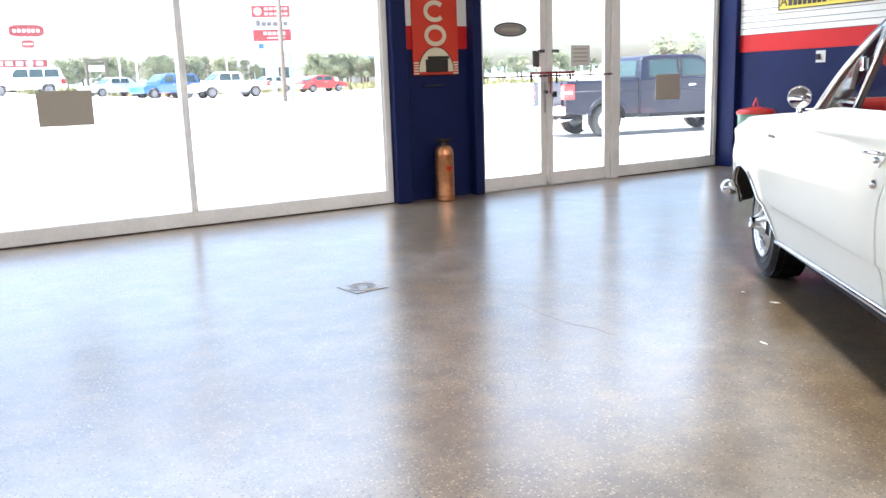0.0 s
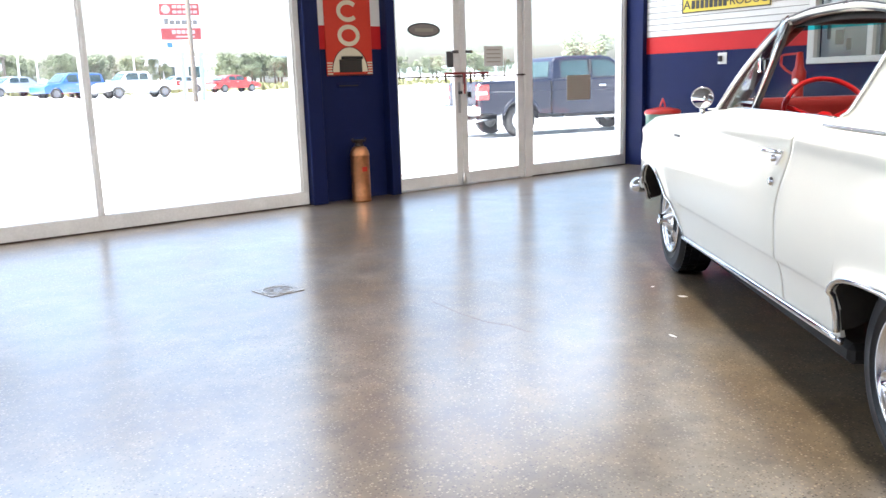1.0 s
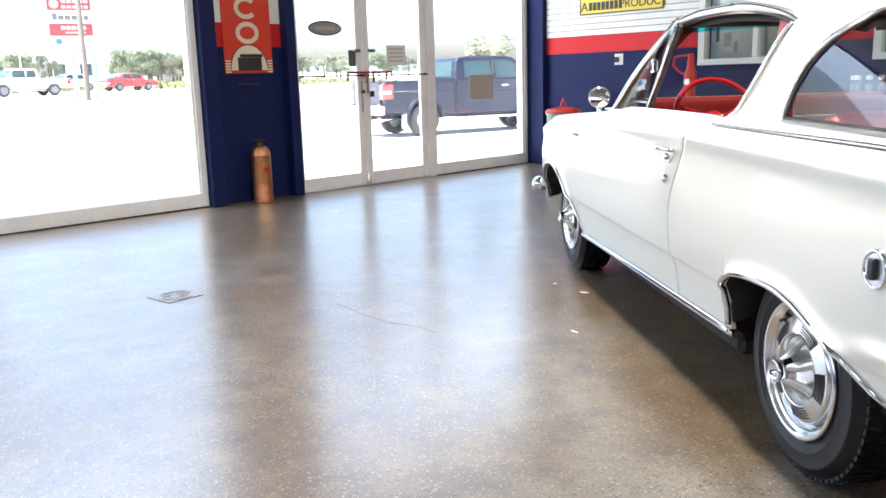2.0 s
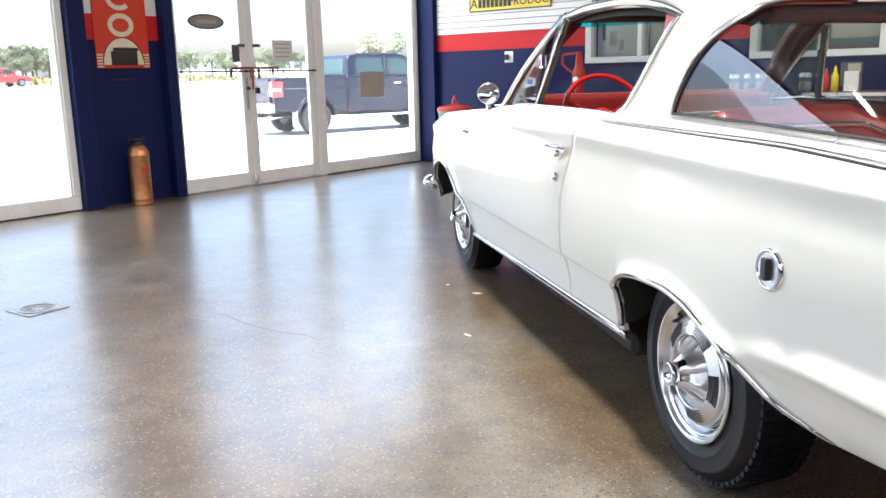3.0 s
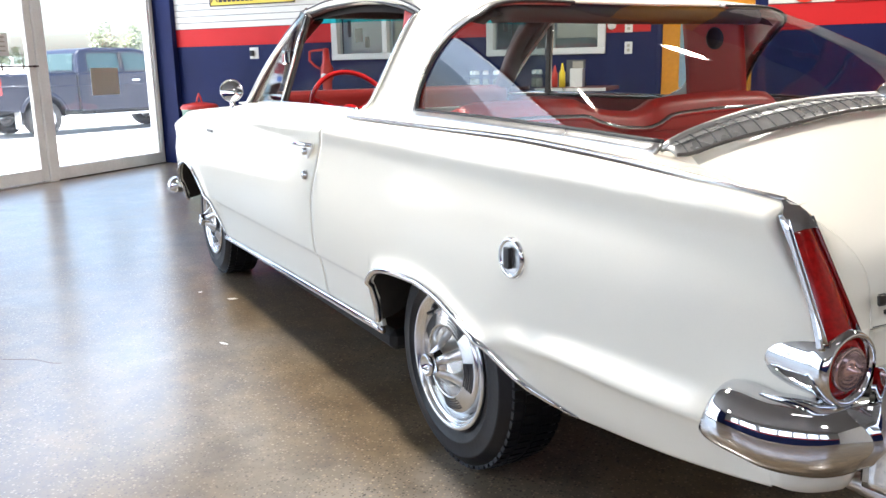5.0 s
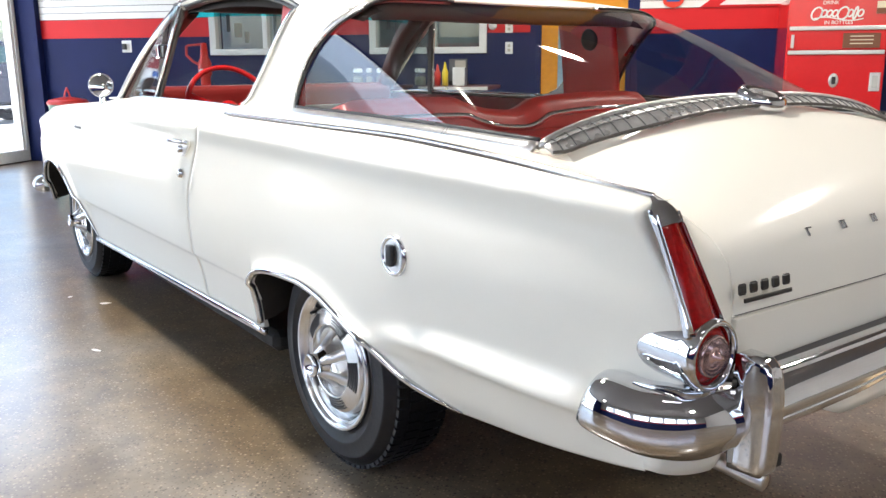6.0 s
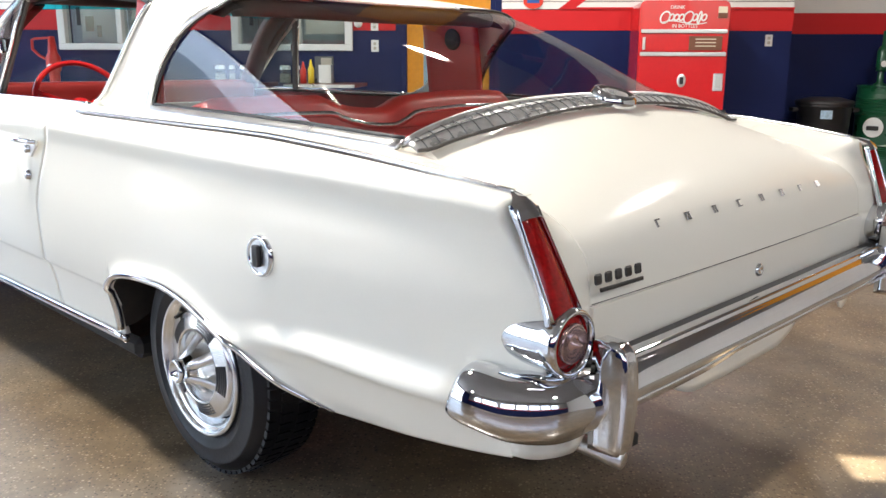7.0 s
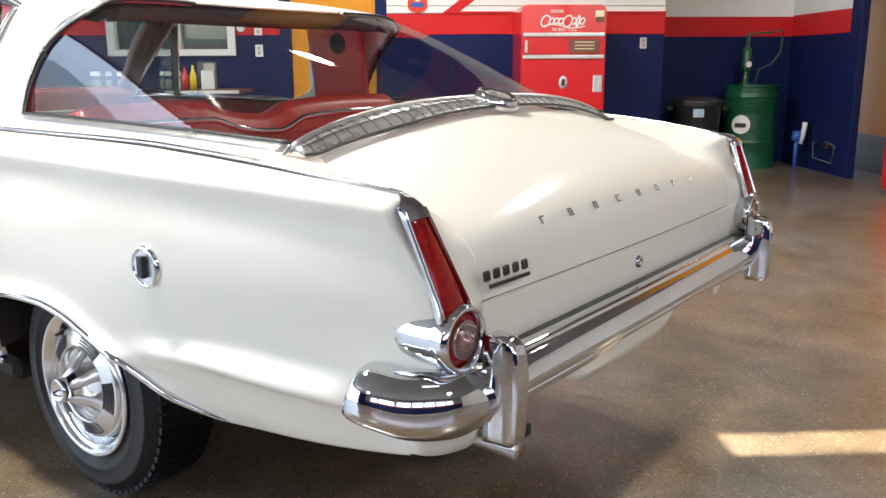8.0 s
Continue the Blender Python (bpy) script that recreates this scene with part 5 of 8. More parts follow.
# ---- wheels ----
def wheel_at(y, sign, r=0.311, x_out=0.805):
    w = thing("wheel", pose(sign * x_out, y, r - 0.004, 0, 0, 0 if sign < 0 else 180), "", "")
    w.parent = car
    tyre = bmesh.new()
    prof = [(0.172, 0.10), (0.180, 0.018), (0.190, 0.006), (0.199, 0.001), (0.208, -0.004), (0.222, -0.008), (0.224, -0.010), (0.228, -0.008), (0.240, -0.009), (0.262, -0.004), (0.266, -0.005), (0.269, -0.001), (0.282, 0.008), (0.293, 0.022), (0.300, 0.034), (0.303, 0.06), (0.304, 0.105), (0.303, 0.15), (0.300, 0.178), (0.290, 0.195), (0.262, 0.212), (0.20, 0.212), (0.172, 0.18)]
    lathe(tyre, [(a * r / 0.305, 0.91 * h if h > 0.02 else h) for a, h in prof], 72, "x")
    t = part("tyre", tyre, RUBBER, w, "black road tyre", smooth=True)
    tread = bmesh.new()
    for k in range(64):
        a = 2 * math.pi * k / 64
        for h0, h1, da in ((0.020, 0.050, 0.0), (0.056, 0.098, 0.5), (0.112, 0.154, 0.0), (0.160, 0.190, 0.5)):
            b = a + da * 2 * math.pi / 64
            m = Matrix.Rotation(b, 4, "X") @ Matrix.Translation((0, 0, (0.3005 if 0.04 < h0 < 0.15 else 0.296) * r / 0.305))
            vs = [m @ Vector((x, s, z)) for z in (-0.006, 0.006) for x, s in ((0.91 * h0, -0.010), (0.91 * h1, -0.013), (0.91 * h1, 0.009), (0.91 * h0, 0.011))]
            q = [tread.verts.new(v) for v in vs]
            for f in ((4, 5, 6, 7), (0, 1, 5, 4), (1, 2, 6, 5), (2, 3, 7, 6), (3, 0, 4, 7)):
                tread.faces.new([q[i] for i in f])
    part("tread", tread, RUBBER, t)
    rim = bmesh.new()
    lathe(rim, [(0.193, 0.012), (0.198, 0.000), (0.196, -0.008), (0.191, -0.011), (0.185, -0.008), (0.181, 0.000), (0.178, 0.004), (0.174, 0.004), (0.170, 0.010), (0.166, 0.024), (0.160, 0.034), (0.150, 0.038)], 64, "x")
    rim_ob = part("rim", rim, WHEEL_CHROME, w, "bright wheel trim ring", smooth=True)
    cover = bmesh.new()
    lathe(cover, [(0.154, 0.032), (0.152, 0.012), (0.148, 0.003), (0.143, 0.001), (0.105, -0.0095), (0.101, -0.0105), (0.098, -0.006), (0.096, 0.014)], 64, "x")
    cov = part("wheel_cover", cover, WHEEL_CHROME, w, "chrome wheel cover", smooth=True)
    part("cover_recess", lathe(bmesh.new(), [(0.0965, 0.010), (0.088, 0.026), (0.060, 0.034), (0.0, 0.034)], 48, "x"), BRIGHT_DISH, cov, "hollow bright centre of the cover", smooth=True)
    # dark strips on the cover imitate the shade inside its flutes
    for g in range(5):
        flutes = bmesh.new()
        for j in range(5):
            rr = 0.1065 + 0.0072 * j
            pts = []
            for q in np.linspace(-0.33, 0.33, 8):
                b = 2 * math.pi * g / 5 + q + 0.72
                pts.append((-0.0105 + (rr - 0.102) * 0.255, rr * math.cos(b), rr * math.sin(b)))
            sweep(flutes, pts, rect(0.0030, 0.004), up=(-1, 0, 0))
        part("flute", flutes, FLUTE, cov, "dark strips standing for shaded grooves")
    for g in range(5):
        spoke = bmesh.new()
        b = 2 * math.pi * g / 5 + 0.1
        c, s = math.cos(b), math.sin(b)
        sweep(spoke, [(0.022, 0.092 * c, 0.092 * s), (0.008, 0.074 * c, 0.074 * s), (-0.020, 0.048 * c, 0.048 * s), (-0.052, 0.026 * c, 0.026 * s)], [(0.018, -0.006), (0.015, 0.003), (0.007, 0.008), (-0.007, 0.008), (-0.015, 0.003), (-0.018, -0.006)], up=(-1, c * 0.5, s * 0.5), scale=lambda u: 1.15 - 0.5 * u)
        part("cone_spoke", spoke, DULL_CHROME, cov, smooth=True)
    nose = lathe(bmesh.new(), [(0.040, -0.030), (0.034, -0.044), (0.031, -0.056), (0.0325, -0.066), (0.030, -0.073), (0.023, -0.074), (0.020, -0.060), (0.0, -0.056)], 32, "x")
    part("hub_nose", nose, CHROME, cov, "hollow spinner nose", smooth=True)
    part("valve", sweep(bmesh.new(), [(0.03, 0.116, 0.116), (-0.006, 0.110, 0.110)], circle(0.005, 8)), BLACK, w)
    return w


wheel_at(0.0, -1, x_out=0.800)
wheel_at(AXLE, -1, x_out=0.815)
wheel_at(0.0, 1)
wheel_at(AXLE, 1)
part("rear_axle", sweep(bmesh.new(), [(-0.66, 0, 0.30), (0.66, 0, 0.30)], circle(0.04, 12)), UNDER, car)

# ---- interior ----
part("cabin_floor", box(bmesh.new(), (-0.60, 0.66, 0.28), (0.60, 2.15, 0.33)), CARPET, car, "red carpet")
for sign in (-1, 1):
    bm = bmesh.new()
    sheet(bm, 10, 6, lambda u, v: Vector((sign * (0.77 - 0.04 * v), 0.50 + 1.56 * u, 0.36 + 0.59 * v)))
    # the dash colour puts the cabin's shade into the red lining
    part("door_lining", bm, DASH, car, "red vinyl door lining, darkened for cabin shade", solid=0.02)
    bm = bmesh.new()
    sheet(bm, 14, 6, lambda u, v: Vector((sign * 0.66, -0.42 + 0.86 * u, 0.70 + (GLASS_BASE(-0.42 + 0.86 * u) - 0.70 - 0.02 - 0.03 * (1 - u)) * v)))
    part("quarter_lining", bm, VINYL, car, "red vinyl quarter lining", solid=0.012)
# cargo deck
bm = bmesh.new()
sheet(bm, 20, 12, lambda u, v: Vector(((-0.655 + 1.31 * u) * (0.90 + 0.10 * ease(v, 0, 0.4)), -0.64 + 0.78 * v, 0.84 + 0.05 * v)))
deck = part("cargo_deck", bm, CARPET, car, "red carpeted load deck", solid=0.02)
for y in (-0.5, -0.2):
    part("deck_strip", sweep(bmesh.new(), [(x, y, 0.862 + 0.05 * (y + 0.66) / 0.8) for x in np.linspace(-0.62, 0.62, 6)], rect(0.014, 0.006, 0.002)), CHROME, deck)
# rear seat back with a low middle
BACKREST = curve_of([-0.66, -0.60, -0.40, -0.25, -0.20, -0.10, 0.0, 0.05, 0.11, 0.4, 0.60, 0.66], [0.985, 1.005, 1.006, 1.003, 0.985, 0.962, 0.956, 0.968, 0.994, 1.006, 1.0, 0.97])
bm = bmesh.new()
ring = [(-0.02, 0.0), (0.0, 0.55), (0.02, 0.92), (0.05, 1.0), (0.10, 0.98), (0.13, 0.85), (0.16, 0.0)]
sheet(bm, 60, len(ring) - 1, lambda u, v: Vector((-0.655 + 1.31 * u, 0.13 + ring[round(v * (len(ring) - 1))][0], 0.60 + (BACKREST(-0.655 + 1.31 * u) - 0.60) * ring[round(v * (len(ring) - 1))][1])))
seat = part("rear_seat_back", bm, VINYL, car, "red vinyl rear seat back", smooth=True, solid=0.01)
part("seat_trim", sweep(bmesh.new(), [(x, 0.108, BACKREST(x) - 0.055) for x in np.linspace(-0.65, 0.65, 60)], rect(0.012, 0.02, 0.003)), CHROME, seat, "chrome strip along the seat back", smooth=True)
# front seats
for sx in (-0.36, 0.36):
    bm = bmesh.new()
    box(bm, (sx - 0.29, 0.92, 0.60), (sx + 0.29, 1.06, 0.90), 0.05, 3)
    # darker red than the cushions: shade put into the colour
    part("front_seat_back", bm, DASH, car, "red vinyl front seat back, darkened for cabin shade", smooth=True)
    bm = bmesh.new()
    box(bm, (sx - 0.29, 0.96, 0.42), (sx + 0.29, 1.50, 0.62), 0.05, 3)
    part("front_seat_cushion", bm, VINYL, car, "red vinyl front seat cushion", smooth=True)
# dash, steering wheel
bm = bmesh.new()
box(bm, (-0.69, 1.98, 0.72), (0.69, 2.16, 1.005), 0.045, 3)
dash = part("dashboard", bm, DASH, car, "dark red padded dashboard", smooth=True)
part("dash_trim", box(bmesh.new(), (-0.66, 1.968, 0.86), (0.66, 1.982, 0.90), 0.004), DULL_CHROME, dash, "bright instrument strip")
tilt = pose(-0.325, 1.78, 0.915, 62, 0, 0)
bm = bmesh.new()
sweep(bm, [(0.20 * math.cos(a), 0.20 * math.sin(a), 0) for a in np.linspace(0, 2 * math.pi, 49)[:-1]], circle(0.012, 10), closed=True)
wheel = part("steering_wheel", bm, RED_GLOSS, car, "thin red steering wheel", smooth=True, at=tilt)
bm = bmesh.new()
for a in (0.35, math.pi - 0.35, -math.pi / 2):
    sweep(bm, [(0.03 * math.cos(a), 0.03 * math.sin(a), -0.03), (0.195 * math.cos(a), 0.195 * math.sin(a), 0)], rect(0.02, 0.008, 0.002))
part("wheel_spoke", bm, RED_GLOSS, wheel)
part("horn_button", lathe(bmesh.new(), [(0, -0.01), (0.04, -0.016), (0.05, -0.03), (0.03, -0.05), (0.02, -0.25)], 24, "z"), RED_GLOSS, wheel, smooth=True)
bm = box(bmesh.new(), (-0.12, 1.60, 1.27), (0.12, 1.615, 1.325), 0.008, 2)
part("inside_mirror", bm, CHROME, car)

# ---- things in the showroom ----
def R(a, b, z=0.0, turn=0.0):
    return ROOM @ pose(a, b, z, 0, 0, turn)


# floor drain: square plate with a ring of slots
drain = thing("floor_drain", pose(-3.092, 2.412, 0, 0, 0, 45), "square worn metal floor drain cover with round grate", "drain")
WORN_EDGE = material("worn_steel_edge", (0.36, 0.33, 0.29), 0.38, metal=0.2, vary=0.3, patch=30)
DRAIN_GAP = material("dusty_drain_gap", (0.13, 0.105, 0.08), 0.7, vary=0.3, patch=30)
part("plate", box(bmesh.new(), (-0.108, -0.108, 0.0), (0.108, 0.108, 0.003), 0.001), FLOOR, drain)
for lo, hi in (((-0.108, -0.108), (0.108, -0.102)), ((-0.108, 0.102), (0.108, 0.108)), ((-0.108, -0.102), (-0.102, 0.102)), ((0.102, -0.102), (0.108, 0.102))):
    part("edge", box(bmesh.new(), (lo[0], lo[1], 0.003), (hi[0], hi[1], 0.004), 0.0008), WORN_EDGE, drain)
part("ring", lathe(bmesh.new(), [(0.092, 0.003), (0.092, 0.006), (0.084, 0.006), (0.084, 0.003)], 40), WORN_EDGE, drain)
for k in range(10):
    a = 2 * math.pi * k / 10
    part("slot", box(bmesh.new(), (0.03, -0.006, 0.0032), (0.07, 0.006, 0.0042)), DRAIN_GAP, drain, at=pose(0, 0, 0, 0, 0, 36 * k))
# flecks of paint and a hairline crack on the floor
random.seed(4)
FLECK = material("white_fleck", (0.7, 0.68, 0.62), 0.35)
for x, y, w, l, turn in ((-1.10, 1.41, 0.018, 0.05, 20), (-0.89, 2.08, 0.03, 0.05, 60), (-1.0, 2.3, 0.02, 0.02, 0), (-2.35, 5.3, 0.02, 0.02, 0), (1.05, 1.2, 0.03, 0.06, 30)):
    bm = bmesh.new()
    pts = [(w * (0.7 + 0.5 * random.random()) * math.cos(a) / 2, l * (0.7 + 0.5 * random.random()) * math.sin(a) / 2, 0.0005) for a in np.linspace(0, 2 * math.pi, 10)[:-1]]
    poly(bm, pts, (0, 0, 0.0012))
    f = part("fleck", bm, FLECK, floor)
    f.matrix_basis = ROOM.inverted() @ pose(x, y, 0, 0, 0, turn)
crack = bmesh.new()
pts = [Vector((-2.20 + 0.50 * t + 0.012 * math.sin(11 * t), 2.08 - 0.80 * t + 0.24 * t * t + 0.012 * math.sin(17 * t + 1), 0.0004)) for t in np.linspace(0, 1, 30)]
sweep(crack, pts, rect(0.0014, 0.0008))
part("crack", crack, BROWN, floor).matrix_basis = ROOM.inverted()

# copper fire extinguisher by the pier
ext = thing("fire_extinguisher", R(1.555, 6.60), "old copper fire extinguisher standing on the floor", "fire extinguisher")
part("tank", lathe(bmesh.new(), [(0.0, 0.0), (0.096, 0.0), (0.100, 0.006), (0.098, 0.02), (0.094, 0.03), (0.094, 0.05), (0.097, 0.056), (0.094, 0.062), (0.094, 0.45), (0.097, 0.456), (0.094, 0.464), (0.088, 0.50), (0.068, 0.532), (0.042, 0.548), (0.0, 0.552)], 40), COPPER, ext, smooth=True)
part("plaque", box(bmesh.new(), (-0.035, -0.0975, 0.30), (0.02, -0.089, 0.345), 0.002), RED_SIGN, ext, "small red plaque")
part("neck", lathe(bmesh.new(), [(0.044, 0.546), (0.046, 0.56), (0.036, 0.566), (0.036, 0.588), (0.060, 0.594), (0.062, 0.606), (0.0, 0.614)], 28), DARK_METAL, ext, "dark screw cap", smooth=True)
for s in (-1, 1):
    bm = sweep(bmesh.new(), [(s * 0.03, 0, 0.584), (s * 0.072, 0, 0.590), (s * 0.084, 0, 0.612), (s * 0.062, 0, 0.624)], rect(0.012, 0.008, 0.002), up=(0, 1, 0))
    part("cap_handle", bm, DARK_METAL, ext)

# battery sign on the pier
sign = thing("battery_sign", R(1.611, FRONT + 0.02, 1.232), "tall red enamel battery sign with cream shapes", "sign")
SW = 0.265
part("plate", box(bmesh.new(), (-SW, -0.012, 0.0), (SW, 0.0, 1.75), 0.003), RED_SIGN, sign)
bm = bmesh.new()
arc = [(0.20 * math.cos(a), -0.016, 0.035 + 0.235 * math.sin(a)) for a in np.linspace(0, math.pi, 30)]
poly(bm, arc, (0, 0.003, 0))
part("arch", bm, CREAM, sign, "cream arch panel")
bm = bmesh.new()
sweep(bm, [(0.205 * math.cos(a), -0.016, 0.035 + 0.24 * math.sin(a)) for a in np.linspace(0, math.pi, 30)], rect(0.008, 0.004))
part("arch_line", bm, INK, sign)
bm = bmesh.new()
box(bm, (-0.125, -0.022, 0.03), (0.135, -0.0165, 0.155), 0.004)
box(bm, (-0.10, -0.022, 0.157), (0.15, -0.0165, 0.185), 0.004)
part("battery_picture", bm, INK, sign, "dark battery shape")
for x in (-0.06, -0.01, 0.04, 0.09):
    part("cell_cap", box(bmesh.new(), (x, -0.024, 0.187), (x + 0.025, -0.0165, 0.2), 0.002), CREAM, sign)
for s in (-1, 1):
    for k in range(5):
        part("side_bar", box(bmesh.new(), (s * 0.23 - 0.03, -0.016, 0.012 + 0.026 * k), (s * 0.23 + 0.03, -0.0125, 0.026 + 0.026 * k), 0.001), CREAM, sign)
part("foot_strip", box(bmesh.new(), (-SW + 0.005, -0.016, 0.003), (SW - 0.005, -0.0125, 0.01)), INK, sign)
for k, open_side in enumerate((False, True, False, False)):
    zc = 0.385 + 0.232 * k
    bm = bmesh.new()
    a0, a1 = ((0.75, 2 * math.pi - 0.75) if open_side else (0, 2 * math.pi))
    ring = [(0.105 * math.cos(a), -0.014, zc + 0.082 * math.sin(a)) for a in np.linspace(a0, a1, 40)]
    sweep(bm, ring, rect(0.042, 0.004), up=(0, -1, 0))
    part("cream_shape", bm, CREAM, sign)
slot = thing("mail_slot", R(1.59, FRONT + 0.03, 1.14), "dark painted mail slot in the navy pier", "mail slot")
part("flap", box(bmesh.new(), (-0.135, -0.012, -0.022), (0.135, 0.0, 0.022), 0.004), NAVY, slot)
part("gap", box(bmesh.new(), (-0.11, -0.0145, -0.012), (0.11, -0.0125, 0.0)), INK, slot)


def notice(name, a0, a1, z0, z1, mat, label, lines=0):
    n = thing(name, R((a0 + a1) / 2, FRONT + 0.02 if a0 > 2 and a1 < 4 else FRONT + 0.034, z0), label, "notice")
    w, h = (a1 - a0) / 2, z1 - z0
    part("sheet", box(bmesh.new(), (-w, -0.004, 0), (w, -0.001, h), 0.0005), mat, n)
    for k in range(lines):
        part("print_line", box(bmesh.new(), (-w * 0.75, -0.0055, h * (0.2 + 0.6 * k / max(1, lines - 1))), (w * 0.75, -0.0042, h * (0.2 + 0.6 * k / max(1, lines - 1)) + 0.012)), PAPER, n)
    return n


notice("paper_notice", -2.04, -1.63, 0.915, 1.192, PAPER, "buff paper sheet taped to the window")
notice("paper_notice", 4.71, 5.13, 0.87, 1.17, PAPER, "buff paper sheet taped to the window beside the doors")
notice("paper_notice", 3.37, 3.65, 1.295, 1.515, WHITE_PAPER, "white printed notice on the door glass", 4)
notice("lock_notice", 2.835, 2.93, 1.29, 1.46, GREY_PAINT, "small dark decal on the door glass")
oval = thing("oval_sticker", R(2.545, FRONT + 0.019, 1.68), "grey oval sticker on the door glass", "sticker")
bm = bmesh.new()
poly(bm, [(0.215 * math.cos(a), -0.004, 0.075 * math.sin(a)) for a in np.linspace(0, 2 * math.pi, 41)[:-1]], (0, 0.003, 0))
part("back", bm, GREY_PAINT, oval)
bm = bmesh.new()
poly(bm, [(0.195 * math.cos(a), -0.0065, 0.058 * math.sin(a)) for a in np.linspace(0, 2 * math.pi, 41)[:-1]], (0, 0.002, 0))
part("face", bm, material("sticker_face", (0.28, 0.26, 0.25), 0.6), oval)
part("bar", box(bmesh.new(), (-0.12, -0.008, -0.018), (0.12, -0.0068, 0.018)), PAPER, oval)
# red clamp lock across the door handles
RED_BAR = material("worn_red_steel", (0.22, 0.018, 0.015), 0.4, vary=0.2, patch=20)
clamp = thing("door_clamp", R(3.045, FRONT - 0.07, 1.225), "red steel security clamp across the door handles", "clamp")
part("bar", box(bmesh.new(), (-0.31, -0.012, -0.012), (0.31, 0.012, 0.012), 0.004), RED_BAR, clamp)
for x, l in ((-0.30, 0.09), (-0.05, 0.11), (0.05, 0.11), (0.24, 0.08)):
    part("hook", box(bmesh.new(), (x - 0.01, -0.01, -l), (x + 0.01, 0.01, -0.01), 0.003), DARK_METAL, clamp)
part("lever", box(bmesh.new(), (-0.066, -0.03, -0.22), (-0.044, -0.012, 0.0), 0.004), RED_BAR, clamp)
part("padlock", box(bmesh.new(), (-0.02, -0.035, -0.26), (0.03, 0.0, -0.20), 0.006), BLACK, clamp)
for a in (2.93, 3.13):
    box_ob = thing("door_sensor", R(a, FRONT - 0.001, 1.455), "small grey door contact", "sensor", "door contacts")
    part("case", box(bmesh.new(), (-0.045, -0.022, -0.016), (0.045, 0.0, 0.016), 0.003), GREY_PAINT, box_ob)

# yellow sign on the siding
ys = thing("yellow_sign", R(A1 - 0.02, 5.96, 1.848, -90), "yellow enamel sign with dark border and dark bars of lettering", "sign")
part("plate", box(bmesh.new(), (0.0, -0.012, 0.0), (1.16, 0.0, 0.36), 0.003), YELLOW, ys)
for lo, hi in (((0.0, 0), (1.16, 0.014)), ((0.0, 0.346), (1.16, 0.36)), ((0.0, 0.014), (0.014, 0.346)), ((1.146, 0.014), (1.16, 0.346))):
    part("border", box(bmesh.new(), (lo[0], -0.016, lo[1]), (hi[0], -0.0125, hi[1])), INK, ys)
for k in range(8):
    part("word_bar", box(bmesh.new(), (0.135 + 0.061 * k, -0.015, 0.045), (0.180 + 0.061 * k, -0.0125, 0.140), 0.004), INK, ys)
lettering("word", "A", 0.15, INK, ys, pose(0.07, -0.0145, 0.092, 90))
lettering("word", "PRODUCT", 0.135, INK, ys, pose(0.89, -0.0145, 0.092, 90))
for k in range(8):
    part("word_bar", box(bmesh.new(), (0.10 + 0.121 * k, -0.015, 0.19), (0.19 + 0.121 * k, -0.0125, 0.315), 0.006), RED_SIGN, ys)


def socket(b, z, label="white wall socket plate", plug=False, a=A1, w=0.038, h=0.058, mat=None):
    s = thing("wall_socket", R(a, b, z, -90), label, "socket", "wall plates")
    part("plate", box(bmesh.new(), (-w, -0.008, -h), (w, 0.0, h), 0.003), mat or WHITE_WALL, s)
    if plug:
        part("plug", box(bmesh.new(), (-0.035, -0.05, -0.035), (0.005, -0.008, 0.03), 0.006), BLACK, s, "black plug")
    else:
        for dz in (-0.022, 0.022):
            part("outlet", box(bmesh.new(), (-0.014, -0.0105, dz - 0.014), (0.014, -0.0082, dz + 0.014), 0.002), PAPER, s)
    return s


socket(5.405, 1.305, "white wall socket with a black plug", True, w=0.06, h=0.065)
socket(1.07, 1.25)
socket(1.07, 1.455, "white switch plate on the red band", a=A1 - 0.008)
socket(-2.76, 1.315, "grey metal wall plate", w=0.035, h=0.055, mat=TIN)
bell = thing("wall_bell", R(A1 - 0.008, 1.235, 1.468, -90), "small white round thermostat on the red band", "thermostat")
part("body", lathe(bmesh.new(), [(0.0, -0.03), (0.035, -0.028), (0.042, -0.015), (0.042, 0.0)], 28, "y"), WHITE_WALL, bell, smooth=True)

# red diagonal stripe and badge on the siding
bm = bmesh.new()
poly(bm, [(A1 - 0.022, -0.735, 1.602), (A1 - 0.022, -0.885, 1.602), (A1 - 0.022, -1.42, 2.0), (A1 - 0.022, -1.27, 2.0)], (0.003, 0, 0))
tagged(part("trim_stripe", bm, RED_WALL, at=ROOM), "red painted slanting stripe on the siding", "trim", kind="structure")
bm = bmesh.new()
poly(bm, [(A1 - 0.024, -0.86, 1.602), (A1 - 0.024, -2.97, 1.602), (A1 - 0.024, -2.97, 1.622), (A1 - 0.024, -0.885, 1.622)], (0.003, 0, 0))
tagged(part("trim_stripe_low", bm, RED_WALL, at=ROOM), "red painted edge above the band", "trim", kind="structure")
bm = bmesh.new()
poly(bm, [(A1 - 0.0095, -0.19, 1.400), (A1 - 0.0095, -0.62, 1.400), (A1 - 0.0095, -0.56, 1.372), (A1 - 0.0095, -0.19, 1.372)], (0.001, 0, 0))
tagged(part("trim_band_low", bm, RED_WALL, at=ROOM), "red band dropping beside the door", "trim", kind="structure")
em = thing("oil_badge", R(A1 - 0.02, -0.495, 1.605, -90), "red and blue rounded oil company badge", "sign")
bm = bmesh.new()
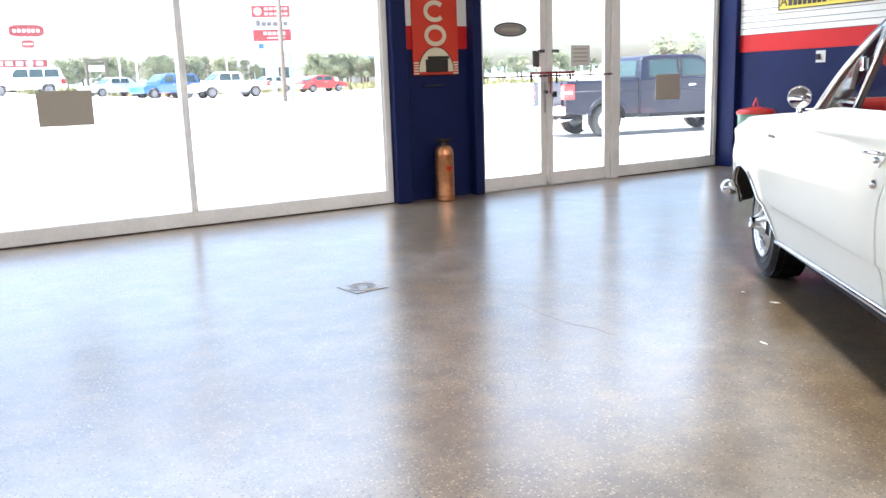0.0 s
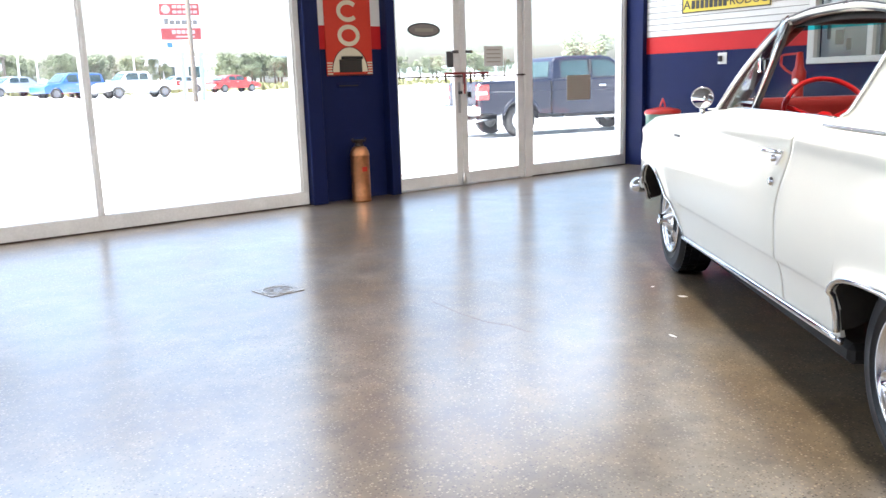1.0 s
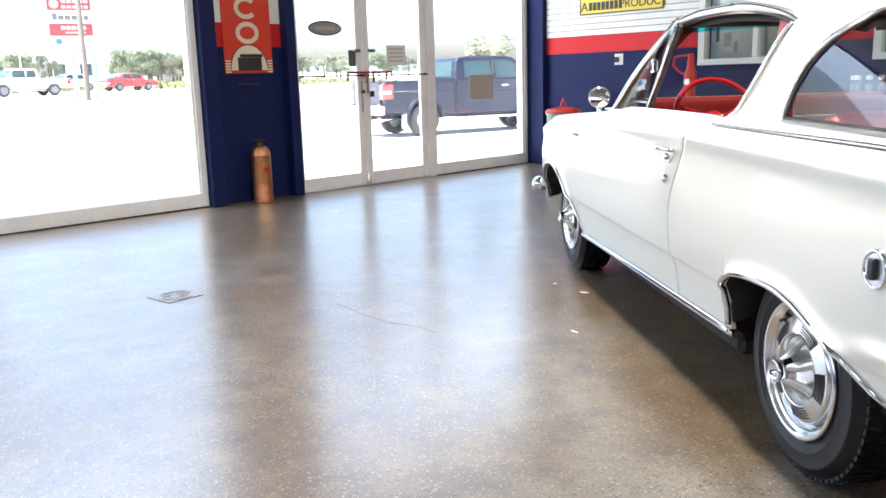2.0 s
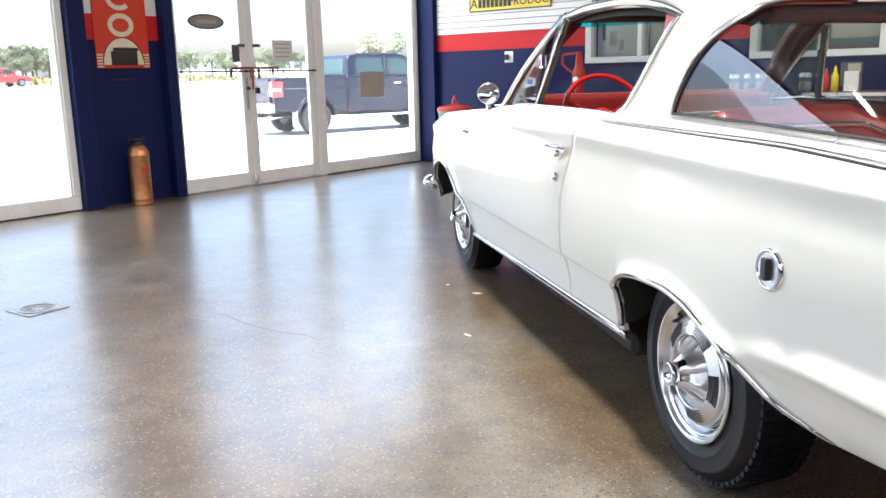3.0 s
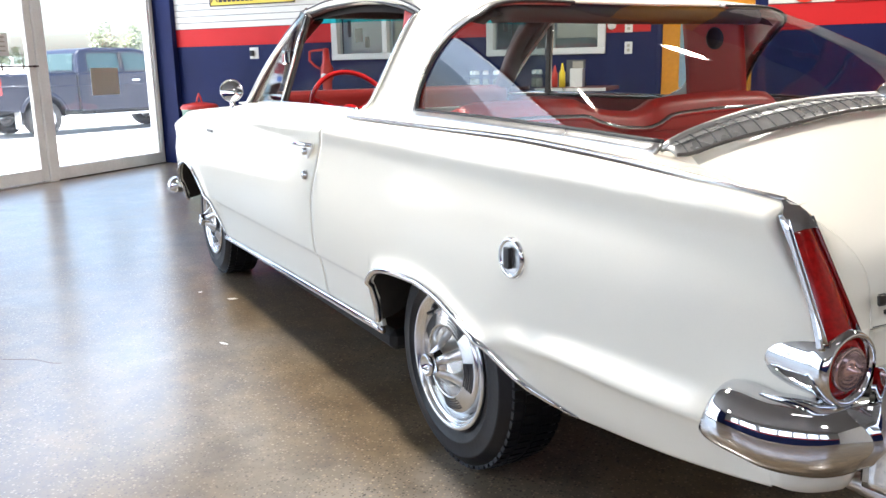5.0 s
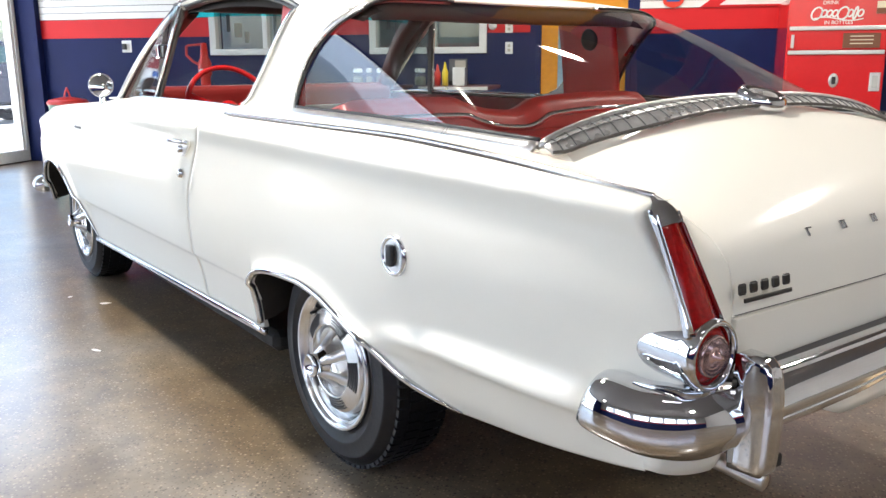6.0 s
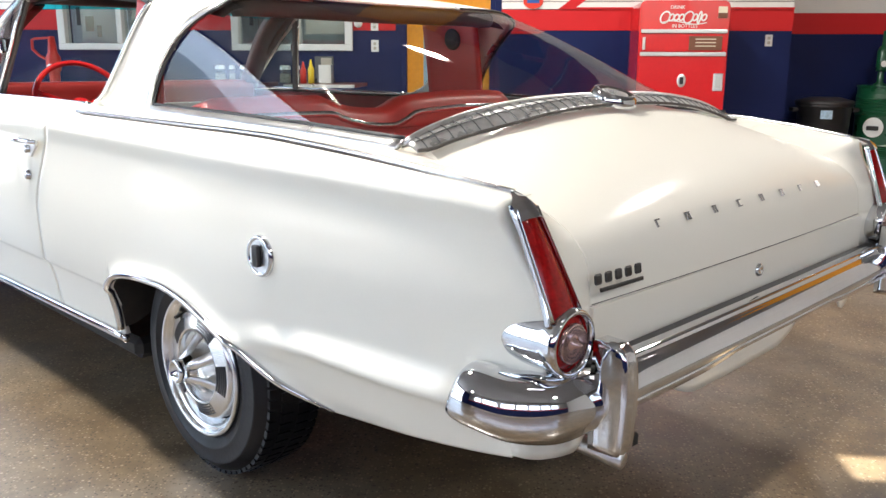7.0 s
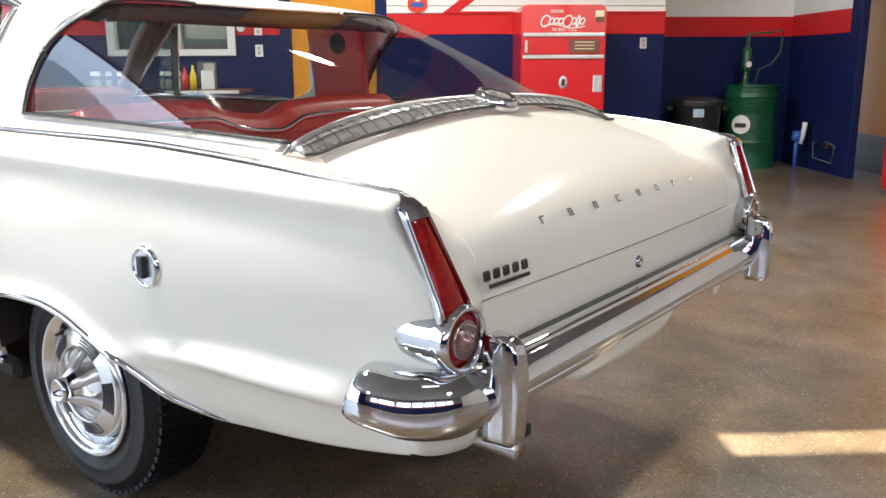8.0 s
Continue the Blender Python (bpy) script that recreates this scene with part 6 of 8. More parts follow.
poly(bm, [(0.095 * max(-1, min(1, 1.25 * math.cos(a))), -0.012, 0.13 + 0.13 * math.sin(a)) for a in np.linspace(0, 2 * math.pi, 37)[:-1]], (0, 0.012, 0))
part("plate", bm, RED_SIGN, em)
part("bar", box(bmesh.new(), (-0.06, -0.016, 0.055), (0.06, -0.0125, 0.10), 0.003), BLUE_PAINT, em)
part("disc", lathe(bmesh.new(), [(0, -0.015), (0.05, -0.015), (0.05, -0.0125)], 28, "y", (0, 0, 0.16)), WHITE_WALL, em)

# bottle vending machine
vm = thing("vending_machine", R(5.2, -1.835, 0, -90), "red vintage bottle vending machine with white lettering shapes", "vending machine")
V0, V1, VD, VH = -0.395, 0.395, 0.62, 1.645


def rounded_front(z0, z1, inset=0.0, r=0.06):
    return [(V0 + inset, z0), (V1 - inset, z0), (V1 - inset, z1 - r)] + [(V1 - inset - r + r * math.cos(a), z1 - r + r * math.sin(a)) for a in np.linspace(0.2, math.pi / 2, 6)] + [(V0 + inset + r - r * math.sin(a), z1 - r + r * math.cos(a)) for a in np.linspace(0, math.pi / 2 - 0.2, 6)] + [(V0 + inset, z1 - r)]


bm = bmesh.new()
poly(bm, [(x, 0.02, z) for x, z in rounded_front(0.06, VH)], (0, VD, 0))
part("cabinet", bm, VEND, vm)
part("plinth", box(bmesh.new(), (V0 + 0.03, 0.06, 0.0), (V1 - 0.03, VD, 0.06)), BLACK, vm)
bm = bmesh.new()
poly(bm, [(x, -0.004, z) for x, z in rounded_front(1.395, VH - 0.012, 0.012, 0.05)], (0, 0.024, 0))
head = part("head_panel", bm, VEND, vm)
part("upper_door", box(bmesh.new(), (V0 + 0.012, -0.012, 1.20), (V1 - 0.012, 0.02, 1.36), 0.008, 2), VEND, vm)
part("lower_door", box(bmesh.new(), (V0 + 0.012, -0.012, 0.10), (V1 - 0.012, 0.02, 1.16), 0.01, 2), VEND, vm)
for z in (1.377, 1.178):
    part("bright_bar", box(bmesh.new(), (V0 + 0.014, -0.026, z - 0.017), (V1 - 0.02, -0.002, z + 0.017), 0.006, 2), TIN, vm, "ribbed bright bar")
part("name_plate", box(bmesh.new(), (0.045, -0.018, 1.212), (0.335, -0.0125, 1.335), 0.002), BROWN, vm, "brown instruction plate")
for k in range(3):
    part("plate_line", box(bmesh.new(), (0.10, -0.0205, 1.305 - 0.03 * k), (0.28, -0.0182, 1.313 - 0.03 * k)), CREAM, vm)
part("grip", box(bmesh.new(), (V0 + 0.03, -0.03, 1.215), (V0 + 0.055, -0.0125, 1.325), 0.006, 2), TIN, vm)
coin = part("coin_slot", lathe(bmesh.new(), [(0.0, -0.020), (0.022, -0.020), (0.034, -0.024), (0.04, -0.0125)], 30, "y", (0.0, 0, 0.945)), TIN, vm, "oval bright coin slot", smooth=True)
for v in coin.data.vertices:
    v.co.z = 0.945 + (v.co.z - 0.945) * 1.5
part("coin_gap", box(bmesh.new(), (-0.016, -0.0262, 0.912), (0.016, -0.0205, 0.975), 0.005), BLACK, coin)
part("return_plate", box(bmesh.new(), (0.28, -0.02, 0.855), (0.365, -0.0125, 1.01), 0.003), TIN, vm, "bright return plate")
part("return_window", box(bmesh.new(), (0.30, -0.023, 0.885), (0.345, -0.0202, 0.985), 0.002), material("pale_label", (0.5, 0.52, 0.5), 0.4), vm)
part("price_card", box(bmesh.new(), (0.285, -0.010, 1.49), (0.365, -0.0045, 1.59), 0.002), CREAM, vm, "small printed card")
part("price_band", box(bmesh.new(), (0.285, -0.0125, 1.49), (0.365, -0.0102, 1.535)), BROWN, vm)
# the maker's script as plain slanting ovals over a ribbon
bm = bmesh.new()
for x, rx, rz in ((-0.175, 0.04, 0.05), (-0.118, 0.02, 0.028), (-0.075, 0.02, 0.026), (-0.032, 0.02, 0.026), (0.03, 0.04, 0.05), (0.086, 0.02, 0.028), (0.125, 0.012, 0.05), (0.165, 0.02, 0.027)):
    sweep(bm, [(x + rx * math.cos(a) + 0.25 * rz * math.sin(a), -0.0065, 1.497 + rz * math.sin(a)) for a in np.linspace(0, 2 * math.pi, 21)[:-1]], rect(0.013, 0.004), up=(0, -1, 0), closed=True)
sweep(bm, [(-0.21 + 0.40 * t, -0.0065, 1.452 + 0.014 * math.sin(2 * math.pi * t)) for t in np.linspace(0, 1, 30)], rect(0.008, 0.004), up=(0, -1, 0))
part("white_script", bm, WHITE_PAPER, head, "white flowing script shapes")
lettering("word", "DRINK", 0.042, WHITE_PAPER, head, pose(-0.07, -0.005, 1.583, 90))
lettering("word", "IN BOTTLES", 0.042, WHITE_PAPER, head, pose(0.0, -0.005, 1.422, 90))

# recess: black bin, green oil drum with hand pump, standpipe
binn = thing("trash_can", R(6.30, -3.50), "black plastic trash can with lid and side handles", "trash can")
part("body", lathe(bmesh.new(), [(0.0, 0.0), (0.21, 0.0), (0.235, 0.2), (0.26, 0.66), (0.275, 0.67), (0.275, 0.70), (0.255, 0.70)], 36), BLACK, binn, smooth=True)
part("lid", lathe(bmesh.new(), [(0.28, 0.695), (0.285, 0.72), (0.27, 0.735), (0.15, 0.765), (0.0, 0.77)], 36), BLACK, binn, smooth=True)
for s in (-1, 1):
    part("side_handle", box(bmesh.new(), (-0.06, s * 0.30 - 0.03, 0.62), (0.06, s * 0.30 + 0.03, 0.66), 0.012, 2), BLACK, binn)
lab = part("label_sheet", box(bmesh.new(), (-0.055, -0.004, -0.085), (0.055, 0.0, 0.0)), material("pale_blue_label", (0.35, 0.5, 0.62), 0.5, vary=0.3, patch=20), binn, "pale blue label", at=pose(-0.255, 0.06, 0.645, 0, 0, 257))
drum = thing("oil_drum", R(6.42, -4.15), "dark green ribbed oil drum with white round badge", "drum")
prof = [(0.0, 0.01), (0.27, 0.01), (0.285, 0.0), (0.285, 0.02)]
for k in range(6):
    z = 0.16 + 0.022 * k
    prof += [(0.276, z), (0.284, z + 0.011)]
prof += [(0.276, 0.30), (0.276, 0.56)]
for k in range(8):
    z = 0.58 + 0.024 * k
    prof += [(0.276, z), (0.285, z + 0.012)]
prof += [(0.276, 0.80), (0.277, 0.86), (0.287, 0.87), (0.287, 0.885), (0.27, 0.885), (0.268, 0.865), (0.0, 0.865)]
part("shell", lathe(bmesh.new(), prof, 96), GREEN, drum)
bm = bmesh.new()
poly(bm, [(0.10 * math.cos(a), -0.003, 0.10 * math.sin(a)) for a in np.linspace(0, 2 * math.pi, 37)[:-1]], (0, 0.003, 0))
disc = part("badge", bm, WHITE_PAPER, drum, "white round badge", at=pose(-0.2115, 0.183, 0.47, 0, 0, 229))
part("badge_shape", box(bmesh.new(), (-0.06, -0.006, -0.03), (0.055, -0.0035, 0.015), 0.012, 2), INK, disc, "dark plain shape")
pump = thing("drum_pump", R(6.40, -4.06, 0.866), "green hand pump with a hose on the drum", "pump")
part("base", lathe(bmesh.new(), [(0.0, 0.0), (0.06, 0.0), (0.06, 0.03), (0.03, 0.05), (0.03, 0.16)], 24), GREEN, pump, smooth=True)
part("body", lathe(bmesh.new(), [(0.0, 0.16), (0.05, 0.16), (0.055, 0.2), (0.055, 0.36), (0.04, 0.40), (0.018, 0.42), (0.018, 0.56), (0.0, 0.565)], 24), GREEN, pump, smooth=True)
part("dial", lathe(bmesh.new(), [(0.0, -0.062), (0.03, -0.062), (0.032, -0.05)], 24, "x", (0, 0, 0.235)), WHITE_PAPER, pump, "white dial")
part("hose", sweep(bmesh.new(), [(0, 0, 0.54), (0.01, -0.08, 0.565), (0.0, -0.25, 0.57), (0.0, -0.37, 0.60), (0.0, -0.375, 0.50), (0.0, -0.36, 0.36), (0.0, -0.27, 0.24), (0.0, -0.14, 0.18), (0.0, -0.10, 0.02)], circle(0.011, 10)), GREEN, pump, smooth=True)
pipe = thing("standpipe", R(6.12, -4.55), "blue standpipe with white capped fittings", "standpipe")
part("post", sweep(bmesh.new(), [(0, 0, 0), (0, 0, 0.36)], circle(0.022, 14)), BLUE_PAINT, pipe, smooth=True)
part("valve", lathe(bmesh.new(), [(0.0, 0.30), (0.05, 0.30), (0.055, 0.34), (0.05, 0.40), (0.0, 0.41)], 20), BLUE_PAINT, pipe, smooth=True)
part("cap", sweep(bmesh.new(), [(-0.03, -0.03, 0.27), (-0.04, -0.05, 0.40), (-0.04, -0.06, 0.50)], circle(0.026, 12)), WHITE_WALL, pipe, "white capped fitting", smooth=True)
rack = thing("hose_bracket", R(5.80, -4.698, 0.30), "bent steel pipe bracket on the wall", "bracket")
part("loop", sweep(bmesh.new(), [(0.14, -0.0, 0.0), (0.14, 0.05, -0.0), (0.13, 0.05, -0.16), (-0.26, 0.05, -0.18), (-0.30, 0.05, 0.0), (-0.10, 0.05, 0.02), (-0.10, 0.0, 0.02)], circle(0.008, 8)), GREY_PAINT, rack, smooth=True)
part("body", box(bmesh.new(), (-0.16, 0.0, -0.04), (-0.05, 0.06, 0.02), 0.008), DARK_METAL, rack)
chest = thing("tool_cabinet", R(4.02, -4.55), "red steel tool cabinet on castors", "cabinet")
part("case", box(bmesh.new(), (-0.30, -0.40, 0.06), (0.22, 0.12, 0.80), 0.008, 2), VEND, chest)
for k in range(4):
    part("drawer", box(bmesh.new(), (-0.29, 0.121, 0.10 + 0.17 * k), (0.21, 0.133, 0.25 + 0.17 * k), 0.003), VEND, chest)
for x in (-0.24, 0.16):
    for y in (-0.34, 0.06):
        part("castor", lathe(bmesh.new(), [(0, -0.012), (0.03, -0.012), (0.03, 0.012), (0, 0.012)], 16, "x", (x, y, 0.03)), BLACK, chest)

# corner by the window: oil can stand
can = thing("oil_canister", R(5.40, 5.90), "faded green oil canister with red lid", "canister")
part("body", lathe(bmesh.new(), [(0.0, 0.0), (0.20, 0.0), (0.20, 0.02), (0.195, 0.03), (0.195, 0.66), (0.205, 0.67), (0.205, 0.69)], 36), TEAL, can, smooth=True)
part("lid", lathe(bmesh.new(), [(0.212, 0.685), (0.215, 0.71), (0.19, 0.735), (0.06, 0.76), (0.0, 0.765)], 36), RED_PLASTIC, can, smooth=True)
part("lid_handle", sweep(bmesh.new(), [(-0.05, 0, 0.755), (-0.035, 0, 0.80), (0.0, 0, 0.86), (0.035, 0, 0.80), (0.05, 0, 0.755)], rect(0.016, 0.02, 0.004), up=(0, 1, 0)), RED_PLASTIC, can)
# red lever pump stand by the wall
gp = thing("grease_pump", R(5.40, 4.20), "red cast lever grease pump on a stand", "pump")
part("tank", lathe(bmesh.new(), [(0.0, 0.0), (0.15, 0.0), (0.15, 0.04), (0.13, 0.06), (0.13, 0.80), (0.10, 0.84), (0.05, 0.86), (0.0, 0.86)], 28), RED_PLASTIC, gp, smooth=True)
part("column", lathe(bmesh.new(), [(0.05, 0.86), (0.05, 0.98), (0.07, 1.0), (0.07, 1.12), (0.045, 1.17), (0.03, 1.32), (0.0, 1.325)], 20), RED_PLASTIC, gp, smooth=True)
part("crank", sweep(bmesh.new(), [(0, 0.0, 1.31), (0, 0.17, 1.30), (0, 0.20, 1.29), (0, 0.205, 1.20), (0, 0.14, 1.14), (0, 0.06, 1.10)], rect(0.022, 0.026, 0.005), up=(1, 0, 0)), RED_PLASTIC, gp)
part("gauge", lathe(bmesh.new(), [(0.0, -0.08), (0.03, -0.08), (0.034, -0.06)], 20, "x", (0, 0, 1.03)), TIN, gp, "small round gauge")

# tall tables along the wall with condiments
WOOD = material("dark_red_tabletop", (0.16, 0.05, 0.035), 0.3, vary=0.2, grain=30)
for b in (2.35, 1.45):
    t = thing("diner_table", R(5.33, b), "dark red topped diner table with steel post", "table", "tables along the wall")
    part("tabletop", box(bmesh.new(), (-0.34, -0.33, 0.86), (0.34, 0.33, 0.895), 0.008, 2), WOOD, t)
    part("edge_strip", sweep(bmesh.new(), [(-0.345, -0.33, 0.877), (-0.345, 0.33, 0.877)], rect(0.01, 0.03, 0.002)), TIN, t)
    part("post", lathe(bmesh.new(), [(0.03, 0.02), (0.03, 0.86)], 16), TIN, t, smooth=True)
    part("foot", lathe(bmesh.new(), [(0.0, 0.04), (0.05, 0.04), (0.24, 0.012), (0.25, 0.0)], 28), TIN, t, smooth=True)
CLEAR_JAR = glass("jar_glass", (0.8, 0.85, 0.85))


def bottle(b, a, mat, label, h=0.20, r=0.03):
    o = thing("sauce_bottle", R(a, b, 0.895), label, "bottle", "table condiments")
    part("body", lathe(bmesh.new(), [(0.0, 0.0), (r, 0.0), (r, h * 0.6), (r * 0.5, h * 0.75), (r * 0.4, h * 0.78)], 20), mat, o, smooth=True)
    part("nozzle", lathe(bmesh.new(), [(r * 0.5, h * 0.75), (r * 0.5, h * 0.80), (0.006, h), (0.0, h)], 16), mat, o, smooth=True)


bottle(1.645, 5.20, material("ketchup_red", (0.55, 0.03, 0.015), 0.3), "red squeeze sauce bottle")
bottle(1.57, 5.19, material("mustard_yellow", (0.78, 0.60, 0.02), 0.3), "yellow squeeze sauce bottle", 0.22)
for b, a in ((2.33, 5.2), (2.24, 5.24), (2.12, 5.2), (1.80, 5.22), (2.5, 5.3), (2.42, 5.18), (2.19, 5.12), (1.72, 5.26), (1.87, 5.3)):
    j = thing("shaker", R(a, b, 0.895), "clear glass shaker with metal cap", "shaker", "table condiments")
    part("jar", lathe(bmesh.new(), [(0.0, 0.002), (0.03, 0.002), (0.034, 0.05), (0.026, 0.11), (0.026, 0.13)], 18), CLEAR_JAR, j, smooth=True)
    part("contents", lathe(bmesh.new(), [(0.0, 0.004), (0.027, 0.004), (0.030, 0.05), (0.025, 0.085), (0.0, 0.088)], 16), PAPER, j, "pale powder", smooth=True)
    part("cap", lathe(bmesh.new(), [(0.029, 0.125), (0.029, 0.15), (0.02, 0.165), (0.0, 0.168)], 18), TIN, j, smooth=True)
nh = thing("napkin_holder", R(5.25, 1.44, 0.895), "chrome napkin holder with white napkins", "napkin holder")
part("case", box(bmesh.new(), (-0.05, -0.06, 0.0), (0.05, 0.06, 0.17), 0.006, 2), TIN, nh)
part("napkins", box(bmesh.new(), (-0.054, -0.045, 0.02), (-0.046, 0.045, 0.15)), WHITE_PAPER, nh)
mh = thing("menu_holder", R(5.45, 1.50, 0.895), "stack of printed menus in a stand", "menus")
part("stand", box(bmesh.new(), (-0.02, -0.10, 0.0), (0.02, 0.10, 0.04), 0.004), BLACK, mh)
part("cards", box(bmesh.new(), (-0.012, -0.09, 0.04), (0.012, 0.09, 0.25), 0.002), GREY_PAINT, mh)
part("card_face", box(bmesh.new(), (-0.0145, -0.075, 0.06), (-0.0122, 0.03, 0.235), 0.0005), PAPER, mh)
bn = thing("bench_seat", R(5.45, 0.95), "dark bench seat with steel rail", "bench")
part("cushion", box(bmesh.new(), (-0.22, -0.30, 0.40), (0.36, 0.18, 0.48), 0.02, 2), BLACK, bn)
part("base", box(bmesh.new(), (-0.16, -0.26, 0.0), (0.34, 0.14, 0.40), 0.005), GREY_PAINT, bn)
part("rail", sweep(bmesh.new(), [(-0.20, -0.28, 0.48), (-0.20, -0.28, 0.74), (-0.20, 0.16, 0.76), (-0.20, 0.16, 0.48)], circle(0.012, 10)), TIN, bn, smooth=True)

# ---- outside: lot, vehicles, signs, trees, distance ----
LOT = material("sunlit_concrete", (0.60, 0.59, 0.57), 0.8, vary=0.12, grain=8, patch=0.4, bump=0.002)
GRASS = material("dry_grass", (0.22, 0.22, 0.10), 0.9, vary=0.3, grain=3, patch=0.2)
RISE = curve_of([6.0, 18.0, 35.0, 62.0, 120.0, 400.0, 3000.0], [-0.10, -0.25, 0.06, 0.78, 2.0, 6.0, 30.0])


def ground_z(a, b):
    return RISE(b) + 0.06 * min(max(0.0, 14.0 - a), 14.0) * ease(b, 30.0, 60.0) if b > 6.0 else -0.10


bm = bmesh.new()
bs = [-3000, -500, -60, -12, 6.9, 9, 12, 15, 18, 24, 30, 40, 50, 62, 80, 120, 200, 400, 900, 3000]
as_ = [-3000, -600, -150, -60, -30, -12, -4, 2, 8, 14, 20, 30, 45, 80, 200, 600, 3000]
vg = [[bm.verts.new((a, b, ground_z(a, b) - (0.12 if b < 6.0 else 0))) for b in bs] for a in as_]
for i in range(len(as_) - 1):
    for j in range(len(bs) - 1):
        bm.faces.new((vg[i][j], vg[i + 1][j], vg[i + 1][j + 1], vg[i][j + 1]))
tagged(part("ground", bm, LOT, at=ROOM, smooth=True), "pale sunlit concrete parking lot", "ground", kind="structure")
room_part("pavement", [((-7.2, FRONT + 0.12, -0.2), (8.2, FRONT + 1.6, -0.03))], LOT, "pale concrete walk along the shop front")
KERB = material("faded_red_kerb", (0.52, 0.30, 0.27), 0.7, vary=0.2)
room_part("pavement_kerb", [((-7.2, FRONT + 1.605, -0.2), (8.2, FRONT + 1.70, -0.022))], KERB, "faded red painted kerb")

CAR_BLUE = material("dark_blue_car_paint", (0.006, 0.010, 0.026), 0.4, coat=0.22, crough=0.06, vary=0.05, spec=0.3)
CAR_BRIGHT = material("bright_blue_car_paint", (0.02, 0.12, 0.42), 0.3, coat=1.0, vary=0.05)
CAR_WHITE = material("white_car_paint", (0.75, 0.75, 0.74), 0.3, coat=1.0, vary=0.03)
CAR_RED = material("red_car_paint", (0.5, 0.03, 0.03), 0.3, coat=1.0, vary=0.05)
CAR_SILVER = material("silver_car_paint", (0.55, 0.56, 0.58), 0.3, coat=1.0, vary=0.05, metal=0.3)
DUSTY_TYRE = material("dusty_tyre", (0.035, 0.034, 0.033), 0.7, vary=0.2)
ALLOY = material("grey_alloy", (0.18, 0.18, 0.19), 0.35, metal=0.5)
TAIL_RED = material("bright_red_lens", (0.55, 0.02, 0.02), 0.12, coat=1.0, vary=0.15, patch=20)
DARK_GLASS = material("dark_car_window", (0.035, 0.065, 0.07), 0.12, spec=0.2)


def extruded(bm, outline, x0, x1, taper=0.0, z_t=None):
    """A side outline of (y, z) carried across the car, its upper part narrowed."""
    rings = []
    for x in (x0, x0 + 0.06 * (x1 - x0), x1 - 0.06 * (x1 - x0), x1):
        edge = x in (x0, x1)
        ring = []
        for y, z in outline:
            k = 1 - (taper * max(0, (z - z_t)) if z_t else 0)
            cx = (x0 + x1) / 2
            zz, yy = z, y
            if edge:
                zz = z - 0.02 if z > 0.6 else z + 0.01
            ring.append(bm.verts.new((cx + (x - cx) * k, yy, zz)))
        rings.append(ring)
    n = len(outline)
    for i in range(3):
        for j in range(n):
            bm.faces.new((rings[i][j], rings[i][(j + 1) % n], rings[i + 1][(j + 1) % n], rings[i + 1][j]))
    bm.faces.new(rings[0])
    bm.faces.new(rings[-1])
    return bm


def arch_pts(c, r, z0, n=9):
    return [(c - r * math.cos(a), z0 + r * math.sin(a)) for a in np.linspace(0.25, math.pi - 0.25, n)]


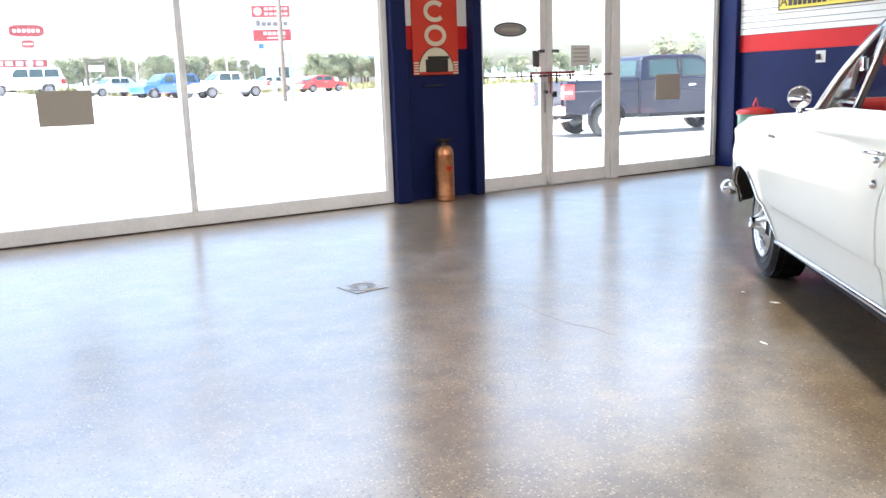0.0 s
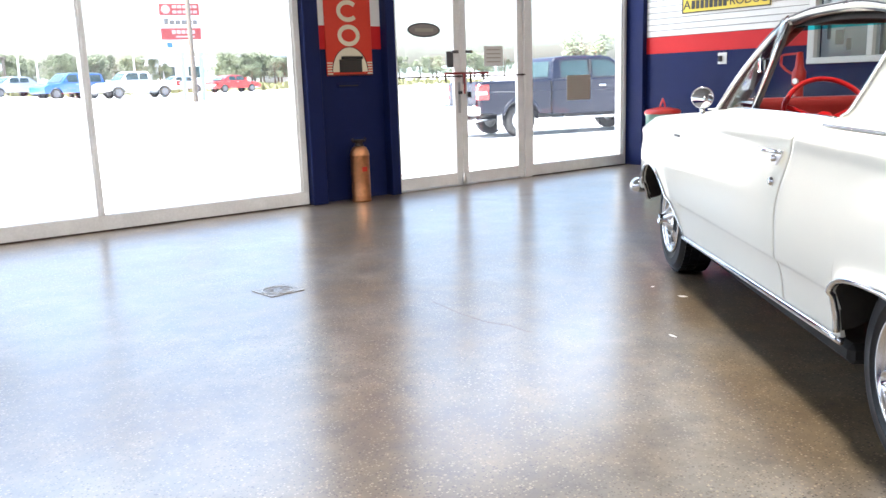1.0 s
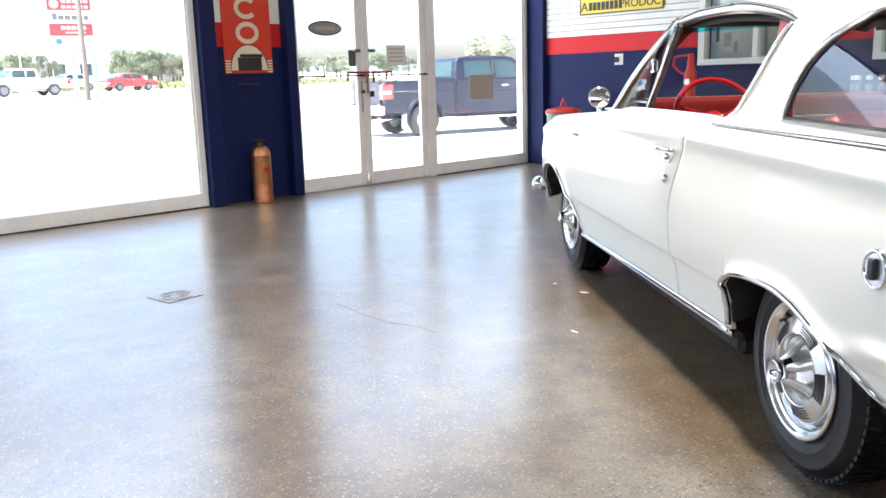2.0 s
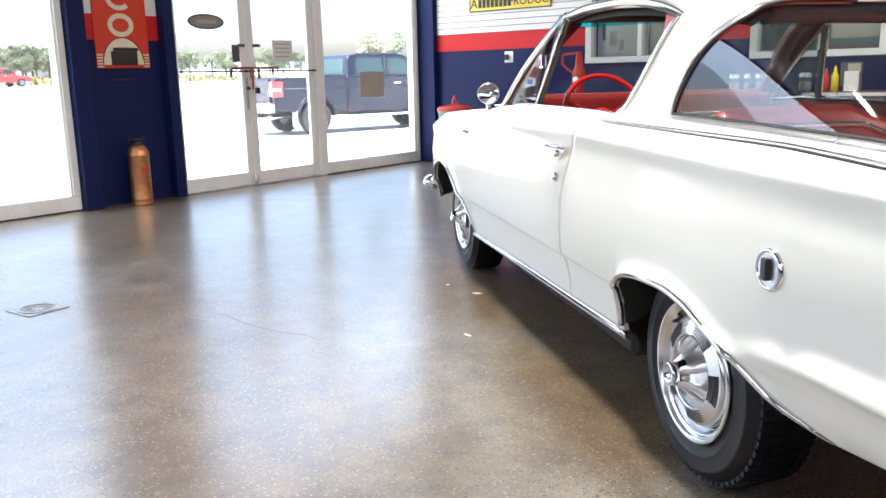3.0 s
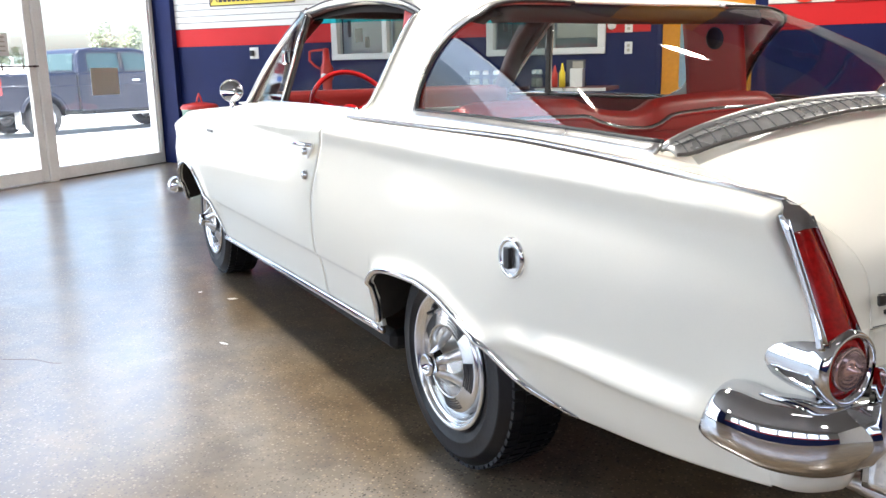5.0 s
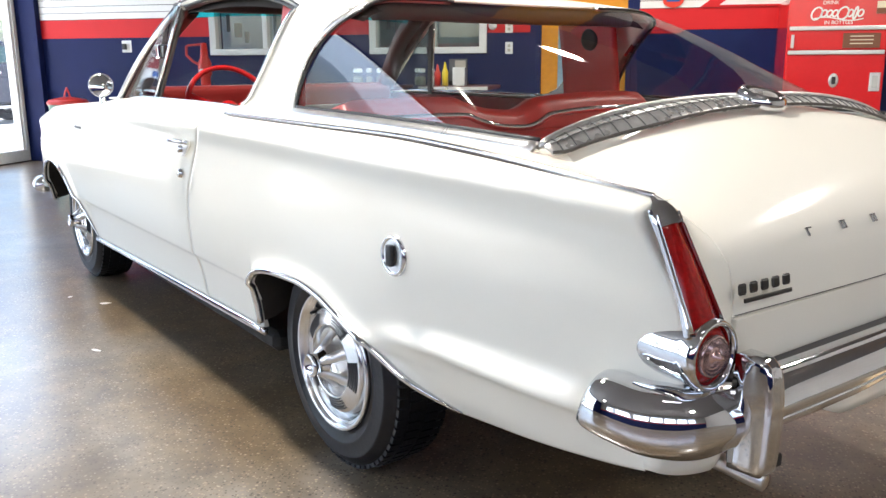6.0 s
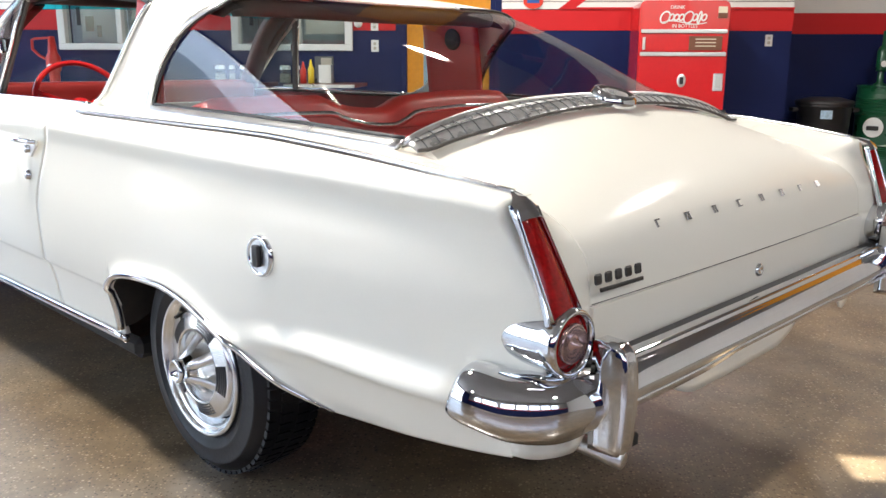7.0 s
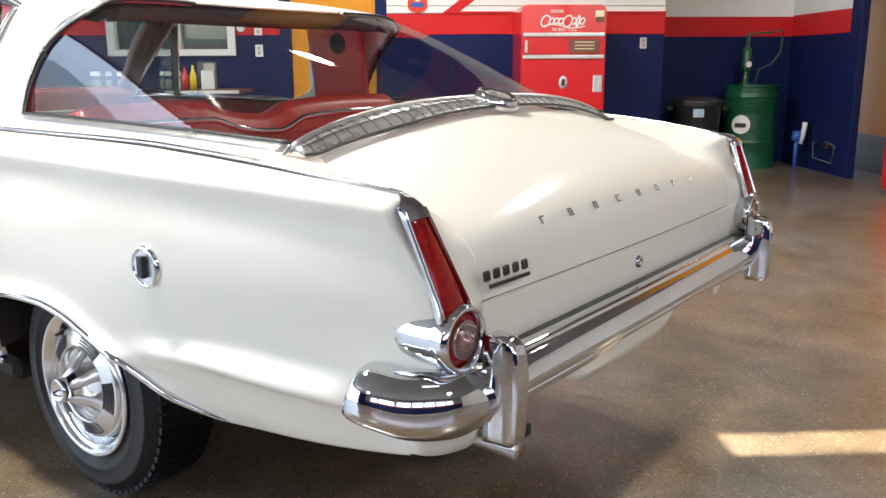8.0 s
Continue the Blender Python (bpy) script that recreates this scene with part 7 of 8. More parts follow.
def vehicle(name, kind, paint, a, b, turn, label, length=5.0):
    """A parked vehicle along its own y; its nose to +y."""
    v = thing(name, ROOM @ pose(a, b, ground_z(a, b), 0, 0, turn), label, "pickup truck" if kind == "pickup" else "car")
    if kind == "pickup":
        r, w, f, g = 0.40, 0.98, 1.75, -1.70
        low = 0.48
        body = [(-2.9, low + 0.12), (-2.9, 1.17), (-0.78, 1.19), (-0.70, 1.20), (1.25, 1.20), (2.5, 1.12), (2.85, 0.98), (2.9, 0.6)] + [(2.75, low)] + arch_pts(f, r + 0.09, 0.42)[::-1] + [(1.2, low), (-1.15, low)] + arch_pts(g, r + 0.09, 0.42)[::-1] + [(-2.3, low + 0.05)]
        cab = [(-0.75, 1.18), (-0.62, 1.80), (-0.50, 1.87), (0.75, 1.88), (0.95, 1.82), (1.55, 1.19)]
        wins = [(-0.52, 0.10, 1.27, 1.74), (0.20, 1.05, 1.27, 1.76)]
    elif kind == "suv":
        r, w, f, g, low = 0.37, 0.95, 1.5, -1.4, 0.42
        body = [(-2.4, low + 0.1), (-2.42, 1.08), (1.0, 1.10), (2.1, 1.02), (2.4, 0.85), (2.4, 0.5), (2.2, low)] + arch_pts(f, r + 0.08, 0.38)[::-1] + [(1.0, low), (-0.9, low)] + arch_pts(g, r + 0.08, 0.38)[::-1] + [(-2.0, low)]
        cab = [(-2.38, 1.07), (-2.2, 1.72), (-2.0, 1.78), (0.2, 1.80), (0.4, 1.76), (1.15, 1.09)]
        wins = [(-2.1, -1.25, 1.16, 1.66), (-1.15, -0.35, 1.16, 1.68), (-0.25, 0.55, 1.16, 1.68)]
    else:
        r, w, f, g, low = 0.32, 0.88, 1.4, -1.3, 0.34
        body = [(-2.25, low + 0.15), (-2.25, 0.88), (-1.5, 0.96), (1.0, 0.94), (2.0, 0.82), (2.3, 0.65), (2.25, low)] + arch_pts(f, r + 0.06, 0.33)[::-1] + [(1.0, low), (-0.9, low)] + arch_pts(g, r + 0.06, 0.33)[::-1] + [(-1.9, low)]
        cab = [(-1.6, 0.93), (-0.9, 1.38), (-0.6, 1.43), (0.2, 1.44), (0.4, 1.40), (1.1, 0.93)]
        wins = [(-0.85, -0.2, 1.0, 1.33), (-0.12, 0.55, 1.0, 1.34)]
    part("body", extruded(bmesh.new(), body, -w, w), paint, v)
    part("cab", extruded(bmesh.new(), cab, -w + 0.05, w - 0.05, 0.16, cab[0][1]), paint, v)
    top_k = lambda z: (w - 0.05) * (1 - 0.16 * max(0, z - cab[0][1]))
    for s in (-1, 1):
        for y0, y1, z0, z1 in wins:
            lean = 0.10 if (y1 > 0.5) else 0.02
            bm = bmesh.new()
            poly(bm, [(s * (top_k(z0) + 0.006), y0, z0), (s * (top_k(z0) + 0.006), y1 + lean * 3.2, z0), (s * (top_k(z1) + 0.006), y1 - lean, z1), (s * (top_k(z1) + 0.006), y0 + 0.03, z1)], (-s * 0.03, 0, 0))
            part("side_window", bm, DARK_GLASS, v)
        for y in (f, g):
            wh = thing("wheel", pose(s * (w - 0.02), y, r, 0, 0, 0 if s < 0 else 180), "", "")
            wh.parent = v
            part("tyre", lathe(bmesh.new(), [(r * 0.60, 0.02), (r * 0.66, -0.015), (r * 0.92, -0.015), (r, 0.02), (r, 0.20), (r * 0.6, 0.22)], 28, "x"), DUSTY_TYRE, wh, smooth=True)
            part("rim", lathe(bmesh.new(), [(0.0, 0.0), (r * 0.2, -0.01), (r * 0.3, 0.02), (r * 0.58, 0.0), (r * 0.64, -0.012), (r * 0.64, 0.03)], 24, "x"), ALLOY, wh, smooth=True)
        part("mirror", box(bmesh.new(), (s * w - 0.02 if s > 0 else s * w - 0.16, wins[-1][1] + 0.14, wins[-1][2] + 0.02), (s * w + 0.16 if s > 0 else s * w + 0.02, wins[-1][1] + 0.24, wins[-1][2] + 0.20), 0.03, 2), paint, v)
        part("door_handle", box(bmesh.new(), (s * w - 0.015, wins[-1][0] + 0.02, wins[-1][2] - 0.16), (s * w + 0.02, wins[-1][0] + 0.2, wins[-1][2] - 0.12), 0.01), CAR_SILVER, v)
    back = body[1]
    for s in (-1, 1):
        part("tail_light", box(bmesh.new(), (s * (w - 0.10) - 0.11, back[0] - 0.03, back[1] - 0.38), (s * (w - 0.10) + 0.115, back[0] + 0.26, back[1] - 0.05), 0.02, 2), LENS, v, "red tail light")
        part("light_centre", box(bmesh.new(), (s * (w - 0.02) - 0.03, back[0] - 0.036, back[1] - 0.27), (s * (w - 0.02) + 0.04, back[0] + 0.10, back[1] - 0.17), 0.01), CAR_WHITE, v)
    part("rear_bumper", box(bmesh.new(), (-w + 0.02, back[0] - 0.14, 0.52), (w - 0.02, back[0] + 0.05, 0.72), 0.03, 2), CAR_SILVER, v)
    part("front_bumper", box(bmesh.new(), (-w + 0.02, body[6][0] - 0.1, 0.42), (w - 0.02, body[6][0] + 0.1, 0.68), 0.03, 2), CAR_SILVER if kind == "pickup" else paint, v)
    bm = bmesh.new()
    c = cab[-1]
    d = cab[-2]
    poly(bm, [(-w + 0.16, c[0] - 0.04, c[1] + 0.05), (w - 0.16, c[0] - 0.04, c[1] + 0.05), (w - 0.26, d[0] + 0.06, d[1] - 0.04), (-w + 0.26, d[0] + 0.06, d[1] - 0.04)], (0, 0.035, 0.02))
    part("windscreen", bm, DARK_GLASS, v)
    bm = bmesh.new()
    poly(bm, [(-w + 0.16, cab[0][0] - 0.0, cab[0][1] + 0.1), (w - 0.16, cab[0][0] - 0.0, cab[0][1] + 0.1), (w - 0.26, cab[1][0] - 0.02, cab[1][1] - 0.06), (-w + 0.26, cab[1][0] - 0.02, cab[1][1] - 0.06)], (0, -0.03, 0.0))
    part("rear_window", bm, DARK_GLASS, v)
    if kind == "pickup":
        part("bed_floor", box(bmesh.new(), (-w + 0.08, -2.84, 1.165), (w - 0.08, -0.80, 1.197), 0.005), BLACK, v, "dark bed cover")
        for s in (-1, 1):
            for c in (f, g):
                bm = bmesh.new()
                sweep(bm, [(s * (w + 0.012), y, z) for y, z in arch_pts(c, r + 0.12, 0.42, 15)], rect(0.07, 0.05, 0.015), up=(s, 0, 0))
                part("arch_flare", bm, paint, v)
            for y in (-0.73, 0.14, 1.22):
                part("door_gap", box(bmesh.new(), (s * w - 0.004, y - 0.009, 0.52), (s * w + 0.004, y + 0.009, 1.18)), BLACK, v)
            part("swage_line", box(bmesh.new(), (s * w - 0.01, -2.86, 0.985), (s * w + 0.010, 2.6, 1.005), 0.004), paint, v)
            part("running_board", box(bmesh.new(), (s * w - 0.06, -1.1, 0.36), (s * w + 0.06, 1.15, 0.42), 0.01), CAR_SILVER, v)
    return v


def parked_pickup():
    """The crew cab pickup outside the doors; its nose to +y, the wheels' contact at z 0."""
    v = thing("pickup_truck", ROOM @ pose(13.35, 15.08, ground_z(13.35, 15.08), 0, 0, -105.6), "dark blue four door pickup parked outside the doors", "pickup truck")

    def shell(name, outline, x0, x1, mat, label="", bevel=0.04, lean=0.0, z_lean=0.0, parent=None):
        """A side outline carried across, its upper part leaning in, its edges rounded."""
        bm = bmesh.new()
        rows = []
        for x in (x0, x1):
            mid = (x0 + x1) / 2
            rows.append([bm.verts.new((mid + (x - mid) * (1 - lean * max(0.0, z - z_lean)), y, z)) for y, z in outline])
        n = len(outline)
        for j in range(n):
            bm.faces.new((rows[0][j], rows[0][(j + 1) % n], rows[1][(j + 1) % n], rows[1][j]))
        bm.faces.new(rows[0])
        bm.faces.new(rows[1][::-1])
        ob = part(name, bm, mat, parent or v, label)
        if bevel:
            m = ob.modifiers.new("edges", "BEVEL")
            m.width, m.segments, m.limit_method, m.angle_limit = bevel, 3, "ANGLE", radians(50)
        return ob

    R_WHEEL, REAR, NOSE, W = 0.40, -1.835, 1.835, 0.99
    rear_arch, front_arch = arch_pts(REAR, 0.49, 0.42, 11)[::-1], arch_pts(NOSE, 0.49, 0.42, 11)[::-1]
    # bed, cab's lower half with bonnet, and upper cab
    bed = shell("bed", [(-2.93, 0.62), (-2.95, 1.30), (-2.90, 1.355), (-1.0, 1.355), (-1.0, 0.52)] + rear_arch + [(-2.45, 0.56)], -W, W, CAR_BLUE)
    shell("body", [(-0.975, 0.50), (-0.975, 1.36), (1.25, 1.36), (1.6, 1.33), (2.55, 1.24), (2.78, 1.12), (2.82, 0.62), (2.65, 0.52)] + front_arch + [(1.25, 0.50)], -W, W, CAR_BLUE)
    shell("cab", [(-0.97, 1.34), (-0.90, 1.80), (-0.82, 1.885), (-0.5, 1.925), (0.55, 1.925), (0.80, 1.88), (1.55, 1.35)], -W + 0.04, W - 0.04, CAR_BLUE, "dark blue crew cab", 0.05, 0.22, 1.34)
    side = lambda z: (W - 0.04) * (1 - 0.22 * max(0.0, z - 1.34))
    for s in (-1, 1):
        for outline in ([(-0.70, 1.40), (0.10, 1.40), (0.10, 1.80), (-0.02, 1.815), (-0.62, 1.805), (-0.68, 1.76)], [(0.22, 1.40), (1.30, 1.40), (1.18, 1.50), (0.80, 1.77), (0.62, 1.815), (0.22, 1.815)]):
            bm = bmesh.new()
            poly(bm, [(s * (side(z) + 0.004), y, z) for y, z in outline], (-s * 0.02, 0, 0))
            w = part("side_window", bm, DARK_GLASS, v, "dark tinted side glass")
            bm = bmesh.new()
            sweep(bm, [(s * (side(z) + 0.004), y, z) for y, z in outline], rect(0.022, 0.010), up=(s, 0, 0), closed=True)
            part("window_seal", bm, BLACK, w)
        part("door_pillar", box(bmesh.new(), (s * side(1.6) - 0.03, 0.125, 1.39), (s * side(1.6) + 0.03, 0.195, 1.83), 0.012), BLACK, v)
        for y in (-0.74, 0.165, 1.27):
            part("door_gap", box(bmesh.new(), (s * W - 0.004, y - 0.007, 0.54), (s * W + 0.003, y + 0.007, 1.35)), BLACK, v)
        part("bed_gap", box(bmesh.new(), (s * W - 0.03, -0.999, 0.54), (s * W - 0.004, -0.976, 1.34)), BLACK, v, "dark gap between bed and cab")
        for y in (-0.55, 0.36):
            part("door_handle", box(bmesh.new(), (s * W - 0.01, y, 1.16), (s * W + 0.03, y + 0.20, 1.21), 0.015, 2), CHROME, v, "chrome door handle")
        m = part("mirror", box(bmesh.new(), (s * W - 0.02 if s > 0 else s * W - 0.24, 1.10, 1.36), (s * W + 0.24 if s > 0 else s * W + 0.02, 1.20, 1.60), 0.04, 2), CHROME, v, "chrome door mirror")
        # body lines and lower moulding
        part("swage_line", sweep(bmesh.new(), [(s * (W + 0.001), -2.86, 1.10), (s * (W + 0.006), 0.0, 1.085), (s * (W + 0.001), 2.5, 1.06)], rect(0.02, 0.03, 0.008)), CAR_BLUE, v, smooth=True)
        part("running_board", box(bmesh.new(), (s * W - 0.10, -0.95, 0.385), (s * W + 0.07, 1.20, 0.44), 0.015, 2), CAR_SILVER, v, "bright running board")
        for y in (-0.6, 0.9):
            part("board_bracket", box(bmesh.new(), (s * W - 0.14, y - 0.03, 0.42), (s * W - 0.04, y + 0.03, 0.52), 0.005), BLACK, v)
        for c in (REAR, NOSE):
            bm = bmesh.new()
            sweep(bm, [(s * (W + 0.012), y, z) for y, z in arch_pts(c, 0.525, 0.42, 19)], rect(0.085, 0.05, 0.018), up=(s, 0, 0))
            part("arch_flare", bm, CAR_BLUE, v, "flared wheel arch lip", smooth=True)
            bm = bmesh.new()
            sheet(bm, 16, 2, lambda u, q: Vector((s * (W - 0.02 - 0.45 * q), c + 0.485 * math.cos(math.pi * u), 0.42 + 0.485 * math.sin(math.pi * u))))
            part("arch_liner", bm, BLACK, v, solid=0.01)
            wh = thing("wheel", pose(s * (W - 0.03), c, R_WHEEL, 0, 0, 0 if s < 0 else 180), "", "")
            wh.parent = v
            r = R_WHEEL
            part("tyre", lathe(bmesh.new(), [(r * 0.58, 0.03), (r * 0.62, -0.010), (r * 0.70, -0.022), (r * 0.86, -0.022), (r * 0.95, -0.004), (r, 0.035), (r, 0.22), (r * 0.93, 0.25), (r * 0.58, 0.25)], 40, "x"), DUSTY_TYRE, wh, smooth=True)
            rim = part("rim", lathe(bmesh.new(), [(0.0, -0.012), (r * 0.16, -0.014), (r * 0.19, 0.012), (r * 0.24, 0.05), (r * 0.50, 0.05), (r * 0.54, 0.0), (r * 0.61, -0.014), (r * 0.62, 0.03)], 32, "x"), CAR_SILVER, wh, "bright alloy rim", smooth=True)
            for k in range(6):
                q = 2 * math.pi * k / 6
                part("rim_spoke", sweep(bmesh.new(), [(0.006, r * 0.15 * math.cos(q), r * 0.15 * math.sin(q)), (-0.004, r * 0.56 * math.cos(q), r * 0.56 * math.sin(q))], rect(0.07, 0.03, 0.008), up=(-1, 0, 0)), CAR_SILVER, rim)
        part("mud_flap", box(bmesh.new(), (s * W - (0.24 if s > 0 else -0.0), REAR - 0.56, 0.20), (s * W + (0.0 if s > 0 else 0.24), REAR - 0.53, 0.60), 0.006), CAR_SILVER, v, "pale mud flap")
        # tail lamp wraps round the corner: red with a white middle
        lamp = part("tail_light", box(bmesh.new(), (s * 0.905 - 0.095, -2.985, 0.92), (s * 0.905 + 0.092, -2.70, 1.285), 0.03, 3), TAIL_RED, v, "red wraparound tail light")
        part("light_centre", box(bmesh.new(), (s * 0.905 - 0.07, -2.992, 1.05), (s * 0.905 + 0.0965, -2.76, 1.12), 0.012, 2), CAR_WHITE, lamp, "white reversing lamp")
        part("head_light", box(bmesh.new(), (s * 0.78 - 0.17, 2.60, 0.90), (s * 0.78 + 0.17, 2.80, 1.16), 0.03, 2), CAR_WHITE, v, "clear head lamp")
    gate = shell("tailgate", [(-2.975, 0.64), (-2.985, 1.31), (-2.955, 1.36), (-2.935, 1.34), (-2.935, 0.64)], -0.80, 0.80, CAR_BLUE, "dark blue tailgate", 0.012, parent=v)
    part("gate_latch", box(bmesh.new(), (-0.12, -2.995, 1.14), (0.12, -2.978, 1.24), 0.01), BLACK, gate)
    part("gate_ridge", box(bmesh.new(), (-0.78, -2.992, 0.98), (0.78, -2.976, 1.0), 0.006), CAR_BLUE, gate)
    bumper_bar = part("rear_bumper", box(bmesh.new(), (-0.97, -3.12, 0.56), (0.97, -2.92, 0.80), 0.05, 3), CHROME, v, "chrome step bumper")
    part("bumper_step", box(bmesh.new(), (-0.90, -3.11, 0.801), (0.90, -2.94, 0.812), 0.003), BLACK, bumper_bar, "black step pad")
    part("hitch", box(bmesh.new(), (-0.06, -3.10, 0.42), (0.06, -2.60, 0.55), 0.012), BLACK, v, "black tow hitch")
    part("tail_pipe", sweep(bmesh.new(), [(0.58, -2.2, 0.46), (0.60, -2.75, 0.44), (0.66, -2.98, 0.43)], circle(0.045, 14)), CHROME, v, "bright tail pipe", smooth=True)
    part("bed_floor", box(bmesh.new(), (-W + 0.09, -2.90, 1.35), (W - 0.09, -1.02, 1.368), 0.006), BLACK, v, "dark bed cover")
    part("chassis", box(bmesh.new(), (-0.55, -2.85, 0.42), (0.55, 2.5, 0.60), 0.03), BLACK, v, "dark chassis")
    bm = bmesh.new()
    poly(bm, [(-0.74, -0.972, 1.43), (0.74, -0.972, 1.43), (0.70, -0.905, 1.80), (-0.70, -0.905, 1.80)], (0, 0.03, 0))
    part("rear_window", bm, DARK_GLASS, v, "dark rear window")
    bm = bmesh.new()
    poly(bm, [(-0.82, 1.50, 1.405), (0.82, 1.50, 1.405), (0.72, 0.86, 1.86), (-0.72, 0.86, 1.86)], (0, -0.02, -0.02))
    part("windscreen", bm, DARK_GLASS, v, "tinted windscreen")
    part("front_bumper", box(bmesh.new(), (-0.98, 2.70, 0.45), (0.98, 2.95, 0.72), 0.05, 3), CHROME, v, "chrome front bumper")
    part("grille", box(bmesh.new(), (-0.60, 2.76, 0.78), (0.60, 2.86, 1.12), 0.02, 2), CHROME, v, "chrome grille")
    return v


parked_pickup()
vehicle("white_pickup", "pickup", CAR_WHITE, 17.6, 62.0, 96, "white pickup truck parked across the lot")
vehicle("white_suv", "suv", CAR_WHITE, 3.55, 61.0, 92, "white sport utility car parked across the lot")
vehicle("blue_suv", "suv", CAR_BRIGHT, 13.4, 64.0, 108, "bright blue car parked across the lot")
vehicle("red_car", "sedan", CAR_RED, 27.7, 68.0, -80, "red car parked far across the lot")
vehicle("maroon_car", "sedan", CAR_RED, 15.0, 68.0, 150, "dark red car behind the blue one")
vehicle("silver_car", "sedan", CAR_SILVER, 10.2, 66.5, 110, "silver car half hidden across the lot")
vehicle("silver_car", "sedan", CAR_SILVER, 24.5, 72.0, 95, "silver car behind the white pickup")

# pole signs
POST = material("painted_steel_post", (0.55, 0.57, 0.58), 0.5, metal=0.2)
SIGN_WHITE = material("sign_face_white", (0.7, 0.7, 0.7), 0.5, vary=0.05)
SIGN_RED = material("sign_face_red", (0.23, 0.022, 0.030), 0.5, vary=0.1)
SIGN_GREY = material("sign_face_grey", (0.36, 0.29, 0.29), 0.5, vary=0.05)
sa, sb = 17.6, 52.5
gz = ground_z(sa, sb)
tri = thing("roadside_sign", ROOM @ pose(sa, sb, gz, 0, 0, -17), "tall roadside sign with stacked red and white panels", "sign")
PALE_BLUE = material("pale_blue_steel", (0.22, 0.33, 0.40), 0.5, vary=0.1)
for x in (-0.06, 1.08):
    part("post", box(bmesh.new(), (x - 0.13, -0.10, 0), (x + 0.13, 0.10, 6.45 - gz), 0.02), PALE_BLUE, tri, "pale blue steel post")
part("panel_frame", box(bmesh.new(), (-1.24, -0.20, 3.57 - gz), (1.24, -0.11, 6.58 - gz), 0.01), POST, tri)
for k, (z0, z1, mat) in enumerate(((5.83, 6.53, SIGN_RED), (5.12, 5.77, SIGN_WHITE), (4.34, 5.04, SIGN_RED), (3.62, 4.28, SIGN_WHITE))):
    pn = part("panel", box(bmesh.new(), (-1.21, -0.24, z0 - gz), (1.21, -0.205, z1 - gz), 0.01), mat, tri)
    if k == 0:
        part("emblem", lathe(bmesh.new(), [(0.0, -0.258), (0.25, -0.256), (0.26, -0.2405)], 24, "y", (-0.82, 0, 6.18 - gz)), SIGN_GREY, pn, "round pale emblem")
        for z in (6.25, 5.93):
            for q in range(5):
                part("word_bar", box(bmesh.new(), (-0.42 + 0.31 * q, -0.252, z - gz), (-0.17 + 0.31 * q, -0.2405, z + 0.18 - gz), 0.01), SIGN_GREY, pn)
    elif k == 1:
        for x0, x1, h in ((-0.98, -0.71, 0.39), (-0.66, -0.34, 0.27), (-0.30, 0.02, 0.27), (0.07, 0.39, 0.27), (0.43, 0.71, 0.27), (0.75, 1.03, 0.27)):
            part("word_bar", box(bmesh.new(), (x0, -0.252, 5.26 - gz), (x1, -0.2405, 5.26 + h - gz), 0.01), GREY_PAINT, pn)
    elif k == 2:
        for q in range(5):
            part("word_bar", box(bmesh.new(), (-0.56 + 0.29 * q, -0.252, 4.69 - gz), (-0.32 + 0.29 * q, -0.2405, 4.92 - gz), 0.01), SIGN_GREY, pn)
        part("word_bar", box(bmesh.new(), (-0.34, -0.252, 4.47 - gz), (0.80, -0.2405, 4.57 - gz), 0.01), SIGN_GREY, pn)
    else:
        part("mark", box(bmesh.new(), (-0.92, -0.252, 3.85 - gz), (-0.58, -0.2405, 4.17 - gz), 0.01), CAR_BRIGHT, pn, "small blue mark")
WOODPOLE = material("weathered_pole_wood", (0.10, 0.085, 0.07), 0.85, vary=0.2)
gz = ground_z(17.2, 50.0)
up = thing("utility_pole", ROOM @ pose(17.2, 50.0, gz), "weathered wooden utility pole beside the sign", "utility pole")
part("mast", lathe(bmesh.new(), [(0.16, 0.0), (0.12, 9.5), (0.0, 9.5)], 12), WOODPOLE, up, smooth=True)
part("cross_arm", box(bmesh.new(), (-1.2, -0.07, 8.8), (1.2, 0.07, 8.95), 0.01), WOODPOLE, up)
gas = thing("station_sign", ROOM @ pose(6.2, 79.0, ground_z(6, 79), 0, 0, -4), "red rounded filling station sign on a pole", "sign")
gz = ground_z(6, 79)
part("post", box(bmesh.new(), (-0.12, -0.1, 0), (0.12, 0.1, 6.6 - gz), 0.02), POST, gas)
for zc, hx, hz in ((6.80, 1.32, 0.47), (5.72, 0.48, 0.30)):
    bm = bmesh.new()
    poly(bm, [(hx * max(-1, min(1, 1.15 * math.cos(t))), -0.3, zc - gz + hz * max(-1, min(1, 1.2 * math.sin(t)))) for t in np.linspace(0, 2 * math.pi, 33)[:-1]], (0, 0.2, 0))
    part("panel", bm, SIGN_RED, gas)
    for q in range(6):
        part("word_bar", box(bmesh.new(), (-hx * 0.78 + hx * 0.27 * q, -0.33, zc - gz - hz * 0.28), (-hx * 0.60 + hx * 0.27 * q, -0.302, zc - gz + hz * 0.28), 0.02), SIGN_WHITE, gas)
gz = ground_z(2, 88)
st = thing("filling_station", ROOM @ pose(2.0, 88.0, gz, 0, 0, 0), "filling station with flat white canopy and red band", "building")
part("canopy", box(bmesh.new(), (-14, -6, 4.7 - gz), (6.6, 4, 5.5 - gz), 0.12, 3), SIGN_WHITE, st)
part("red_band", box(bmesh.new(), (1.5, -6.06, 3.95 - gz), (5.9, -5.94, 4.55 - gz)), SIGN_RED, st)
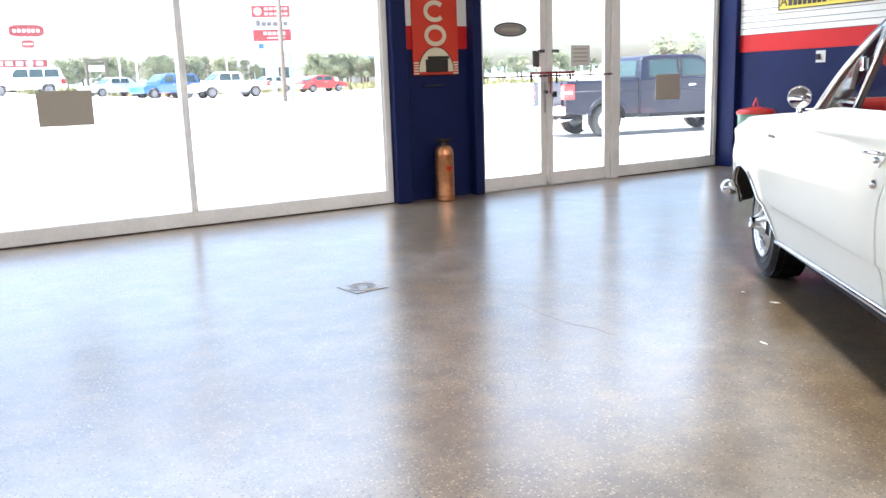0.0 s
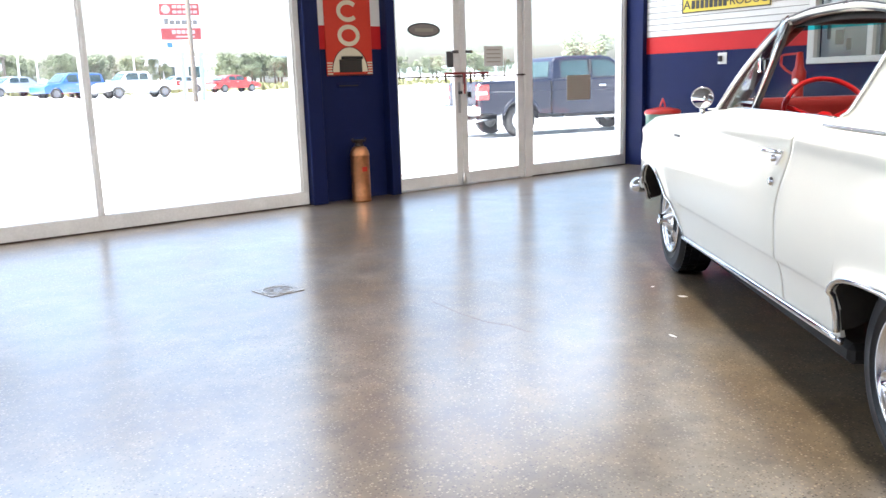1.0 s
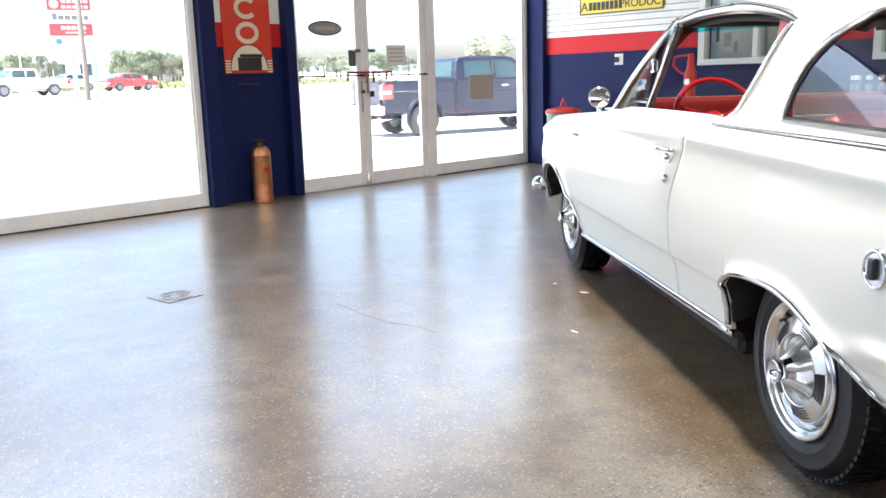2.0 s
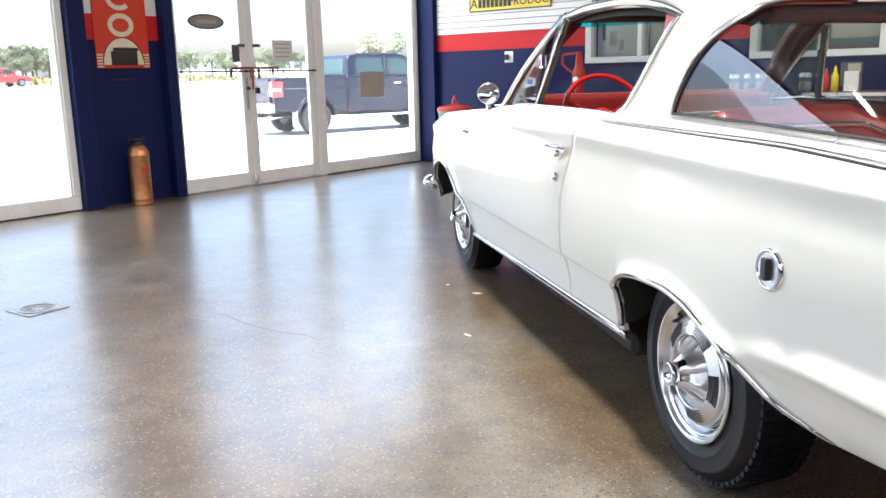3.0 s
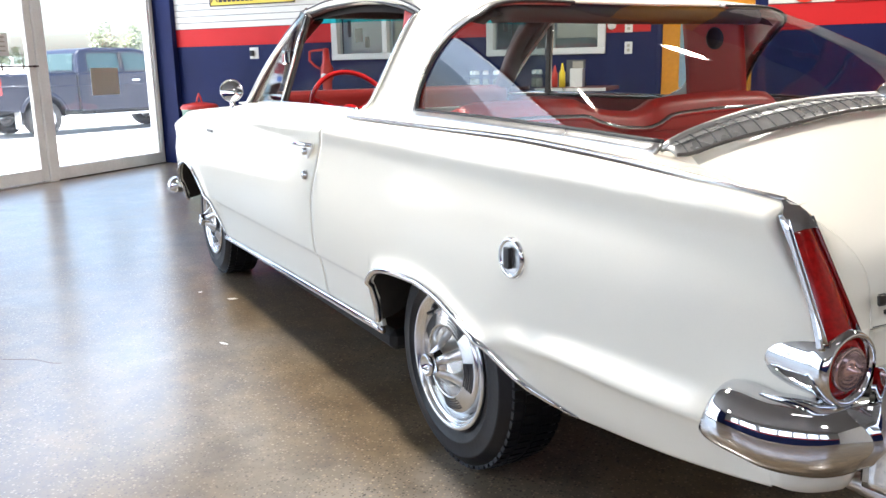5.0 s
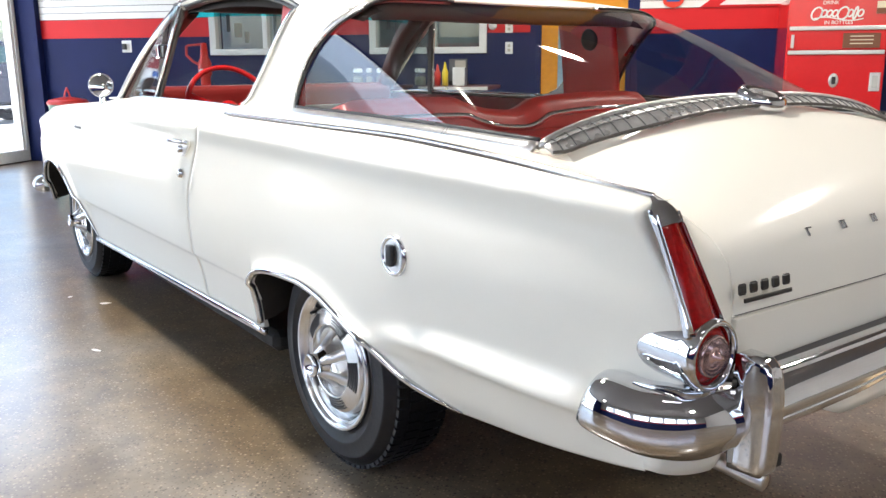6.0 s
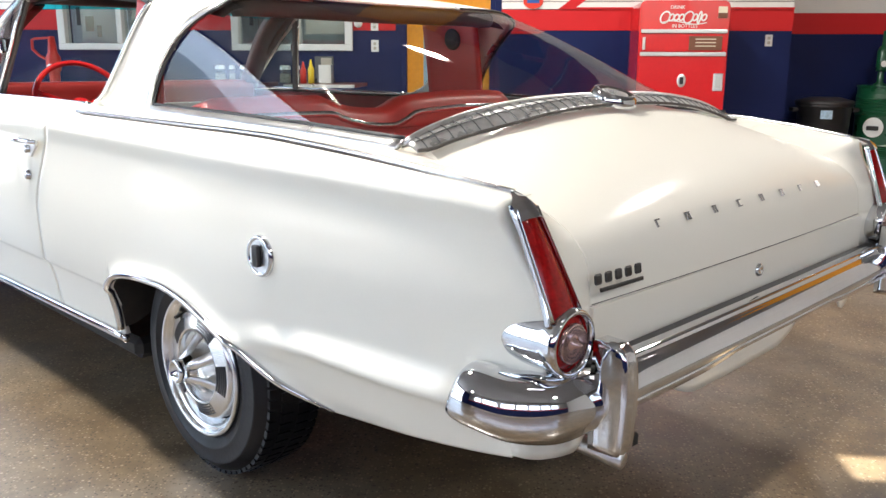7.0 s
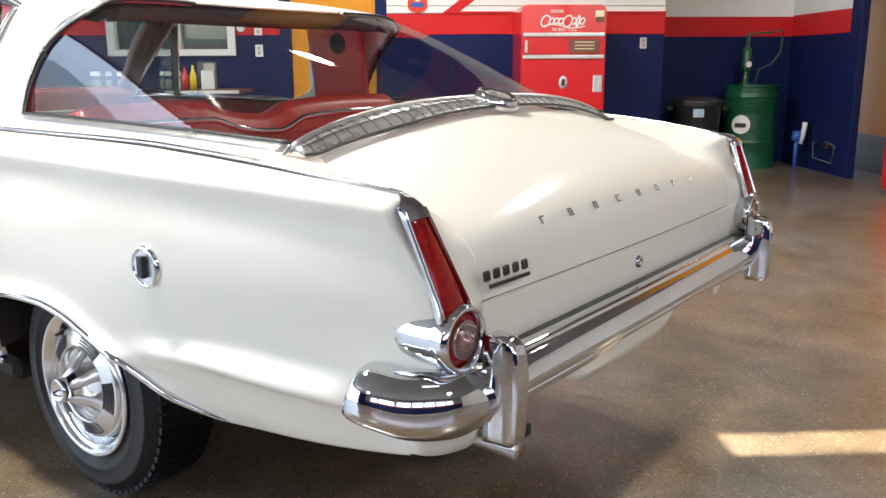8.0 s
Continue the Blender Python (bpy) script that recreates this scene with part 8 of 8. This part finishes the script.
for q in range(5):
    part("word_bar", box(bmesh.new(), (1.8 + 0.8 * q, -6.10, 4.08 - gz), (2.35 + 0.8 * q, -6.065, 4.42 - gz)), SIGN_WHITE, st)
part("shop", box(bmesh.new(), (-12, 6, 0), (5, 14, 4.2 - gz), 0.05), SIGN_WHITE, st)
for x in (-9, -2, 5):
    part("column", box(bmesh.new(), (x - 0.25, -1, 0), (x + 0.25, -0.5, 4.7 - gz), 0.02), SIGN_WHITE, st)
for x in (-8, -4, 0):
    part("shop_window", box(bmesh.new(), (x, 5.93, 0.6), (x + 2.6, 5.995, 1.9)), DARK_GLASS, st)
# timber frame sign and low hedge beyond the lot
gz = ground_z(9.8, 70.0)
fr = thing("frame_sign", ROOM @ pose(9.8, 70.0, gz), "dark timber frame for a roadside board", "sign frame")
for x in (-0.72, 0.72):
    part("post", box(bmesh.new(), (x - 0.09, -0.09, 0), (x + 0.09, 0.09, 4.0 - gz), 0.02), WOODPOLE, fr)
part("beam", box(bmesh.new(), (-0.95, -0.12, 3.9 - gz), (0.95, 0.12, 4.08 - gz), 0.02), WOODPOLE, fr)
part("board", box(bmesh.new(), (-0.60, -0.05, 3.1 - gz), (0.60, 0.05, 3.6 - gz), 0.02), POST, fr)
shop = thing("strip_shop", ROOM @ pose(52.0, 118.0, ground_z(52, 118), 0, 0, -20), "long low white commercial building far off", "building")
part("wall", box(bmesh.new(), (-14, -4, 0), (16, 4, 3.6), 0.05), SIGN_WHITE, shop)
part("roof", box(bmesh.new(), (-14.3, -4.3, 3.6), (16.3, 4.3, 4.0), 0.05), POST, shop)
for x in range(-12, 15, 4):
    part("shop_window", box(bmesh.new(), (x, -4.06, 1.0), (x + 2.2, -4.005, 2.6)), DARK_GLASS, shop)
for a, b, h in ((15.6, 90.0, 7.0), (9.3, 95.0, 5.0), (30.0, 100.0, 8.0), (37.0, 110.0, 7.0), (19.5, 100.0, 6.0)):
    p = thing("light_pole", ROOM @ pose(a, b, ground_z(a, b)), "grey street light pole", "street lamp", "light poles")
    part("mast", lathe(bmesh.new(), [(0.10, 0.0), (0.07, h)], 10), POST, p, smooth=True)
    part("arm", box(bmesh.new(), (-0.5, -0.06, h - 0.05), (0.5, 0.06, h + 0.08), 0.02), POST, p)

# trees: trunk, limbs and a crown of leaves
LEAF = material("tree_leaves", (0.13, 0.155, 0.085), 0.6, vary=0.35, grain=2, patch=0.6)
BARK = material("tree_bark", (0.10, 0.075, 0.05), 0.9, vary=0.3, grain=20, bump=0.01)


def tree(seed, h):
    rnd = random.Random(seed)
    t = thing("tree", Matrix(), "leafy green roadside tree", "tree", "roadside trees")
    bm = bmesh.new()
    sweep(bm, [(0, 0, 0), (0.05, 0.03, h * 0.3), (0.0, 0.05, h * 0.6), (0.05, 0.0, h * 0.9)], circle(0.16, 8), up=(0, 1, 0), scale=lambda u: 1 - 0.8 * u)
    for k in range(7):
        a, z = rnd.uniform(0, 6.28), h * rnd.uniform(0.28, 0.65)
        l = h * rnd.uniform(0.2, 0.34)
        sweep(bm, [(0, 0, z), (0.5 * l * math.cos(a), 0.5 * l * math.sin(a), z + 0.35 * l), (l * math.cos(a), l * math.sin(a), z + 0.8 * l)], circle(0.06, 6), up=(0.1, 0.2, 1), scale=lambda u: 1 - 0.75 * u)
    part("trunk", bm, BARK, t)
    verts, faces = [], []
    clumps = [(rnd.gauss(0, 0.2) * h, rnd.gauss(0, 0.2) * h, h * rnd.uniform(0.35, 0.95), h * rnd.uniform(0.08, 0.17)) for _ in range(26)]
    for cx, cy, cz, cr in clumps:
        for _ in range(110):
            d = Vector((rnd.gauss(0, 1), rnd.gauss(0, 1), rnd.gauss(0, 1))).normalized() * cr * rnd.uniform(0.5, 1.1)
            c = Vector((cx, cy, cz)) + d
            u = Vector((rnd.gauss(0, 1), rnd.gauss(0, 1), rnd.gauss(0, 1))).normalized() * h * 0.028
            v = u.orthogonal().normalized() * h * 0.017
            i = len(verts)
            verts += [c - u, c + v, c + u, c - v]
            faces.append((i, i + 1, i + 2, i + 3))
    me = bpy.data.meshes.new("crown")
    me.from_pydata(verts, [], faces)
    me.materials.append(LEAF)
    crown = new("crown", me)
    crown.parent = t
    tagged(crown, "dense green leaves", kind="stuff")
    return t


kinds = [tree(1, 4.3), tree(2, 4.1), tree(3, 3.5)]
spots = [(42.0, 41.0, 0), (49.0, 108.0, 1), (54.0, 106.0, 2)]
far_row = random.Random(12)
for a0, a1, step in ((11.0, 27.0, 1.7), (28.5, 37.0, 1.1), (45.0, 60.0, 1.2), (62.0, 96.0, 2.4)):
    a = a0
    while a < a1:
        spots.append((a, 110.0 + far_row.uniform(-4, 6), far_row.randrange(1, 3)))
        a += step * far_row.uniform(0.7, 1.2)
for k, (a, b, i) in enumerate(spots):
    m = ROOM @ pose(a, b, ground_z(a, b) - 0.1, 0, 0, 77 * k)
    if k < 3:
        kinds[[0, 1, 2][k]].matrix_basis = m
    else:
        copy_thing(kinds[i], m)
# distance haze is mixed into the hills' pale base colour
HILL = material("haze_tinted_hill", (0.20, 0.25, 0.24), 0.9, vary=0.25, grain=0.05, patch=0.01)
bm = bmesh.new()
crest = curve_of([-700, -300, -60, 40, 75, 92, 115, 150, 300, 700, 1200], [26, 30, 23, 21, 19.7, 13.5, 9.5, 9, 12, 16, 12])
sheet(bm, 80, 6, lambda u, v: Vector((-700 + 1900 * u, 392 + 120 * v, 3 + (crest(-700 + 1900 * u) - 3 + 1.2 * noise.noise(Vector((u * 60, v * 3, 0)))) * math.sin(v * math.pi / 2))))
tagged(part("backdrop", bm, HILL, at=ROOM, smooth=True), "wooded hills on the horizon, haze put into their colour", "backdrop", kind="structure")
bm = bmesh.new()
rnd = random.Random(9)
for _ in range(700):
    a, b = rnd.uniform(5, 60), rnd.uniform(70, 92)
    z = ground_z(a, b)
    h = rnd.uniform(0.2, 0.6)
    for k in range(3):
        t = rnd.uniform(0, 3.14)
        dx, dy = 0.35 * math.cos(t), 0.35 * math.sin(t)
        vs = [bm.verts.new(p) for p in ((a - dx, b - dy, z), (a + dx, b + dy, z), (a + dx * 0.6, b + dy * 0.6, z + h), (a - dx * 0.6, b - dy * 0.6, z + h))]
        bm.faces.new(vs)
tagged(part("dry_verge_grass", bm, GRASS, at=ROOM), "dry tufts of grass along the road", "grass", kind="stuff")

# ---- siding boards of the right-hand wall ----
def board_mesh(length):
    bm = bmesh.new()
    box(bm, (-0.014, 0, 0.003), (0.0, length, 0.069), 0.004)
    me = bpy.data.meshes.new("board")
    bm.to_mesh(me)
    bm.free()
    me.materials.append(BOARD)
    return me


runs_low = [(W3[1] + 0.07, 6.495), (W4[1] + 0.07, W3[0] - 0.07), (DOOR[1] + 0.062, W4[0] - 0.07), (-2.97, DOOR[0] - 0.062)]
runs_high = [(DOOR[1] + 0.062, 6.495), (-2.97, DOOR[0] - 0.062)]
meshes = {}
for k in range(22):
    z = 1.602 + 0.072 * k
    for b0, b1 in (runs_low if z < WZ[1] + 0.02 else runs_high):
        key = round(b1 - b0, 3)
        if key not in meshes:
            meshes[key] = board_mesh(key)
        ob = new("board", meshes[key])
        ob.parent = wall_right
        ob.matrix_basis = pose(A1 - 0.004, b0, z)
